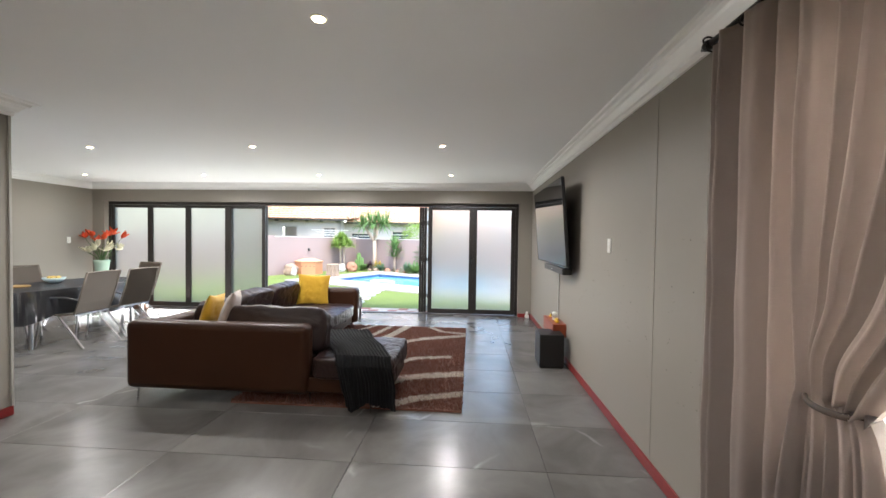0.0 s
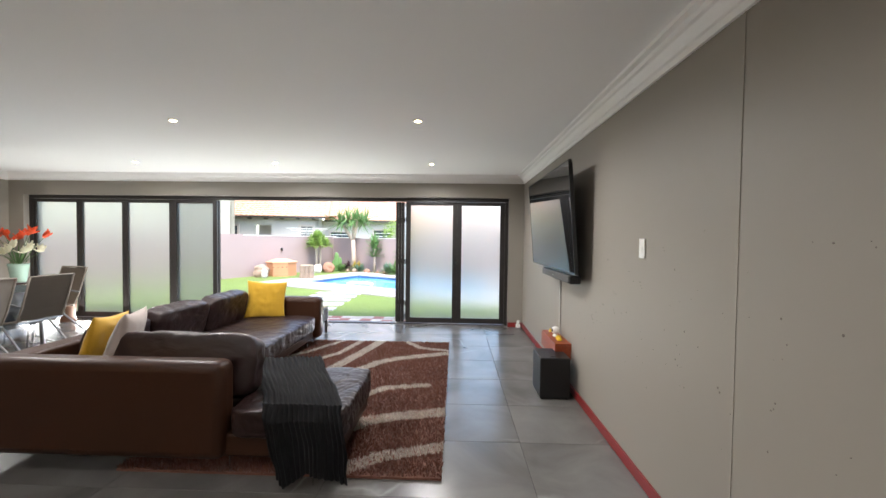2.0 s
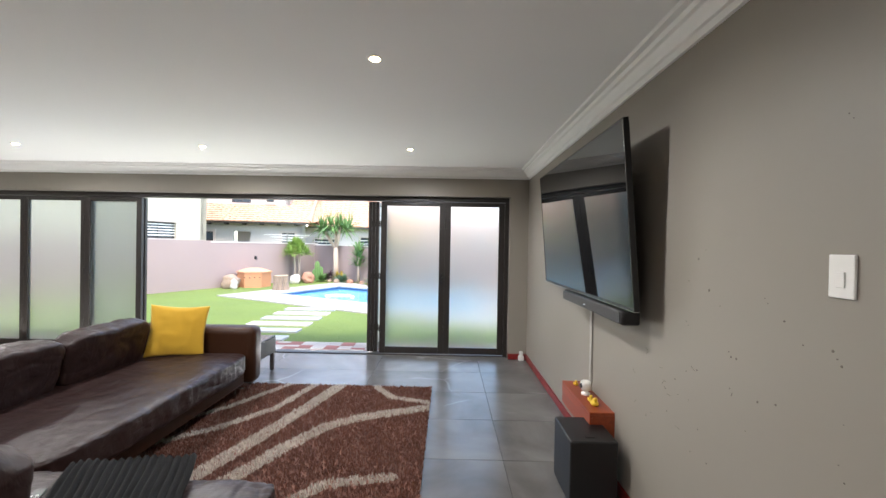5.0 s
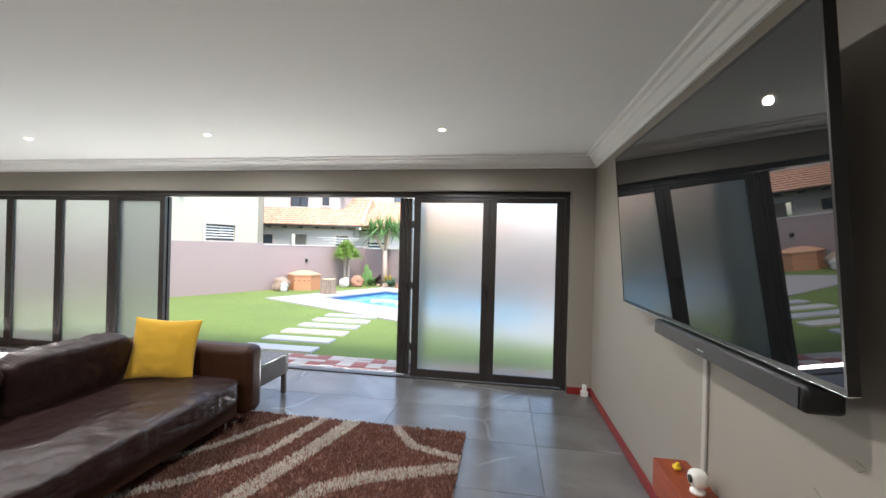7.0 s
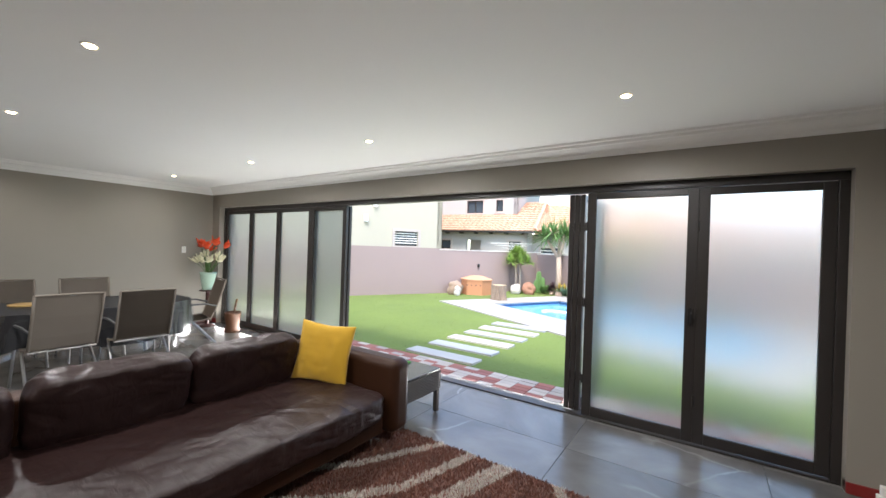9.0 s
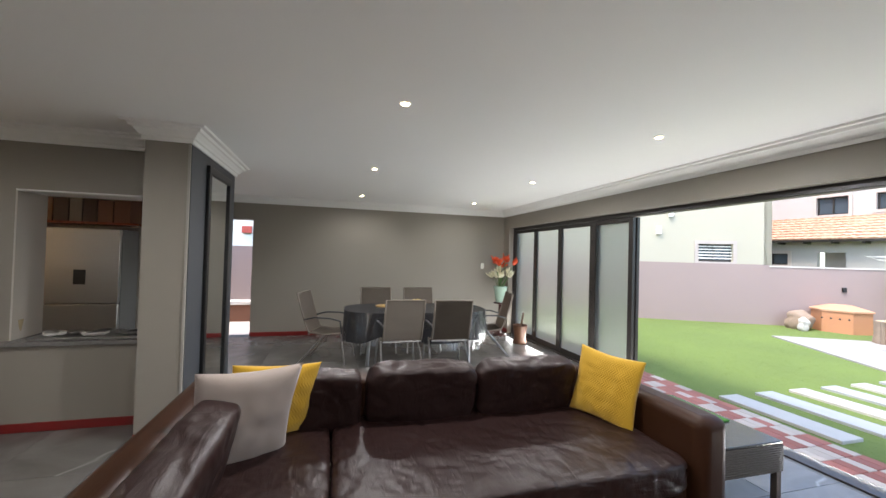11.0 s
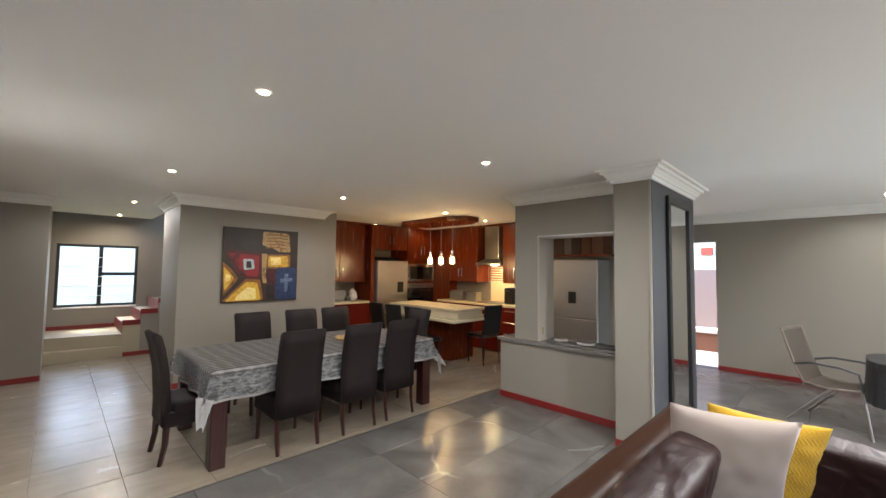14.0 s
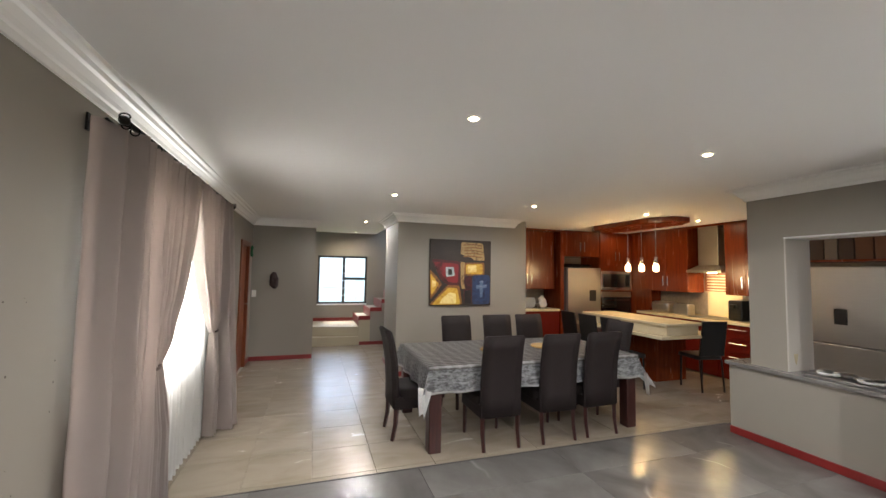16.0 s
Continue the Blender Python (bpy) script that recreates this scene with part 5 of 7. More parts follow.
unit("drawer_unit", "red lacquer drawer unit with steel bar handles", KX, -6.80, -0.34, 0.30, 0.02, 0.86, "x", 0, REDCAB, drawers=4)
unit("wall_cabinet", "cherry wood wall cabinet beside the hood", KX, -7.02, -1.92, -1.02, 1.30, 2.44, "x", 2)
unit("wall_cabinet", "cherry wood wall cabinet with steel handles", KX, -6.98, -0.33, 0.32, 1.30, 2.44, "x", 2)
structure("kitchen_bulkhead", boxes((-7.39, -4.14, KY, -2.48, 2.4405, CEILING - 0.001), (KX, -7.03, -2.48, 0.31, 2.4405, CEILING - 0.001)), CABINET, "cherry wood closing strip above the cabinets", "bulkhead")
structure("worktop_1", boxes((-5.34, -4.13, KY, -2.44, 0.86, 0.90), bevel=0.005), STONE, "cream stone worktop", "worktop")
structure("worktop_2", boxes((KX, -6.76, -1.95, 0.32, 0.86, 0.90), bevel=0.005), STONE, "cream stone worktop", "worktop")
SPLASH = plain("grey_mosaic_splashback", (0.22, 0.2, 0.18), 0.3, var=0.35, big=25, fine=90)
structure("splashback_1", boxes((-5.33, -4.13, KY, KY + 0.012, 0.90, 1.28)), SPLASH, "grey mosaic splashback", "splashback")
structure("splashback_2", boxes((KX, KX + 0.012, -1.94, -0.95, 0.90, 1.30), (KX, KX + 0.012, -0.35, 0.32, 0.90, 1.30)), SPLASH, "grey mosaic splashback", "splashback")
structure("splashback_3", boxes((KX, KX + 0.014, -0.945, -0.355, 0.90, 1.33)), plain("cream_glass_panel", (0.6, 0.52, 0.35), 0.2), "cream panel behind the hob", "splashback")
TSTRIP = plain("tile_strip_cream", (0.55, 0.45, 0.33), 0.3)
strip = structure("splashback_strips", boxes((KX, KX + 0.010, -1.0, -0.34, 1.33, 1.66)), plain("brown_mosaic", (0.2, 0.07, 0.03), 0.4), "brown splashback with cream strips", "splashback")
for k in range(6):
    part("strip", boxes((KX + 0.011, KX + 0.018, -0.95, -0.36, 1.345 + 0.05 * k, 1.37 + 0.05 * k)), TSTRIP, strip)
hood = thing("cooker_hood", "stainless steel chimney hood with a lit underside", "cooker hood")
part("canopy", boxes((KX, -6.92, -0.98, -0.36, 1.655, 1.70), bevel=0.004), STEEL, hood)
bm = bmesh.new()
lo = [bm.verts.new(p) for p in ((KX, -0.97, 1.70), (-6.95, -0.97, 1.70), (-6.95, -0.37, 1.70), (KX, -0.37, 1.70))]
hi = [bm.verts.new(p) for p in ((KX, -0.85, 1.78), (-7.04, -0.85, 1.78), (-7.04, -0.49, 1.78), (KX, -0.49, 1.78))]
for i in range(4):
    bm.faces.new((lo[i], lo[(i + 1) % 4], hi[(i + 1) % 4], hi[i]))
part("slope", bm, STEEL, hood)
part("chimney", boxes((KX, -7.04, -0.85, -0.49, 1.78, 2.44), bevel=0.01), STEEL, hood)
WARM = glow("hood_lamp_glow", (1.0, 0.75, 0.4), 20.0)
part("lamp", boxes((-7.18, -7.1, -0.72, -0.62, 1.648, 1.6545)), WARM, hood, "lit hood lamp")
ob, d = add_lamp("hood_beam", "SPOT", pose(-7.14, -0.67, 1.64), 2.4, (1.0, 0.66, 0.32))
d.spot_size, d.spot_blend, d.shadow_soft_size = radians(140), 0.8, 0.05
hob = thing("hob", "flat black glass hob in the worktop", "hob")
part("glass", boxes((-7.33, -6.83, -0.95, -0.36, 0.901, 0.907), bevel=0.002), BLACK, hob)


def fridge(name, label, x0, x1, y0, y1, z1, face, split):
    fr = thing(name, label, "fridge")
    part("body", boxes((x0, x1, y0, y1, 0.02, z1), bevel=0.006), plain("grey_fridge_side", (0.16, 0.16, 0.16), 0.4), fr)
    for a, b, nm in ((0.06, split - 0.004, "lower_door"), (split + 0.004, z1, "upper_door")):
        if face == "y":
            dr = part(nm, boxes((x0, x1, y1 + 0.004, y1 + 0.06, a, b), bevel=0.012), STEEL, fr)
        else:
            dr = part(nm, boxes((x1 + 0.004, x1 + 0.06, y0, y1, a, b), bevel=0.012), STEEL, fr)
    if face == "y":
        part("dispenser", boxes((x0 + 0.12, x0 + 0.28, y1 + 0.06, y1 + 0.066, 1.06, 1.28), bevel=0.004), BLACK, dr)
    else:
        part("dispenser", boxes((x1 + 0.06, x1 + 0.066, y0 + 0.33, y0 + 0.46, 1.02, 1.21), bevel=0.004), BLACK, dr)
    return fr


fridge("fridge", "stainless steel fridge between cherry cabinets", -6.24, -5.45, KY, -2.40, 1.72, "y", 0.75)
fridge("fridge_freezer", "stainless steel fridge freezer with black dispenser", -7.55, -6.96, 0.74, 1.56, 1.74, "x", 0.77)
for k in range(6):
    part_x = -5.55 - 0.11 * k
    solid("wine_bottle", lathe(bmesh.new(), [(0.035, 0), (0.037, 0.01), (0.037, 0.17), (0.014, 0.22), (0.014, 0.28)], (0, 0, 0), 12), plain("dark_bottle_glass", (0.02, 0.012, 0.01), 0.1), "dark bottle lying on top of the fridge", "bottle", group="bottles on the fridge", smooth=True, at=pose(part_x, -2.72, 1.765, -90, 0, 0))
mw = thing("microwave", "built-in black microwave with steel frame", "microwave")
part("frame", boxes((-7.09, -6.33, -2.449, -2.428, 1.27, 1.67), bevel=0.004), CHROME, mw)
part("door_glass", boxes((-7.05, -6.37, -2.4295, -2.415, 1.33, 1.61), bevel=0.003), SCREEN, mw)
part("control_panel", boxes((-7.045, -6.93, -2.414, -2.411, 1.35, 1.59)), BLACK, mw)
ov = thing("oven", "built-in black oven with steel trim", "oven")
part("control_panel", boxes((-7.09, -6.33, -2.449, -2.425, 1.13, 1.24), bevel=0.004), STEEL, ov)
part("door_glass", boxes((-7.09, -6.33, -2.449, -2.425, 0.70, 1.125), bevel=0.004), SCREEN, ov)
part("handle", tube(bmesh.new(), [(-7.02, -2.425, 1.07), (-7.02, -2.39, 1.07), (-6.4, -2.39, 1.07), (-6.4, -2.425, 1.07)], 0.009, 8), CHROME, ov)

isl = thing("kitchen_island", "cherry wood island with two-level cream stone top", "kitchen island")
part("base", boxes((-6.2, -5.6, -1.5, -0.42, 0, 0.74), bevel=0.004), CABINET, isl)
part("lower_top", boxes((-6.15, -5.05, -1.55, 0.2, 0.74, 0.785), bevel=0.008), STONE, isl)
part("raised_block", boxes((-5.75, -5.18, -1.48, 0.16, 0.786, 0.91), bevel=0.004), STONE, isl)
part("raised_top", boxes((-5.80, -5.14, -1.52, 0.2, 0.911, 0.95), bevel=0.008), STONE, isl)
part("support_leg", tube(bmesh.new(), [(-5.15, -1.45, 0), (-5.15, -1.45, 0.74)], 0.025, 10), CHROME, isl)


def bar_chair():
    ch = thing("bar_chair", "black slim chair with thin metal legs at the island", "chair", "chairs round the island")
    part("seat", soft_block(bmesh.new(), (0, 0.02, 0.46), (0.40, 0.40, 0.06), seg=(8, 0, 0), power=7, wrinkle=0.002), BLACK, ch)
    bm = bmesh.new()
    box(bm, -0.19, 0.19, -0.20, -0.175, 0.49, 0.98, 0.008)
    bmesh.ops.rotate(bm, verts=bm.verts[:], cent=(0, -0.18, 0.49), matrix=Matrix.Rotation(radians(8), 3, "X"))
    part("backrest", bm, BLACK, ch)
    for x in (-0.17, 0.17):
        part("leg", tube(bmesh.new(), [(x, 0.17, 0.44), (x, 0.18, 0)], 0.012, 6), BLACK, ch)
        part("leg", tube(bmesh.new(), [(x, -0.17, 0.44), (x, -0.21, 0)], 0.012, 6), BLACK, ch)
    return ch


bc = bar_chair()
bc.matrix_world = pose(-5.98, 0.0, 0, 0, 0, 170)
for x, y, a in ((-4.95, -0.35, 90), (-4.95, -0.85, 92), (-4.95, -1.3, 88)):
    copy_thing(bc, pose(x, y, 0, 0, 0, a))

panel = thing("ceiling_panel", "cherry wood dropped ceiling panel over the island", "ceiling panel")
bm = bmesh.new()
outline = [(-6.25, -1.7), (-6.05, -2.0), (-5.75, -2.0), (-5.55, -1.7), (-5.55, -0.48), (-5.75, -0.18), (-6.05, -0.18), (-6.25, -0.48)]
lo, hi = [bm.verts.new((*p, 2.40)) for p in outline], [bm.verts.new((*p, CEILING)) for p in outline]
bm.faces.new(lo[::-1])
bm.faces.new(hi)
for i in range(8):
    bm.faces.new((lo[i], lo[(i + 1) % 8], hi[(i + 1) % 8], hi[i]))
part("panel", bm, CABINET, panel)
PEND = glow("pendant_glow", (1.0, 0.6, 0.22), 1.6)
for y in (-1.08, -0.79, -0.51):
    pl = thing("pendant_lamp", "small lit glass pendant lamp on a chrome tube", "pendant lamp", "pendant lamps over the island", at=(-5.6 - 0.15, y - 0.02, 0))
    part("stem", tube(bmesh.new(), [(0, 0, 1.80), (0, 0, 2.40)], 0.006, 6), CHROME, pl)
    part("cap", lathe(bmesh.new(), [(0.028, 1.77), (0.026, 1.86), (0.012, 1.90)], sides=12), CHROME, pl, smooth=True)
    part("shade", lathe(bmesh.new(), [(0.022, 1.65), (0.042, 1.67), (0.042, 1.73), (0.03, 1.77)], sides=14), PEND, pl, "glowing glass shade", smooth=True)
ob, d = add_lamp("pendant_light", "POINT", pose(-5.75, -0.8, 1.62), 2.6, (1.0, 0.68, 0.34))
d.shadow_soft_size = 0.06

# things on the worktops
def lathe_thing(name, label, cat, prof, at, mat_, sides=18, group=""):
    return solid(name, lathe(bmesh.new(), prof, (0, 0, 0), sides), mat_, label, cat, group=group, smooth=True, at=Matrix.Translation(at))


lathe_thing("kettle", "steel electric kettle on the worktop", "kettle", [(0.07, 0), (0.075, 0.02), (0.06, 0.17), (0.045, 0.21), (0.012, 0.225)], (-4.33, -2.66, 0.90), STEEL)
dish = thing("dish_rack", "wire dish rack with white plates drying", "dish rack", at=(-4.75, -2.7, 0.90))
part("frame", boxes((-0.2, 0.2, -0.14, 0.14, 0.0, 0.015), (-0.2, -0.19, -0.14, 0.14, 0.015, 0.1), (0.19, 0.2, -0.14, 0.14, 0.015, 0.1)), CHROME, dish)
for k in range(6):
    part("plate", lathe(bmesh.new(), [(0.03, 0), (0.1, 0.012), (0.1, 0.016), (0.03, 0.006)], sides=18), PLASTIC, dish).matrix_local = pose(-0.14 + 0.05 * k, 0, 0.115, 0, 82, 0)
solid("dish_cloth", soft_block(bmesh.new(), (0, 0, 0), (0.16, 0.1, 0.26), seg=(10, 0, 0), power=2.5, wrinkle=0.03, freq=12), CLOTHW, "white dish cloth draped by the rack", "cloth", at=pose(-5.08, -2.66, 1.02, 0, 14, 0))
toast = thing("toaster", "steel two-slot toaster on the worktop", "toaster", at=(-7.05, -1.15, 0.90))
part("body", boxes((-0.09, 0.09, -0.15, 0.15, 0.0, 0.19), bevel=0.02), STEEL, toast)
part("slot", boxes((-0.05, -0.02, -0.12, 0.12, 0.19, 0.192)), BLACK, toast)
part("slot", boxes((0.02, 0.05, -0.12, 0.12, 0.19, 0.192)), BLACK, toast)
bread = thing("bread_bin", "steel roll-top bread bin on the worktop", "bread bin", at=(-7.1, -1.6, 0.90))
part("body", boxes((-0.13, 0.13, -0.2, 0.2, 0, 0.2), bevel=0.05), STEEL, bread)
cof = thing("coffee_machine", "black coffee machine beside the hob", "coffee machine", at=(-7.1, -0.22, 0.90))
part("body", boxes((-0.12, 0.12, -0.1, 0.12, 0, 0.32), bevel=0.03), BLACK, cof)
part("spout", boxes((0.12, 0.18, -0.03, 0.05, 0.2, 0.26), bevel=0.01), BLACK, cof)
air = thing("air_fryer", "black rounded air fryer on the worktop", "air fryer", at=(-7.08, 0.13, 0.90))
part("body", soft_block(bmesh.new(), (0, 0, 0.14), (0.25, 0.24, 0.28), seg=(8, 0, 0), power=3.2, wrinkle=0), BLACK, air)
part("handle", boxes((0.12, 0.18, -0.02, 0.02, 0.1, 0.13), bevel=0.008), BLACK, air)
# hatch things
lathe_thing("paper_cup", "tall beige cup on the hatch counter", "cup", [(0.032, 0), (0.034, 0.005), (0.052, 0.16), (0.05, 0.16)], (-4.95, 1.72, 0.725), plain("beige_card", (0.42, 0.35, 0.22), 0.6))
tray = thing("hatch_tray", "silver patterned tray with glassware on the counter", "tray", at=(-4.99, 2.28, 0.725))
part("tray", boxes((-0.15, 0.15, -0.42, 0.42, 0.0, 0.02), bevel=0.006), SILVER, tray)
rnd = random.Random(3)
for k in range(16):
    part("dish", lathe(bmesh.new(), [(0.02, 0), (0.05, 0.012), (0.055, 0.03), (0.05, 0.03)], (rnd.uniform(-0.1, 0.1), rnd.uniform(-0.36, 0.36), 0.02), 10), rnd.choice((PLASTIC, SILVER)), tray)
TOPSHELF = thing("storage_shelf", "dark cherry shelf over the fridge freezer with boxes", "shelf")
part("board", boxes((KX, -6.96, 0.34, 1.72, 1.80, 1.83)), CABINET, TOPSHELF)
part("side", boxes((KX, -6.96, 0.33, 0.36, 1.83, 2.40)), CABINET, TOPSHELF)
rnd = random.Random(5)
y = 0.42
for k in range(7):
    w, h = rnd.uniform(0.1, 0.19), rnd.uniform(0.2, 0.42)
    solid("storage_box", boxes((KX + 0.02, -7.0, y, y + w, 1.8305, 1.83 + h), bevel=0.004), plain("box_card_%d" % k, rnd.choice(((0.03, 0.012, 0.01), (0.09, 0.03, 0.012), (0.02, 0.018, 0.02), (0.12, 0.1, 0.09))), 0.6), "storage box on the shelf above the fridge", "box", group="boxes over the fridge")
    y += w + 0.012

# ---- patio dining set by the folding doors ----
pt = thing("patio_table", "oval table with a black cloth under clear plastic", "patio table", at=(-6.55, 5.45, 0))
A, B = 0.53, 1.02


def oval(a, b, k, n=72, p=3.2):
    t = 2 * math.pi * k / n
    c, s = math.cos(t), math.sin(t)
    return a * math.copysign(abs(c) ** (2 / p), c), b * math.copysign(abs(s) ** (2 / p), s)


bm = bmesh.new()
lo = [bm.verts.new((*oval(A, B, k), 0.70)) for k in range(72)]
hi = [bm.verts.new((*oval(A, B, k), 0.73)) for k in range(72)]
bm.faces.new(hi)
bm.faces.new(lo[::-1])
for k in range(72):
    bm.faces.new((lo[k], lo[(k + 1) % 72], hi[(k + 1) % 72], hi[k]))
part("tabletop", bm, BLACK, pt)
for x in (-0.36, 0.36):
    for y in (-0.72, 0.72):
        part("leg", tube(bmesh.new(), [(x, y, 0), (x * 0.95, y * 0.95, 0.70)], 0.024, 10), SILVER, pt)


def skirted(name, label, mat_, grow, drop, z, amp, seed, at):
    rows_ = []
    for j in range(13):
        q = j / 12
        row = []
        for k in range(217):
            kk = k / 3
            x, y = oval(A + grow, B + grow, kk)
            n = Vector((x / A ** 2, y / B ** 2, 0)).normalized()
            w = amp * q * (math.sin(k * 0.29 + seed) + 0.6 * math.sin(k * 0.53 + 2 * seed))
            hem = drop * (1 + 0.3 * abs(math.sin(4 * math.pi * k / 216 + 0.8)) * q + 0.06 * math.sin(k * 0.2 + seed))
            row.append((x + n.x * (w + 0.02 * q), y + n.y * (w + 0.02 * q), z - hem * q))
        rows_.append(row)
    bm_ = sheet(bmesh.new(), rows_)
    top_ = [bm_.verts.new((*oval(A + grow, B + grow, k), z + 0.0005)) for k in range(72)]
    bm_.faces.new(top_)
    return solid(name, bm_, mat_, label, "tablecloth", smooth=False, at=Matrix.Translation(at))


skirted("black_tablecloth", "black cloth hanging over the oval table", BLACKCLOTH, 0.006, 0.32, 0.734, 0.014, 1.0, (-6.55, 5.45, 0))
PLASTICF = Nodes("clear_plastic_film")
gl = PLASTICF.n("ShaderNodeBsdfGlossy", Color=(0.9, 0.92, 0.95, 1), Roughness=0.12)
tp = PLASTICF.n("ShaderNodeBsdfTransparent", Color=(0.96, 0.97, 0.98, 1))
PLASTICF.t.links.new(PLASTICF.n("ShaderNodeMixShader", Fac=0.14, i1=tp.outputs[0], i2=gl.outputs[0]).outputs[0], PLASTICF.t.nodes["Material Output"].inputs["Surface"])
skirted("plastic_cover", "clear plastic sheet hanging over the black cloth", PLASTICF.m, 0.018, 0.42, 0.738, 0.03, 2.3, (-6.55, 5.45, 0))


def patio_chair():
    ch = thing("patio_chair", "taupe mesh patio armchair with silver tube frame", "chair", "chairs round the patio table")
    # back on -y
    bm = sheet(bmesh.new(), [[(x, y, z) for x in (-0.235, -0.12, 0, 0.12, 0.235)] for y, z in ((-0.36, 0.94), (-0.31, 0.74), (-0.25, 0.55), (-0.20, 0.43))], 0.008)
    part("backrest", bm, MESH, ch, "taupe woven mesh back")
    bm = sheet(bmesh.new(), [[(x, y, z) for x in (-0.235, 0, 0.235)] for y, z in ((-0.20, 0.425), (-0.02, 0.405), (0.15, 0.415), (0.25, 0.43))], 0.008)
    part("seat", bm, MESH, ch)
    DT = SILVER
    for s in (-1, 1):
        x = 0.245 * s
        part("side_rail", tube(bmesh.new(), [(x, -0.37, 0.95), (x, -0.31, 0.74), (x, -0.25, 0.55), (x, -0.2, 0.43), (x, 0.0, 0.405), (x, 0.26, 0.435)], 0.012, 8), MESH, ch, smooth=True)
        part("leg", tube(bmesh.new(), [(x, 0.24, 0.43), (x * 1.08, 0.30, 0.0)], 0.012, 8), DT, ch)
        part("leg", tube(bmesh.new(), [(x, 0.02, 0.41), (x * 1.08, -0.34, 0.0)], 0.012, 8), DT, ch)
        part("armrest", tube(bmesh.new(), [(x, -0.27, 0.60), (x * 1.12, -0.12, 0.64), (x * 1.15, 0.1, 0.635), (x * 1.12, 0.23, 0.60), (x * 1.04, 0.25, 0.43)], 0.012, 8), plain("dark_grey_tube", (0.06, 0.06, 0.062), 0.4) if s < 0 else bpy.data.materials["dark_grey_tube"], ch, smooth=True)
    part("top_bar", tube(bmesh.new(), [(-0.245, -0.37, 0.95), (0, -0.375, 0.955), (0.245, -0.37, 0.95)], 0.012, 8), MESH, ch)
    part("cross_bar", tube(bmesh.new(), [(-0.245, -0.2, 0.41), (0.245, -0.2, 0.41)], 0.01, 8), DT, ch)
    return ch


pc = patio_chair()
pc.matrix_world = pose(-5.98, 5.12, 0, 0, 0, 92)
for x, y, a in ((-5.96, 5.76, 0 + 88), (-7.12, 4.95, -90), (-7.12, 5.66, -91), (-6.6, 4.22, -16), (-6.6, 6.58, 168)):
    copy_thing(pc, pose(x, y, 0, 0, 0, a))
for x, y, r, h, lab in ((-6.7, 5.0, 0.13, 0.015, "round wooden place mat with bread on the patio table"), (-6.45, 5.9, 0.10, 0.015, "round wooden place mat with bread on the patio table")):
    solid("place_mat", lathe(bmesh.new(), [(r - 0.01, 0), (r, 0.004), (r, h), (r - 0.02, h + 0.004)], (0, 0, 0), 24), MAT_, lab, "place mat", group="mats on the patio table", at=pose(x, y, 0.739))
basket = thing("fruit_bowl", "pale blue bowl with lemons on the table", "bowl", at=(-6.75, 5.5, 0.739))
part("bowl", lathe(bmesh.new(), [(0.05, 0), (0.11, 0.04), (0.13, 0.075), (0.12, 0.075), (0.1, 0.045)], sides=20), plain("pale_blue_ceramic", (0.45, 0.58, 0.6), 0.3), basket, smooth=True)
for k in range(5):
    part("lemon", soft_block(bmesh.new(), (0.05 * math.cos(k * 1.3), 0.05 * math.sin(k * 1.3), 0.075), (0.06, 0.05, 0.05), seg=(5, 0, 0), power=2.2, wrinkle=0), plain("lemon_%d" % k, (0.65, 0.45, 0.12), 0.5), basket)

# flowers in a tall vase, and a mortar on the floor
vase = thing("flower_vase", "tall pale green vase on a slim stand", "vase", at=(-7.95, 7.42, 0))
part("stand", lathe(bmesh.new(), [(0.13, 0), (0.13, 0.02), (0.03, 0.04), (0.03, 0.60), (0.13, 0.62), (0.13, 0.64)], sides=20), DARKWOOD, vase, "slim dark wooden stand", smooth=False)
part("vase", lathe(bmesh.new(), [(0.085, 0.641), (0.09, 0.66), (0.125, 0.90), (0.135, 0.95), (0.125, 0.95), (0.11, 0.9)], sides=24), plain("pale_green_glaze", (0.4, 0.55, 0.44), 0.25), vase, smooth=True)
fl = thing("flowers", "orange and cream artificial lilies in the vase", "flowers", at=(-7.95, 7.42, 0.92))
ORANGE = plain("orange_petal", (0.8, 0.09, 0.02), 0.6, var=0.25, big=15)
CREAMF = plain("cream_petal", (0.75, 0.72, 0.52), 0.6, var=0.15, big=15)
STEM = plain("flower_stem", (0.07, 0.14, 0.04), 0.6)


def petal(bm, base, d, length, width):
    d = d.normalized()
    side = d.cross(Vector((0.3, 0.2, 1))).normalized()
    up = side.cross(d)
    rows_ = [[Vector(base) + d * length * q + up * (length * 0.25 * q * q) + side * s * width * math.sin(math.pi * min(1, 0.12 + 0.85 * q)) + up * abs(s) * width * 0.4 for s in (-1, 0, 1)] for q in (0, 0.3, 0.65, 1.0)]
    sheet(bm, rows_)


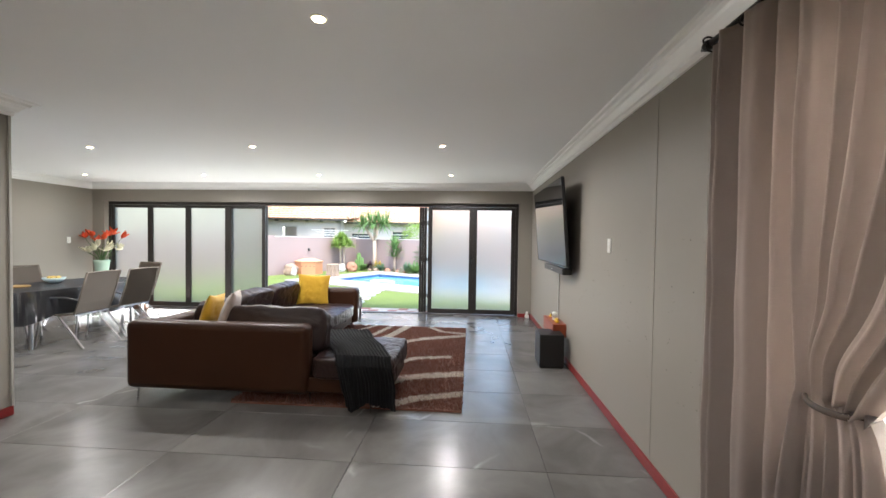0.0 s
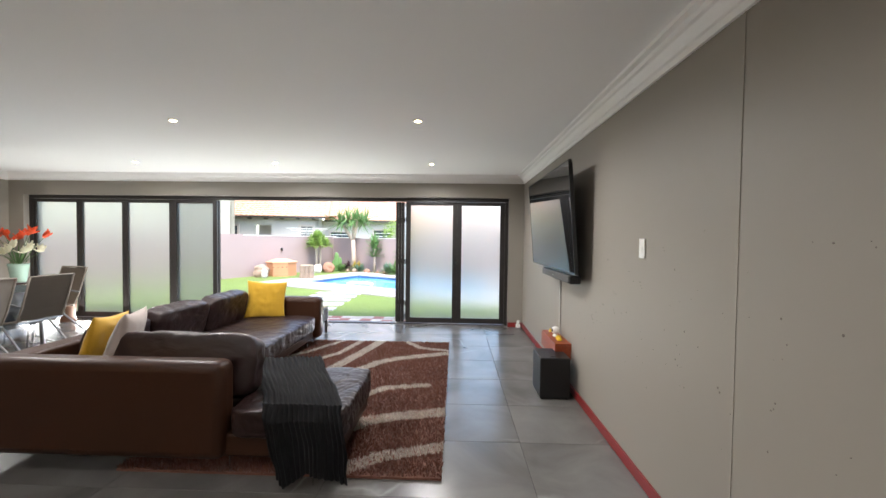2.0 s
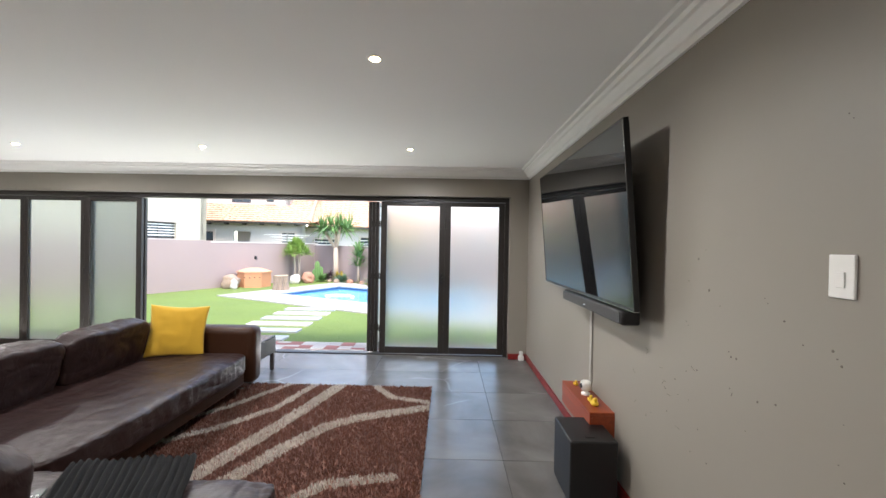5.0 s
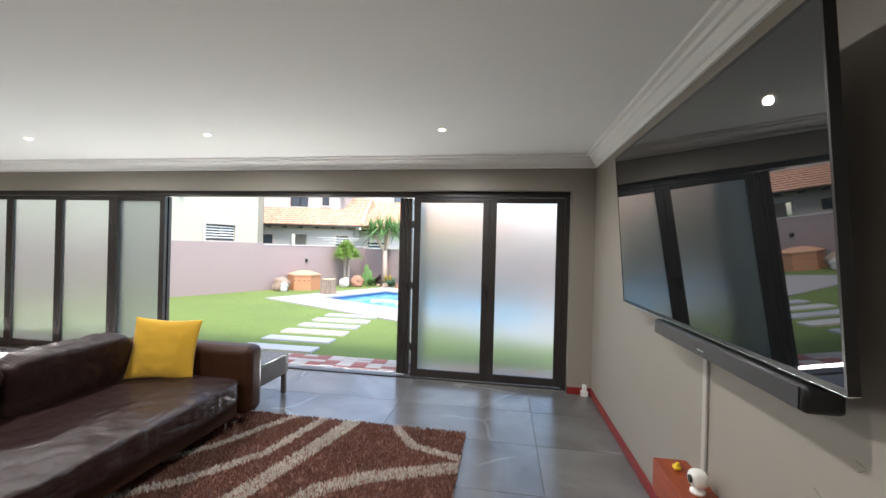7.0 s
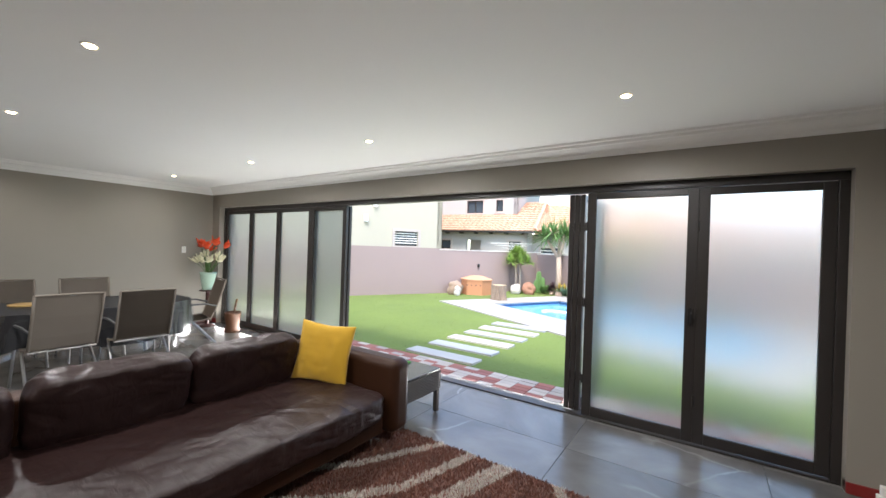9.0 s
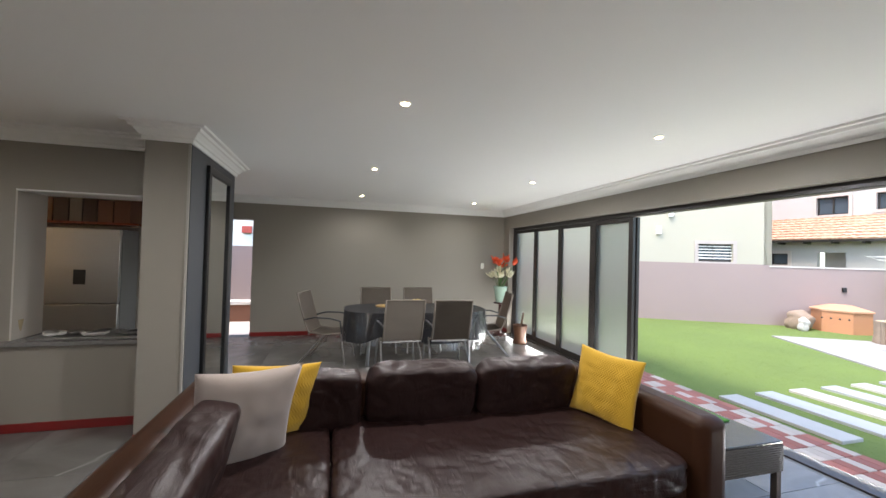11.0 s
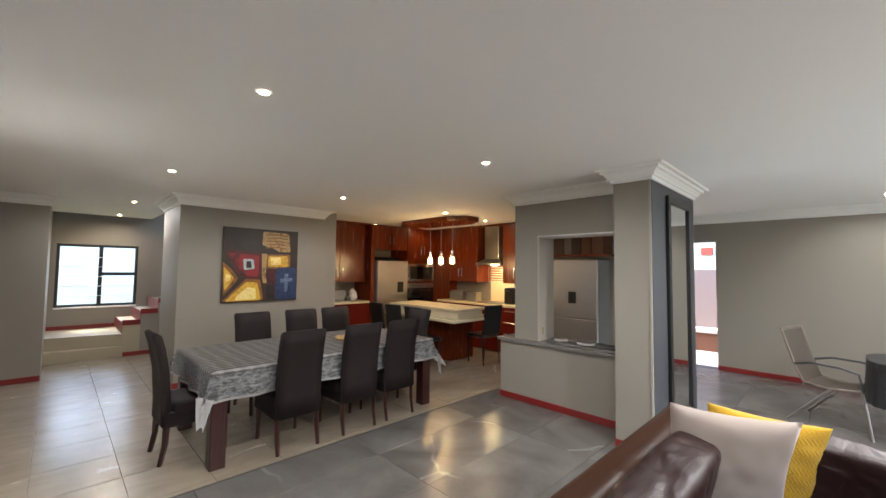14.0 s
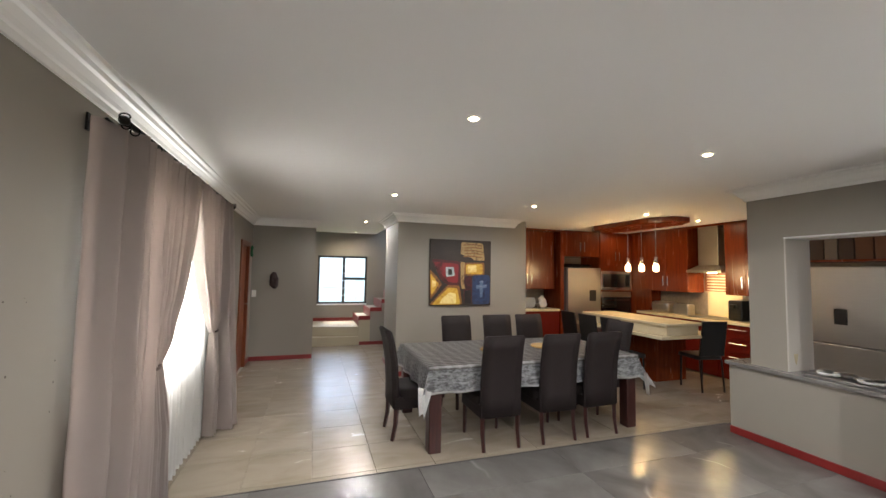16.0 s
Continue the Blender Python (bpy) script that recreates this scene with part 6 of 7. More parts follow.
rnd = random.Random(8)
heads = [(-0.26, 0.03, 0.42, 1), (-0.1, -0.05, 0.45, 1), (0.05, 0.06, 0.46, 1), (0.16, -0.02, 0.48, 1), (0.2, 0.1, 0.42, 1), (-0.17, 0.1, 0.36, 1), (0.1, -0.1, 0.40, 1), (-0.12, -0.1, 0.17, 0), (0.0, -0.13, 0.2, 0), (0.12, -0.08, 0.19, 0), (-0.2, 0.02, 0.16, 0), (0.02, 0.1, 0.24, 0), (0.2, 0.04, 0.2, 0), (-0.05, -0.02, 0.27, 0)]
for hx_, hy_, hz_, kind_ in heads:
    hx_, hy_, hz_ = hx_ * 1.5, hy_ * 1.2, hz_ * 1.08
    part("stem", tube(bmesh.new(), [(hx_ * 0.2, hy_ * 0.2, 0.0), (hx_ * 0.55, hy_ * 0.55, hz_ * 0.6), (hx_, hy_, hz_)], 0.004, 5), STEM, fl)
    bm = bmesh.new()
    for k in range(11):
        d = Vector((rnd.uniform(-1, 1) + hx_ * 2, rnd.uniform(-1, 1) + hy_ * 2, rnd.uniform(0.1, 1.2)))
        petal(bm, (hx_, hy_, hz_), d, rnd.uniform(0.1, 0.16), 0.037)
    part("bloom", bm, ORANGE if kind_ else CREAMF, fl, "orange lily bloom" if kind_ else "cream lily bloom", smooth=True)
for k in range(10):
    a = rnd.uniform(0, 6.28)
    bm = bmesh.new()
    petal(bm, (0.03 * math.cos(a), 0.03 * math.sin(a), 0.02), Vector((math.cos(a) * 0.9, math.sin(a) * 0.9, 1.0)), rnd.uniform(0.22, 0.36), 0.014)
    part("leaf", bm, STEM, fl)
mort = thing("mortar", "brown wooden mortar with its pestle on the floor", "mortar", at=(-7.2, 7.48, 0))
part("bowl", lathe(bmesh.new(), [(0.11, 0), (0.12, 0.02), (0.10, 0.1), (0.125, 0.3), (0.13, 0.33), (0.11, 0.33), (0.09, 0.25)], sides=20), wood("mortar_wood", (0.16, 0.07, 0.035), (0.08, 0.035, 0.018), 0.5), mort, smooth=True)
part("pestle", tube(bmesh.new(), [(0.0, 0.0, 0.2), (0.06, 0.03, 0.55)], [0.02, 0.016], 8), wood("pestle_wood", (0.2, 0.1, 0.05), (0.1, 0.05, 0.03), 0.5), mort)

# ---- outdoors: ground ----
GROUND = -0.1
U, V = Vector((0.893, -0.45, 0)), Vector((0.45, 0.893, 0))
LAWN = plain("lawn_green", (0.118, 0.165, 0.03), 0.95, var=0.3, big=0.6, fine=90, bump=0.5, dist=0.01)
PAVE = plain("pale_pool_paving", (0.31, 0.29, 0.26), 0.8, var=0.12, big=2, fine=60)
BWALL = plain("mauve_plaster", (0.275, 0.205, 0.185), 0.8, var=0.06, big=0.8)
PO = Vector((-6.0, 14.65, GROUND - 0.02))
bm = bmesh.new()
hole = [PO, PO + U * 6.5, PO + U * 6.5 + V * 2.75, PO + V * 2.75]
rim = [bm.verts.new(p) for p in hole]
out = [bm.verts.new((*p, GROUND - 0.02)) for p in ((-400, 7.98), (400, 7.98), (400, 800), (-400, 800))]
for i in range(4):
    bm.faces.new((out[i], out[(i + 1) % 4], rim[(i + 1) % 4], rim[i]))
for x0, x1, y0, y1 in ((-400, LX - 0.25, -400, 7.98), (RX + 0.25, 400, -400, 7.98), (LX - 0.25, RX + 0.25, -400, -5.95)):
    bm.faces.new([bm.verts.new((*p, GROUND - 0.02)) for p in ((x0, y0), (x1, y0), (x1, y1), (x0, y1))])
structure("ground", bm, LAWN, "green mown lawn", "lawn")
verts, faces = [], []
rnd = random.Random(21)
for i in range(42000):
    x, y = rnd.uniform(-10.2, 0.6), 8.58 + 6.5 * rnd.random() ** 1.4
    if -4.56 < x < -3.34 and y < 12.2 and (y - 8.8) % 0.58 < 0.33:
        continue
    if (Vector((x, y, 0)) - Vector((-6.0, 14.65, 0))).dot(V) > -1.3 and (Vector((x, y, 0)) - Vector((-6.0, 14.65, 0))).dot(U) > -1.0:
        continue
    a, h, w = rnd.uniform(0, 6.28), rnd.uniform(0.003, 0.007), rnd.uniform(0.004, 0.008)
    n = len(verts)
    verts += [(x - w * math.cos(a), y - w * math.sin(a), GROUND - 0.02), (x + w * math.cos(a), y + w * math.sin(a), GROUND - 0.02), (x + rnd.uniform(-0.04, 0.04), y + rnd.uniform(-0.04, 0.04), GROUND - 0.02 + h)]
    faces.append((n, n + 1, n + 2))
me = bpy.data.meshes.new("grass")
me.from_pydata(verts, [], faces)
me.materials.append(LAWN)
tagged(new("grass", me), "short green lawn grass", "grass", kind="stuff")

# stepping slabs
SLAB_W = plain("white_concrete_slab", (0.42, 0.405, 0.375), 0.8, var=0.1, big=5)
SLAB_G = plain("grey_concrete_slab", (0.33, 0.34, 0.34), 0.8, var=0.1, big=5)
for k in range(6):
    y = 8.82 + 0.583 * k
    solid("stepping_slab", boxes((-4.56, -3.36, y, y + 0.29, GROUND - 0.05, GROUND + 0.012), bevel=0.006), SLAB_W if k % 2 == 0 else SLAB_G, "white concrete stepping slab in the lawn" if k % 2 == 0 else "grey concrete stepping slab in the lawn", "paving slab", group="stepping slabs")


def uv_block(bm, u0, u1, v0, v1, z0, z1, o=(-6.0, 14.65, 0)):
    o = Vector(o)
    return quad_box(bm, o + U * u0 + V * v0 + Vector((0, 0, z0)), U * (u1 - u0), V * (v1 - v0), Vector((0, 0, z1 - z0)))


bm = bmesh.new()
for s in ((-1.0, 7.6, -1.3, 0), (-1.0, 0, 0, 2.75), (-1.0, 7.6, 2.75, 3.9), (6.5, 7.6, 0, 2.75)):
    uv_block(bm, *s, GROUND - 0.03, GROUND + 0.008)
structure("pool_deck", bm, PAVE, "pale stone paving round the pool", "paving")
pool = thing("swimming_pool", "small bright blue swimming pool with dark tile line", "pool", kind="structure")
POOLT = plain("blue_pool_plaster", (0.14, 0.42, 0.64), 0.5, var=0.12, big=2)
bm = bmesh.new()
uv_block(bm, 0, 6.5, 0, 2.75, -1.2, -1.15)
for s in ((-0.05, 0, 0, 2.75), (6.5, 6.55, 0, 2.75), (0, 6.5, -0.05, 0), (0, 6.5, 2.75, 2.8)):
    uv_block(bm, *s, -1.15, GROUND - 0.031)
part("basin", bm, POOLT, pool)
bm = bmesh.new()
for s in ((0.001, 0.012, 0, 2.75), (0, 6.5, 2.738, 2.749), (0, 6.5, 0.001, 0.012)):
    uv_block(bm, *s, -0.26, GROUND - 0.035)
part("tile_band", bm, plain("navy_pool_tile", (0.02, 0.06, 0.16), 0.3), pool)
g = Nodes("pool_water")
g.bump(g.noise(4.0, 3), 0.25, 0.03)
g.b.inputs["Transmission Weight"].default_value = 0.7
g.b.inputs["IOR"].default_value = 1.33
WATER = g.done((0.3, 0.66, 0.85), 0.04)
bm = bmesh.new()
uv_block(bm, 0.012, 6.5, 0.012, 2.738, -0.24, -0.2)
wt = part("water", bm, WATER, pool, "clear blue rippled water")
wt.visible_shadow = False
hose = [Vector((-6.0, 14.65, 0)) + U * (1.6 + 0.5 * math.cos(a)) + V * (1.0 + 0.4 * math.sin(a)) + Vector((0, 0, -0.185)) for a in [0.3 * k for k in range(12)]]
solid("pool_hose", tube(bmesh.new(), hose, 0.025, 8), PLASTIC, "white pool cleaner hose floating", "hose", smooth=True)

# boundary walls
W0 = Vector((-8.6, 16.1, 0))
bm = bmesh.new()
quad_box(bm, W0 - V * 6.0 + Vector((0, 0, -0.3)), V * 5.6, -U * 0.22, Vector((0, 0, 1.82)))
quad_box(bm, W0 - V * 0.4 + Vector((0, 0, -0.3)), V * 4.9, -U * 0.22, Vector((0, 0, 1.76)))
quad_box(bm, W0 - V * 16.0 + Vector((0, 0, -0.3)), V * 9.98, -U * 0.22, Vector((0, 0, 1.86)))
CORNER = W0 + V * 4.3
quad_box(bm, CORNER + Vector((0, 0, -0.3)), U * 24, V * 0.22, Vector((0, 0, 1.70)))
structure("boundary_wall", bm, BWALL, "mauve plastered garden wall", "garden wall")
CAPM = plain("pale_wall_capping", (0.6, 0.55, 0.5), 0.8)
bm = bmesh.new()
quad_box(bm, CORNER + Vector((-0.0, -0.0, 1.401)) - V * 0.02, U * 24, V * 0.26, Vector((0, 0, 0.03)))
quad_box(bm, W0 - V * 0.4 + Vector((0, 0, 1.461)) + U * 0.02, V * 4.9, -U * 0.26, Vector((0, 0, 0.03)))
structure("wall_capping", bm, CAPM, "pale wall capping", "capping")
for q, z in ((1.3, 0.85),):
    o = W0 + V * q + U * 0.002
    lampw = thing("garden_wall_lamp", "small black wall lamp on the garden wall", "wall lamp", "garden wall lamps", at=(o.x, o.y, z))
    part("body", boxes((0, 0.06, -0.05, 0.05, 0, 0.12), bevel=0.01), BLACK, lampw)

# garden things
TERRA = plain("orange_timber_cladding", (0.42, 0.19, 0.09), 0.7, var=0.15)
tub = thing("hot_tub", "orange brown hexagonal tub with a pitched lid", "hot tub", at=pose(-7.72, 16.65, GROUND - 0.02, 0, 0, 20))
hexa = lambda r, z, bm: [bm.verts.new((r * math.cos(k * math.pi / 3), 0.8 * r * math.sin(k * math.pi / 3), z)) for k in range(6)]
bm = bmesh.new()
a, b = hexa(0.56, 0, bm), hexa(0.56, 0.52, bm)
bm.faces.new(b)
for k in range(6):
    bm.faces.new((a[k], a[(k + 1) % 6], b[(k + 1) % 6], b[k]))
part("cladding", bm, TERRA, tub)
bm = bmesh.new()
a, b, c = hexa(0.6, 0.521, bm), hexa(0.6, 0.56, bm), hexa(0.22, 0.68, bm)
bm.faces.new(c)
bm.faces.new(a[::-1])
for p, q in ((a, b), (b, c)):
    for k in range(6):
        bm.faces.new((p[k], p[(k + 1) % 6], q[(k + 1) % 6], q[k]))
part("lid", bm, plain("pale_orange_lid", (0.48, 0.25, 0.14), 0.7), tub, "paler pitched lid")
for k in range(4):
    part("knob", lathe(bmesh.new(), [(0.022, 0), (0.022, 0.02)], sides=8), BLACK, tub).matrix_local = pose(-0.05 + 0.16 * k - 0.2, -0.49, 0.36, 90, 0, 0)


def rock(x, y, sx, sy, sz, mat_, label, seed):
    return solid("boulder", soft_block(bmesh.new(), (0, 0, sz * 0.42), (sx, sy, sz), seg=(9, 0, 0), power=2.6, wrinkle=0.12 * sz, freq=2.2 / max(sz, 0.2), seed=seed), mat_, label, "rock", group="garden rocks", at=pose(x, y, GROUND - 0.03))


ROCK = plain("brown_rock", (0.28, 0.2, 0.14), 0.85, var=0.35, big=4, fine=25, bump=0.7, dist=0.02)
ROCKW = plain("pale_rock", (0.5, 0.46, 0.4), 0.85, var=0.25, big=4, fine=25, bump=0.6, dist=0.02)
ROCKR = plain("red_rock", (0.32, 0.16, 0.1), 0.85, var=0.3, big=4, fine=25, bump=0.6, dist=0.02)
rock(-8.2, 15.95, 0.55, 0.5, 0.52, ROCK, "large brown boulder by the garden wall", 1)
rock(-7.98, 15.75, 0.2, 0.3, 0.4, ROCKW, "pale upright stone beside the boulder", 2)
rock(-6.75, 18.0, 0.4, 0.35, 0.42, ROCKW, "pale rock at the foot of the small tree", 3)
rock(-6.35, 18.3, 0.5, 0.4, 0.48, ROCKR, "reddish rock in the planting bed", 4)
rnd = random.Random(31)
for k in range(16):
    p = CORNER + U * (0.9 + 0.55 * k) - V * rnd.uniform(0.5, 0.95)
    s = rnd.uniform(0.15, 0.3)
    rock(p.x, p.y, s, s, s * 0.8, rnd.choice((ROCK, ROCKW, ROCKR)), "small rock edging the planting bed", 10 + k)
BARK = plain("grey_brown_bark", (0.24, 0.18, 0.13), 0.9, var=0.3, big=6, fine=30, bump=0.8, dist=0.02)
stump = thing("tree_stump", "cut tree stump beside the pool", "tree stump", at=(-6.3, 15.65, GROUND))
bm = bmesh.new()
rings = [[bm.verts.new(((0.24 + 0.018 * math.sin(k * 3.1) + 0.012 * math.sin(k * 7.7)) * f_ * math.cos(2 * math.pi * k / 40), (0.24 + 0.018 * math.sin(k * 3.1) + 0.012 * math.sin(k * 7.7)) * f_ * math.sin(2 * math.pi * k / 40), z)) for k in range(40)] for z, f_ in ((0, 1.08), (0.2, 0.97), (0.48, 1.0))]
for r, s in zip(rings, rings[1:]):
    for k in range(40):
        bm.faces.new((r[k], r[(k + 1) % 40], s[(k + 1) % 40], s[k]))
part("bark", bm, BARK, stump)
part("cut_face", lathe(bmesh.new(), [(0.225, 0.475), (0.225, 0.486)], sides=24), plain("cut_wood", (0.45, 0.33, 0.2), 0.8, big=12), stump, "pale cut wood")

LEAF = plain("green_sword_leaf", (0.115, 0.215, 0.06), 0.5, var=0.3)
LEAFL = plain("yellow_green_leaf", (0.2, 0.3, 0.06), 0.55, var=0.3)
TRUNK = plain("pale_trunk", (0.38, 0.29, 0.22), 0.9, var=0.2, bump=0.5)


def rosette(bm, c, n, length, width, low, high, rnd, droop=0.35):
    """Sword leaves round a head."""
    for k in range(n):
        a, e = rnd.uniform(0, 6.28), radians(rnd.uniform(low, high))
        d = Vector((math.cos(a) * math.cos(e), math.sin(a) * math.cos(e), math.sin(e)))
        s = Vector((-math.sin(a), math.cos(a), 0)) * width
        L = length * rnd.uniform(0.75, 1.1)
        pts_ = [Vector(c) + d * L * q + Vector((0, 0, -droop * L * q * q * math.cos(e))) for q in (0.02, 0.35, 0.7, 1.0)]
        ws = (0.7, 1.0, 0.65, 0.04)
        vs = [(bm.verts.new(p - s * w), bm.verts.new(p + Vector((0, 0, -0.25 * width)) * 1.0), bm.verts.new(p + s * w)) for p, w in zip(pts_, ws)]
        for p, q in zip(vs, vs[1:]):
            bm.faces.new((p[0], p[1], q[1], q[0]))
            bm.faces.new((p[1], p[2], q[2], q[1]))
    return bm


def plant(name, label, cat, x, y, trunks, heads_, leaf, n, length, width, low, high, droop, seed, group=""):
    rnd_ = random.Random(seed)
    ob = thing(name, label, cat, group, at=(x, y, GROUND - 0.02))
    for path, r0, r1 in trunks:
        part("trunk", tube(bmesh.new(), path, [r0 + (r1 - r0) * k / (len(path) - 1) for k in range(len(path))], 10), TRUNK, ob, smooth=True)
    bm_ = bmesh.new()
    for h in heads_:
        rosette(bm_, h, n, length, width, low, high, rnd_, droop)
    tagged(part("crown", bm_, leaf, ob, "crown of green sword leaves"), kind="stuff")
    return ob


plant("aloe_tree", "tall branching tree aloe with spiky leaf heads", "tree", -5.45, 19.0, [([(0, 0, 0), (0.03, 0, 0.7), (0.0, 0, 1.45)], 0.13, 0.09), ([(0, 0, 1.4), (-0.25, 0.05, 1.75), (-0.45, 0.0, 2.1)], 0.075, 0.06), ([(0, 0, 1.4), (0.12, 0, 1.9), (0.18, 0, 2.35)], 0.075, 0.06), ([(0.0, 0, 1.5), (-0.05, 0.2, 2.0), (-0.08, 0.25, 2.25)], 0.06, 0.05)], [(-0.46, 0, 2.1), (0.18, 0, 2.36), (-0.08, 0.25, 2.25), (0.42, -0.05, 2.15), (-0.2, -0.1, 2.38), (-0.66, 0.1, 2.2), (0.55, 0.15, 2.3)], LEAF, 48, 0.78, 0.027, -18, 85, 0.4, 1)
plant("dragon_tree", "small umbrella-shaped dragon tree with two stems", "tree", -6.85, 18.35, [([(-0.06, 0, 0), (-0.05, 0, 0.6), (-0.08, 0, 1.25)], 0.05, 0.045), ([(0.1, 0, 0), (0.12, 0, 0.6), (0.1, 0, 1.25)], 0.055, 0.045)], [(-0.02 + (0.42 - 0.17 * (k % 3)) * math.cos(k * 0.9), (0.42 - 0.17 * (k % 3)) * math.sin(k * 0.9), 1.2 + 0.17 * (k % 3)) for k in range(18)], LEAFL, 80, 0.36, 0.018, -10, 88, 0.3, 2)
plant("yucca", "upright green yucca by the garden wall", "shrub", -4.35, 18.45, [([(0, 0, 0), (0, 0, 0.5), (0.02, 0, 1.2)], 0.06, 0.05)], [(0, 0, 0.7), (0.02, 0, 1.0), (0.02, 0, 1.25)], LEAF, 50, 0.62, 0.028, 5, 85, 0.15, 3)
plant("yucca", "upright green yucca by the garden wall", "shrub", -2.95, 17.9, [([(0, 0, 0), (0, 0, 0.7)], 0.05, 0.05)], [(0, 0, 0.7), (0, 0, 0.9)], LEAF, 50, 0.55, 0.028, -5, 85, 0.3, 5)
for k, (x, y, s) in enumerate(((-3.6, 17.7, 0.5), (-3.2, 17.45, 0.55), (-2.4, 17.3, 0.5), (-5.9, 18.9, 0.32), (-5.05, 18.5, 0.36), (-1.2, 16.8, 0.5), (-0.2, 16.2, 0.5))):
    plant("agave", "low spiky green agave in the planting bed", "shrub", x, y, [], [(0, 0, 0.05), (0.1, 0.05, 0.1), (-0.1, 0, 0.08)], LEAF if k % 2 else plain("blue_green_leaf", (0.1, 0.17, 0.1), 0.5), 40, s, 0.03, 10, 85, 0.25, 20 + k, "low bed plants")
YEL = plain("golden_leaf", (0.42, 0.3, 0.04), 0.6, var=0.3)
plant("golden_shrub", "small golden yellow shrub under the aloe", "shrub", -5.2, 18.75, [], [(0, 0, 0.1), (0.08, 0, 0.2), (-0.08, 0, 0.2)], YEL, 60, 0.3, 0.02, 10, 88, 0.2, 41)
plant("dark_shrub", "dark purple leafed shrub in the bed", "shrub", -5.75, 18.95, [], [(0, 0, 0.15), (0.1, 0, 0.25)], plain("purple_leaf", (0.05, 0.02, 0.025), 0.6), 60, 0.26, 0.025, 0, 85, 0.3, 42)
cac = thing("cactus", "tall ribbed green cactus by the wall", "cactus", at=(-6.2, 18.95, GROUND))
for k, (dx, h, r) in enumerate(((0, 0.85, 0.1), (0.16, 0.62, 0.08), (-0.13, 0.5, 0.07))):
    bm = bmesh.new()
    rings = [[bm.verts.new((dx + (r if i % 2 else r * 0.72) * f_ * math.cos(2 * math.pi * i / 20), (r if i % 2 else r * 0.72) * f_ * math.sin(2 * math.pi * i / 20), h * z)) for i in range(20)] for z, f_ in ((0, 0.85), (0.3, 1), (0.8, 1), (0.95, 0.7), (1.0, 0.2))]
    for p, q in zip(rings, rings[1:]):
        for i in range(20):
            bm.faces.new((p[i], p[(i + 1) % 20], q[(i + 1) % 20], q[i]))
    bm.faces.new(rings[-1])
    part("column", bm, LEAF, cac)
# a leafy tree behind the wall
bt = thing("garden_tree", "yellow green leafy tree behind the wall", "tree", at=(-3.3, 21.2, GROUND))
part("trunk", tube(bmesh.new(), [(0, 0, 0), (0.1, 0, 1.4), (0.0, 0, 2.0)], [0.1, 0.08, 0.05], 8), TRUNK, bt)
rnd = random.Random(77)
verts, faces = [], []
for k in range(2600):
    a, e, r = rnd.uniform(0, 6.28), rnd.uniform(-0.6, 1.4), rnd.uniform(0.55, 1.0) ** 0.5
    lump = 1 + 0.25 * math.sin(a * 3) * math.cos(e * 4)
    c = Vector((1.2 * r * lump * math.cos(a) * math.cos(e), 0.9 * r * lump * math.sin(a) * math.cos(e), 1.75 + 0.65 * r * lump * math.sin(e)))
    d, s = Vector((rnd.uniform(-1, 1), rnd.uniform(-1, 1), rnd.uniform(-0.5, 1))).normalized() * 0.09, Vector((rnd.uniform(-1, 1), rnd.uniform(-1, 1), rnd.uniform(-1, 1))).normalized() * 0.03
    n = len(verts)
    verts += [tuple(c - s), tuple(c + d * 0.5 - s * 0.2 + s), tuple(c + d), tuple(c + d * 0.5 - s)]
    faces.append((n, n + 1, n + 2, n + 3))
me = bpy.data.meshes.new("crown")
me.from_pydata(verts, [], faces)
me.materials.append(LEAFL)
cr = new("crown", me)
cr.parent = bt
tagged(cr, "crown of small yellow green leaves", kind="stuff")

# ---- neighbouring houses ----
CREAMW = plain("cream_house_plaster", (0.4, 0.365, 0.285), 0.85, var=0.05, big=0.5)
GREYW = plain("pale_grey_house_plaster", (0.38, 0.355, 0.335), 0.85, var=0.05, big=0.5)


def roof_tile_mat():
    g = Nodes("orange_clay_roof_tiles")
    col = g.ramp(g.noise(7, 4), (0.3, (0.4, 0.19, 0.12)), (0.52, (0.52, 0.3, 0.2)), (0.72, (0.6, 0.44, 0.33)))
    return g.done(col, 0.75)


ROOF = roof_tile_mat()
TRIMH = plain("grey_window_surround", (0.42, 0.36, 0.32), 0.8)


def house_wall(bm, o, d, n, length, z0, z1, holes=(), t=0.25):
    """A wall from o along d with outward normal n and holes (a, b, za, zb)."""
    o, d, n = Vector(o), Vector(d), Vector(n)

    def blk(a, b, c, e):
        if b - a > 1e-4 and e - c > 1e-4:
            quad_box(bm, o + d * a + Vector((0, 0, c)), d * (b - a), -n * t, Vector((0, 0, e - c)))
    at = 0.0
    for a, b, c, e in sorted(holes):
        blk(at, a, z0, z1)
        blk(a, b, z0, c)
        blk(a, b, e, z1)
        at = b
    blk(at, length, z0, z1)
    return bm


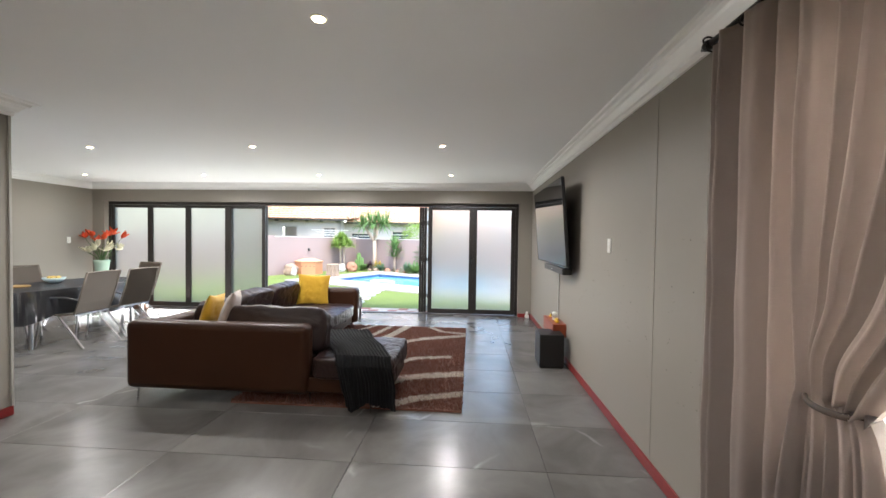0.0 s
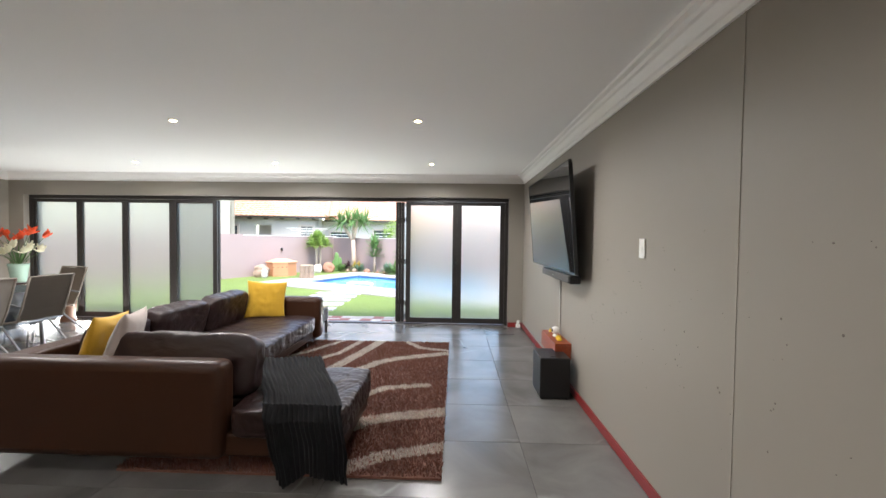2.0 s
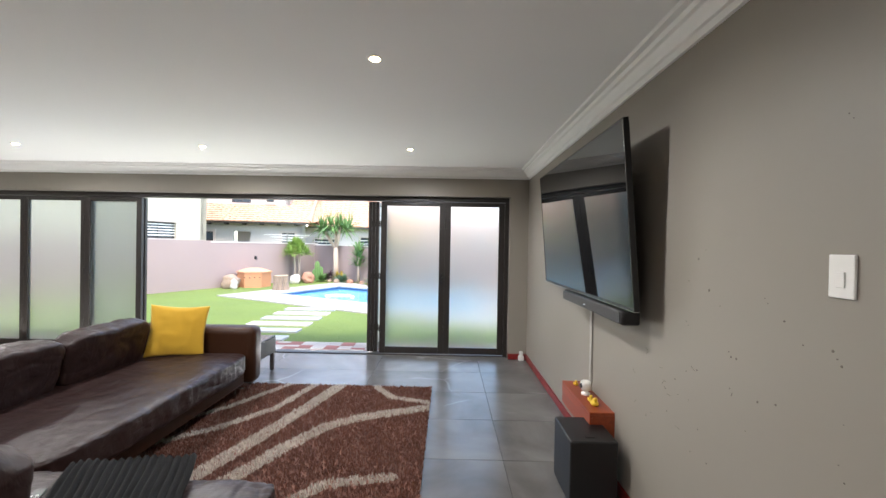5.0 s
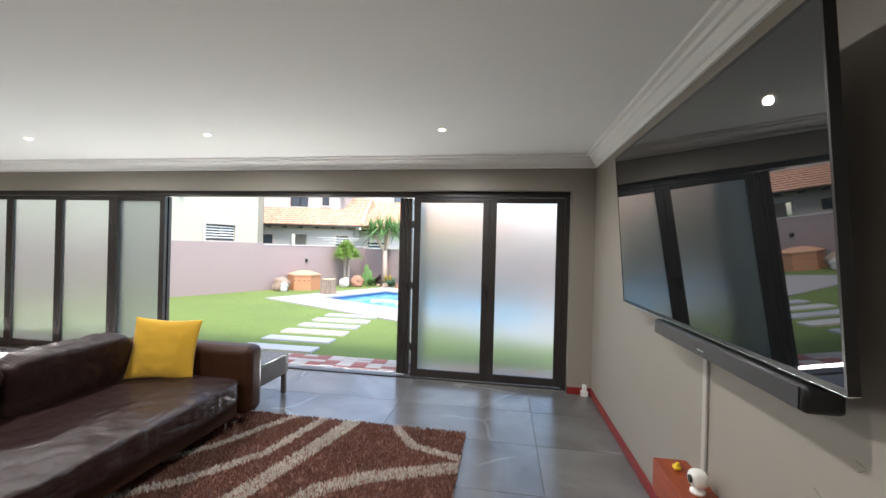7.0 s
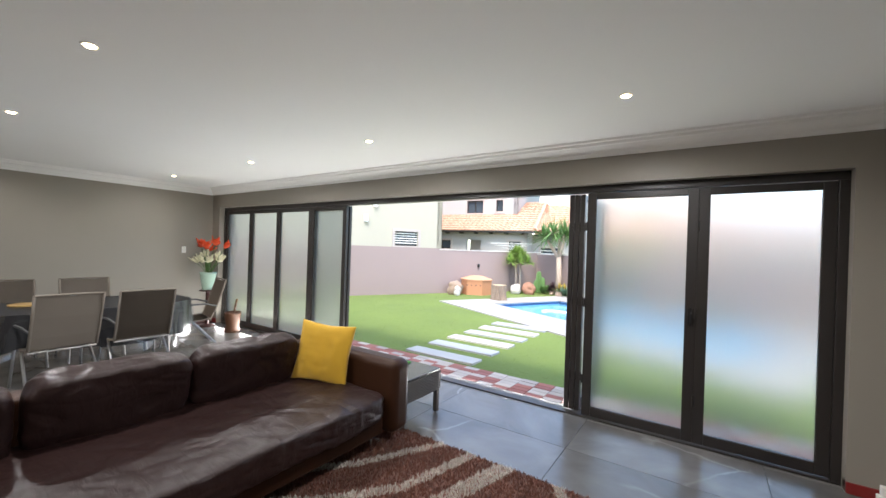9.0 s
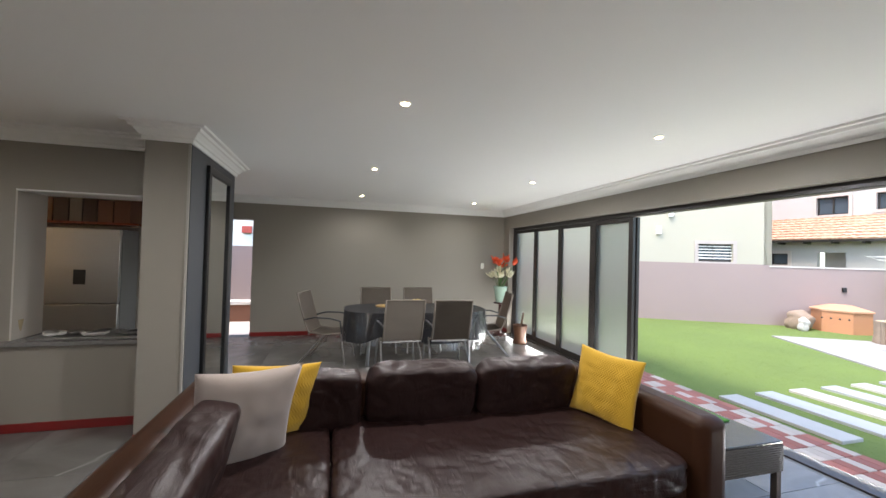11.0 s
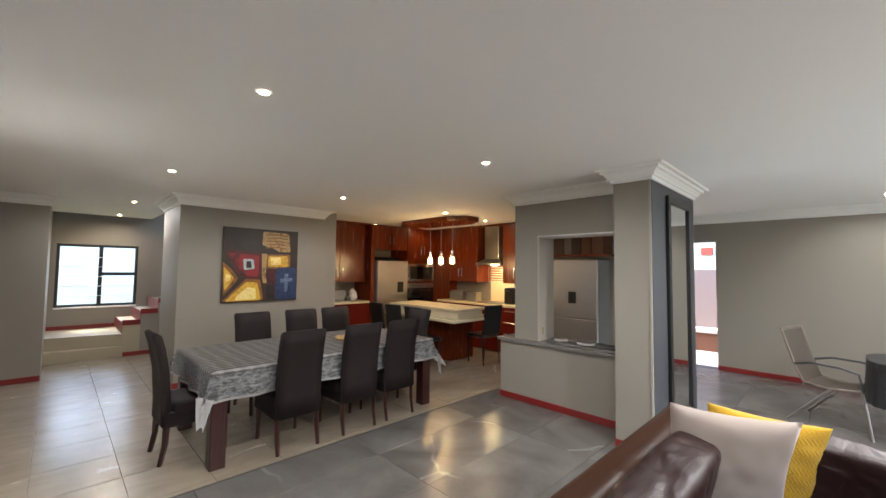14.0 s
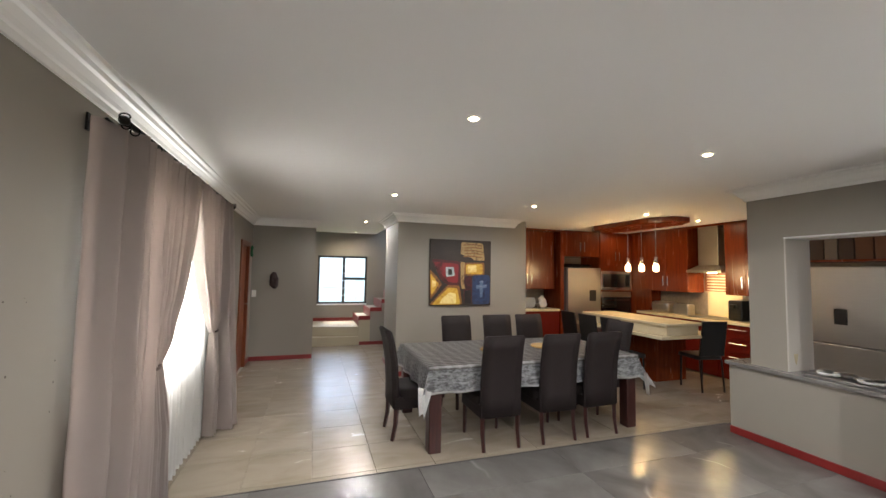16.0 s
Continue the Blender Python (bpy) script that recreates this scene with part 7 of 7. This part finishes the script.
def house_window(parent, o, d, n, hole, bars=3, mull=2):
    a, b, c, e = hole
    o, d, n = Vector(o), Vector(d), Vector(n)
    z = Vector((0, 0, 1))
    w = part("window", quad_box(bmesh.new(), o + d * a + z * c - n * 0.16, d * (b - a), n * 0.01, z * (e - c)), plain("dark_house_glass", (0.06, 0.075, 0.09), 0.08), parent) if "dark_house_glass" not in bpy.data.materials else part("window", quad_box(bmesh.new(), o + d * a + z * c - n * 0.16, d * (b - a), n * 0.01, z * (e - c)), bpy.data.materials["dark_house_glass"], parent)
    bm_ = bmesh.new()
    f_ = 0.06
    for k in range(mull + 1):
        x = a + (b - a - f_) * k / mull
        quad_box(bm_, o + d * x + z * c - n * 0.149, d * f_, n * 0.05, z * (e - c))
    for x in (c, e - f_):
        quad_box(bm_, o + d * a + z * x - n * 0.149, d * (b - a), n * 0.048, z * f_)
    part("frame", bm_, BRONZE, w)
    for k in range(bars):
        part("burglar_bar", quad_box(bmesh.new(), o + d * a + z * (c + (e - c) * (k + 1) / (bars + 1)) - n * 0.09, d * (b - a), n * 0.012, z * 0.035), PLASTIC, w)
    bm_ = bmesh.new()
    s = 0.12
    for p, q, r, t in ((a - s, b + s, e, e + s), (a - s, b + s, c - s, c), (a - s, a, c, e), (b, b + s, c, e)):
        quad_box(bm_, o + d * p + z * r + n * 0.001, d * (q - p), n * 0.04, z * (t - r))
    part("sill", bm_, TRIMH, w)


def tiled_slope(bm, a, b, c, d_, courses=16, waves=0):
    """A roof slope from eave a-b up to ridge d-c, as overlapping courses."""
    a, b, c, d_ = (Vector(v) for v in (a, b, c, d_))
    nrm = (b - a).cross(d_ - a).normalized()
    if nrm.z < 0:
        nrm = -nrm
    for k in range(courses):
        q0, q1 = k / courses, (k + 1) / courses
        l0, r0, l1, r1 = a.lerp(d_, q0), b.lerp(c, q0), a.lerp(d_, q1), b.lerp(c, q1)
        n = max(4, int((r0 - l0).length / 0.3))
        up = 0.05
        lo_, hi_, ft = [], [], []
        for i in range(2 * n + 1):
            t = i / (2 * n)
            w = nrm * (0.03 if i % 2 else 0.0)
            lo_.append(bm.verts.new(l0.lerp(r0, t) + nrm * up + w))
            hi_.append(bm.verts.new(l1.lerp(r1, t) + w))
            ft.append(bm.verts.new(l0.lerp(r0, t)))
        for i in range(2 * n):
            bm.faces.new((lo_[i], lo_[i + 1], hi_[i + 1], hi_[i]))
            bm.faces.new((ft[i], ft[i + 1], lo_[i + 1], lo_[i]))
    return bm


# cream house, close behind the left garden wall
HC = Vector((-11.02, 19.08, 0))
ch = thing("cream_house", "two-storey cream plastered house behind the wall", "house", at=None)
hole = (1.22, 2.34, 1.58, 2.22)
part("wall", house_wall(bmesh.new(), HC, -V, U, 13, -0.3, 6.6, [hole]), CREAMW, ch)
house_window(ch, HC, -V, U, hole, bars=5)
bm = house_wall(bmesh.new(), HC, -U, V, 9, -0.3, 6.6)
house_wall(bm, HC - V * 13, -U, -V, 9, -0.3, 6.6)
part("wall", bm, CREAMW, ch)
part("roof", quad_box(bmesh.new(), HC + V * 0.3 + U * 0.3 + Vector((0, 0, 6.6)), -V * 13.6, -U * 9.6, Vector((0, 0, 0.15))), ROOF, ch)
for q, z in ((3.6, 2.55), (3.2, 3.2)):
    o = HC - V * q + U * 0.001
    part("vent", quad_box(bmesh.new(), o + Vector((0, 0, z)), -V * 0.16, U * 0.1, Vector((0, 0, 0.3))), PLASTIC, ch)

# grey house with the clay roof
E1, E2 = Vector((-0.988, -0.155, 0)), Vector((-0.155, 0.988, 0))
HG = Vector((-8.96, 24.4, 0))
Z = Vector((0, 0, 1))
gh = thing("grey_house", "pale grey house with orange clay tile roofs", "house")
h1, h2 = (4.6, 5.25, 1.55, 2.05), (0.35, 1.05, 1.45, 2.05)
rec = (2.7, 3.6, 1.0, 2.1)
part("wall", house_wall(bmesh.new(), HG, E1, -E2, 15, -0.3, 2.62, [h1, h2, rec]), GREYW, gh)
house_window(gh, HG, E1, -E2, h1, bars=0, mull=1)
house_window(gh, HG, E1, -E2, h2, bars=3, mull=1)
part("carport_recess", quad_box(bmesh.new(), HG + E1 * 2.6 + E2 * 0.9 + Z * 0.8, E1 * 1.1, E2 * 0.1, Z * 1.4), TRIMH, gh)
HR = HG + E2 * 1.3
h3, h4 = (0.5, 1.7, 0.9, 1.75), (3.2, 4.4, 0.9, 1.9)
part("wall", house_wall(bmesh.new(), HR, -E1, -E2, 16, -0.3, 2.5, [h3, h4]), GREYW, gh)
house_window(gh, HR, -E1, -E2, h3, bars=4)
house_window(gh, HR, -E1, -E2, h4, bars=4)
part("wall", house_wall(bmesh.new(), HG, E2, -E1, 1.3, -0.3, 2.62), GREYW, gh)
ev = 2.62
bm = tiled_slope(bmesh.new(), HG - E1 * 0.5 - E2 * 0.5 + Z * ev, HG + E1 * 15 - E2 * 0.5 + Z * ev, HG + E1 * 15 + E2 * 4.2 + Z * 4.75, HG - E1 * 0.2 + E2 * 4.2 + Z * 4.75)
tagged(part("roof", bm, ROOF, gh, "orange clay tiled slope"), kind="stuff")
bm = tiled_slope(bmesh.new(), HG - E1 * 0.5 - E2 * 0.5 + Z * ev, HG - E1 * 0.2 + E2 * 4.2 + Z * 4.75, HG - E1 * 0.2 + E2 * 4.3 + Z * 4.75, HG - E1 * 1.6 + E2 * 3.0 + Z * (ev + 0.4), 10)
tagged(part("roof", bm, ROOF, gh), kind="stuff")
bm = tiled_slope(bmesh.new(), HR - E1 * 16 - E2 * 0.5 + Z * 2.5, HR - E1 * 0.2 - E2 * 0.5 + Z * 2.5, HR - E1 * 0.2 + E2 * 3.0 + Z * 4.7, HR - E1 * 16 + E2 * 3.2 + Z * 4.3)
tagged(part("roof", bm, ROOF, gh), kind="stuff")
part("fascia", quad_box(bmesh.new(), HG - E1 * 0.5 - E2 * 0.5 + Z * 2.52, E1 * 15.5, E2 * 0.04, Z * 0.1), BRONZE, gh)
part("fascia", quad_box(bmesh.new(), HR - E1 * 16 - E2 * 0.5 + Z * 2.4, E1 * 15.8, E2 * 0.04, Z * 0.1), BRONZE, gh)
for k in range(16):
    part("rafter", quad_box(bmesh.new(), HG + E1 * (0.2 + 0.9 * k) - E2 * 0.48 + Z * 2.45, E1 * 0.08, E2 * 0.48, Z * 0.09), BRONZE, gh)
part("ridge", tube(bmesh.new(), [HG - E1 * 0.5 - E2 * 0.5 + Z * (ev + 0.08), HG - E1 * 0.2 + E2 * 4.2 + Z * 4.84], 0.1, 8), ROOF, gh)
U1 = HG + E1 * 1.1 + E2 * 1.9
u1, u2 = (2.2, 3.3, 3.85, 4.65), (0.9, 1.35, 3.95, 4.65)
bm = house_wall(bmesh.new(), U1, E1, -E2, 9, 3.3, 7.2, [u1, u2])
house_wall(bm, U1, E2, -E1, 7, 3.3, 7.2)
part("upper_wall", bm, GREYW, gh)
house_window(gh, U1, E1, -E2, u1, bars=0)
house_window(gh, U1, E1, -E2, u2, bars=0, mull=1)
U2 = HR - E1 * 9 + E2 * 2.6
u3 = (6.6, 7.3, 4.2, 5.1)
bm = house_wall(bmesh.new(), U2, E1, -E2, 9.2, 3.6, 7.0, [u3])
part("upper_wall", bm, plain("white_house_plaster", (0.68, 0.65, 0.6), 0.85), gh)
house_window(gh, U2, E1, -E2, u3, bars=0, mull=1)
part("upper_roof", quad_box(bmesh.new(), U1 - E1 * 0.4 - E2 * 0.4 + Z * 7.2, E1 * 9.8, E2 * 7.5, Z * 0.15), ROOF, gh)
# rotary washing line
wl = thing("washing_line", "folded grey washing line on a pole behind the wall", "washing line", at=(-8.6, 21.6, GROUND))
part("pole", tube(bmesh.new(), [(0, 0, 0), (0, 0, 2.1)], 0.025, 8), SILVER, wl)
for k in range(4):
    a = k * math.pi / 2 + 0.4
    part("arm", tube(bmesh.new(), [(0, 0, 1.55), (1.1 * math.cos(a), 1.1 * math.sin(a), 2.0)], 0.012, 6), SILVER, wl)
for r in (0.5, 0.8, 1.05):
    part("line", tube(bmesh.new(), [(r * math.cos(k * math.pi / 2 + 0.4), r * math.sin(k * math.pi / 2 + 0.4), 1.55 + 0.41 * r) for k in range(5)], 0.006, 5), PLASTIC, wl)

# yard beyond the side doorway
structure("yard_wall", boxes((-11.2, -10.98, -4, 8.0, -0.3, 1.62)), BWALL, "mauve plastered yard wall", "garden wall")
structure("yard_paving", boxes((-10.98, LX - 0.24, -4, 7.97, GROUND - 0.018, GROUND + 0.002)), plain("pale_yard_paving", (0.5, 0.42, 0.36), 0.85), "pale yard paving", "paving")
bench = thing("yard_planter", "low brown brick planter along the yard wall", "planter")
part("box", boxes((-10.97, -10.6, 0.5, 3.6, GROUND + 0.002, 0.28), bevel=0.01), plain("brown_brick", (0.16, 0.07, 0.04), 0.85), bench)
part("capping", boxes((-10.98, -10.57, 0.48, 3.62, 0.281, 0.36), bevel=0.008), CAPM, bench)
yh = thing("yard_house", "white neighbouring house with a red shutter", "house")
part("wall", boxes((-15.5, -15.2, -6, 6, -0.3, 5)), plain("white_house_wall", (0.7, 0.67, 0.62), 0.85), yh)
part("shutter", boxes((-15.2, -15.12, 1.25, 1.55, 2.1, 2.33)), plain("red_shutter", (0.4, 0.06, 0.04), 0.6), yh)

# street side seen through the stair window
structure("street_wall", boxes((-12, 8, -10.2, -10.0, -0.3, 1.05)), plain("white_street_wall", (0.8, 0.78, 0.74), 0.8), "pale street wall", "garden wall")
sh = thing("street_house", "white house with a red tiled roof across the street", "house")
part("wall", house_wall(bmesh.new(), (-6, -16, 0), (1, 0, 0), (0, 1, 0), 14, -0.3, 3.2, [(5.6, 6.6, 1.4, 2.4)]), plain("pale_street_plaster", (0.8, 0.77, 0.73), 0.85), sh)
house_window(sh, (-6, -16, 0), (1, 0, 0), (0, 1, 0), (5.6, 6.6, 1.4, 2.4), bars=0)
bm = tiled_slope(bmesh.new(), (-6.4, -15.6, 3.2), (3.0, -15.6, 3.2), (2.0, -19, 5.0), (-5.0, -19, 5.0), 10)
tagged(part("roof", bm, ROOF, sh), kind="stuff")

# ---- floors laid in tiles ----
structure("floor_bed", boxes((LX - 0.23, RX + 0.23, 1.06, 7.97, -0.12, -0.006)), GROUT, "grey tile joints", "floor")
structure("floor_bed_beige", boxes((-7.6, RX + 0.23, -5.9, 1.06, -0.12, -0.006)), GROUT_B, "brown tile joints", "floor")
grey = thing("floor", "large polished dark grey marbled floor tiles", "floor", kind="structure")
beige = thing("floor_2", "glossy beige stone-look floor tiles", "floor", kind="structure")
shared = {}


def tile(parent, x0, x1, y0, y1, material, gap=0.0015, top=0.0):
    w, d = round(x1 - x0, 3), round(y1 - y0, 3)
    key = (w, d, material.name)
    if key not in shared:
        bm = bmesh.new()
        a, b, r = w / 2 - gap, d / 2 - gap, 0.0015
        lo = [bm.verts.new((x, y, -0.008)) for x, y in ((-a, -b), (a, -b), (a, b), (-a, b))]
        mid = [bm.verts.new((x, y, -r)) for x, y in ((-a, -b), (a, -b), (a, b), (-a, b))]
        hi = [bm.verts.new((x, y, 0)) for x, y in ((-a + r, -b + r), (a - r, -b + r), (a - r, b - r), (-a + r, b - r))]
        for p, q in ((lo, mid), (mid, hi)):
            for i in range(4):
                bm.faces.new((p[i], p[(i + 1) % 4], q[(i + 1) % 4], q[i]))
        bm.faces.new(hi)
        shared[key] = mesh_of("floor_tile", bm, material)
    ob = new("floor_tile", shared[key])
    ob.parent = parent
    ob.location = ((x0 + x1) / 2, (y0 + y1) / 2, top)


def cuts(lo, hi, start, step):
    k = math.floor((lo - start) / step)
    at = [lo]
    while start + step * (k + 1) < hi - 0.01:
        k += 1
        if start + step * k > lo + 0.01:
            at.append(start + step * k)
    return at + [hi]


xs, ys = cuts(LX, RX, -0.3, 1.24), cuts(1.06, FY0 - 0.012, 2.745, 0.622)
for x0, x1 in zip(xs, xs[1:]):
    for y0, y1 in zip(ys, ys[1:]):
        tile(grey, x0, x1, y0, y1, TILE_G)
xs, ys = cuts(-7.39, RX, -0.72, 0.487), cuts(-4.4, 1.05, 0.02, 0.487)
for x0, x1 in zip(xs, xs[1:]):
    for y0, y1 in zip(ys, ys[1:]):
        tile(beige, x0, x1, y0, y1, TILE_B)
structure("floor_trim", boxes((-5.0, RX, 1.05, 1.062, -0.006, 0.003)), plain("dark_tile_trim", (0.06, 0.05, 0.045), 0.5), "dark strip between grey and beige tiles", "trim")

# brick paving along the doors
BR = plain("red_paving_brick", (0.35, 0.125, 0.095), 0.8, var=0.2, piece=0.3)
BP = plain("pale_paving_brick", (0.50, 0.43, 0.37), 0.8, var=0.15, piece=0.25)
strip_ = thing("brick_paving", "red and pale brick paving strip outside the doors", "paving", kind="structure")
part("sand_bed", boxes((-9.5, 1.5, 7.965, 8.6, -0.2, GROUND + 0.018)), GROUT_B, strip_)
rnd = random.Random(12)
rest = {BR: bmesh.new(), BP: bmesh.new()}
for i in range(55):
    for j in range(6):
        x, y = -9.5 + 0.2 * i, 7.99 + 0.1 * j
        mt = (BR, BP)[(i // 1 + (j // 2) * 1 + (rnd.random() < 0.18)) % 2]
        if -5.9 < x < -1.3:
            key = ("brick", mt.name)
            if key not in shared:
                bm = bmesh.new()
                box(bm, -0.0975, 0.0975, -0.0475, 0.0475, -0.03, 0.0, 0.004, 1)
                shared[key] = mesh_of("paving_brick", bm, mt)
            ob = new("paving_brick", shared[key])
            ob.parent = strip_
            ob.location = (x + 0.1, y + 0.05, GROUND + 0.045 + rnd.uniform(-0.002, 0.002))
        else:
            box(rest[mt], x + 0.0025, x + 0.1975, y + 0.0025, y + 0.0975, GROUND + 0.015, GROUND + 0.045)
for mt, bm in rest.items():
    tagged(part("paving_brick_rest", bm, mt, strip_), kind="stuff")
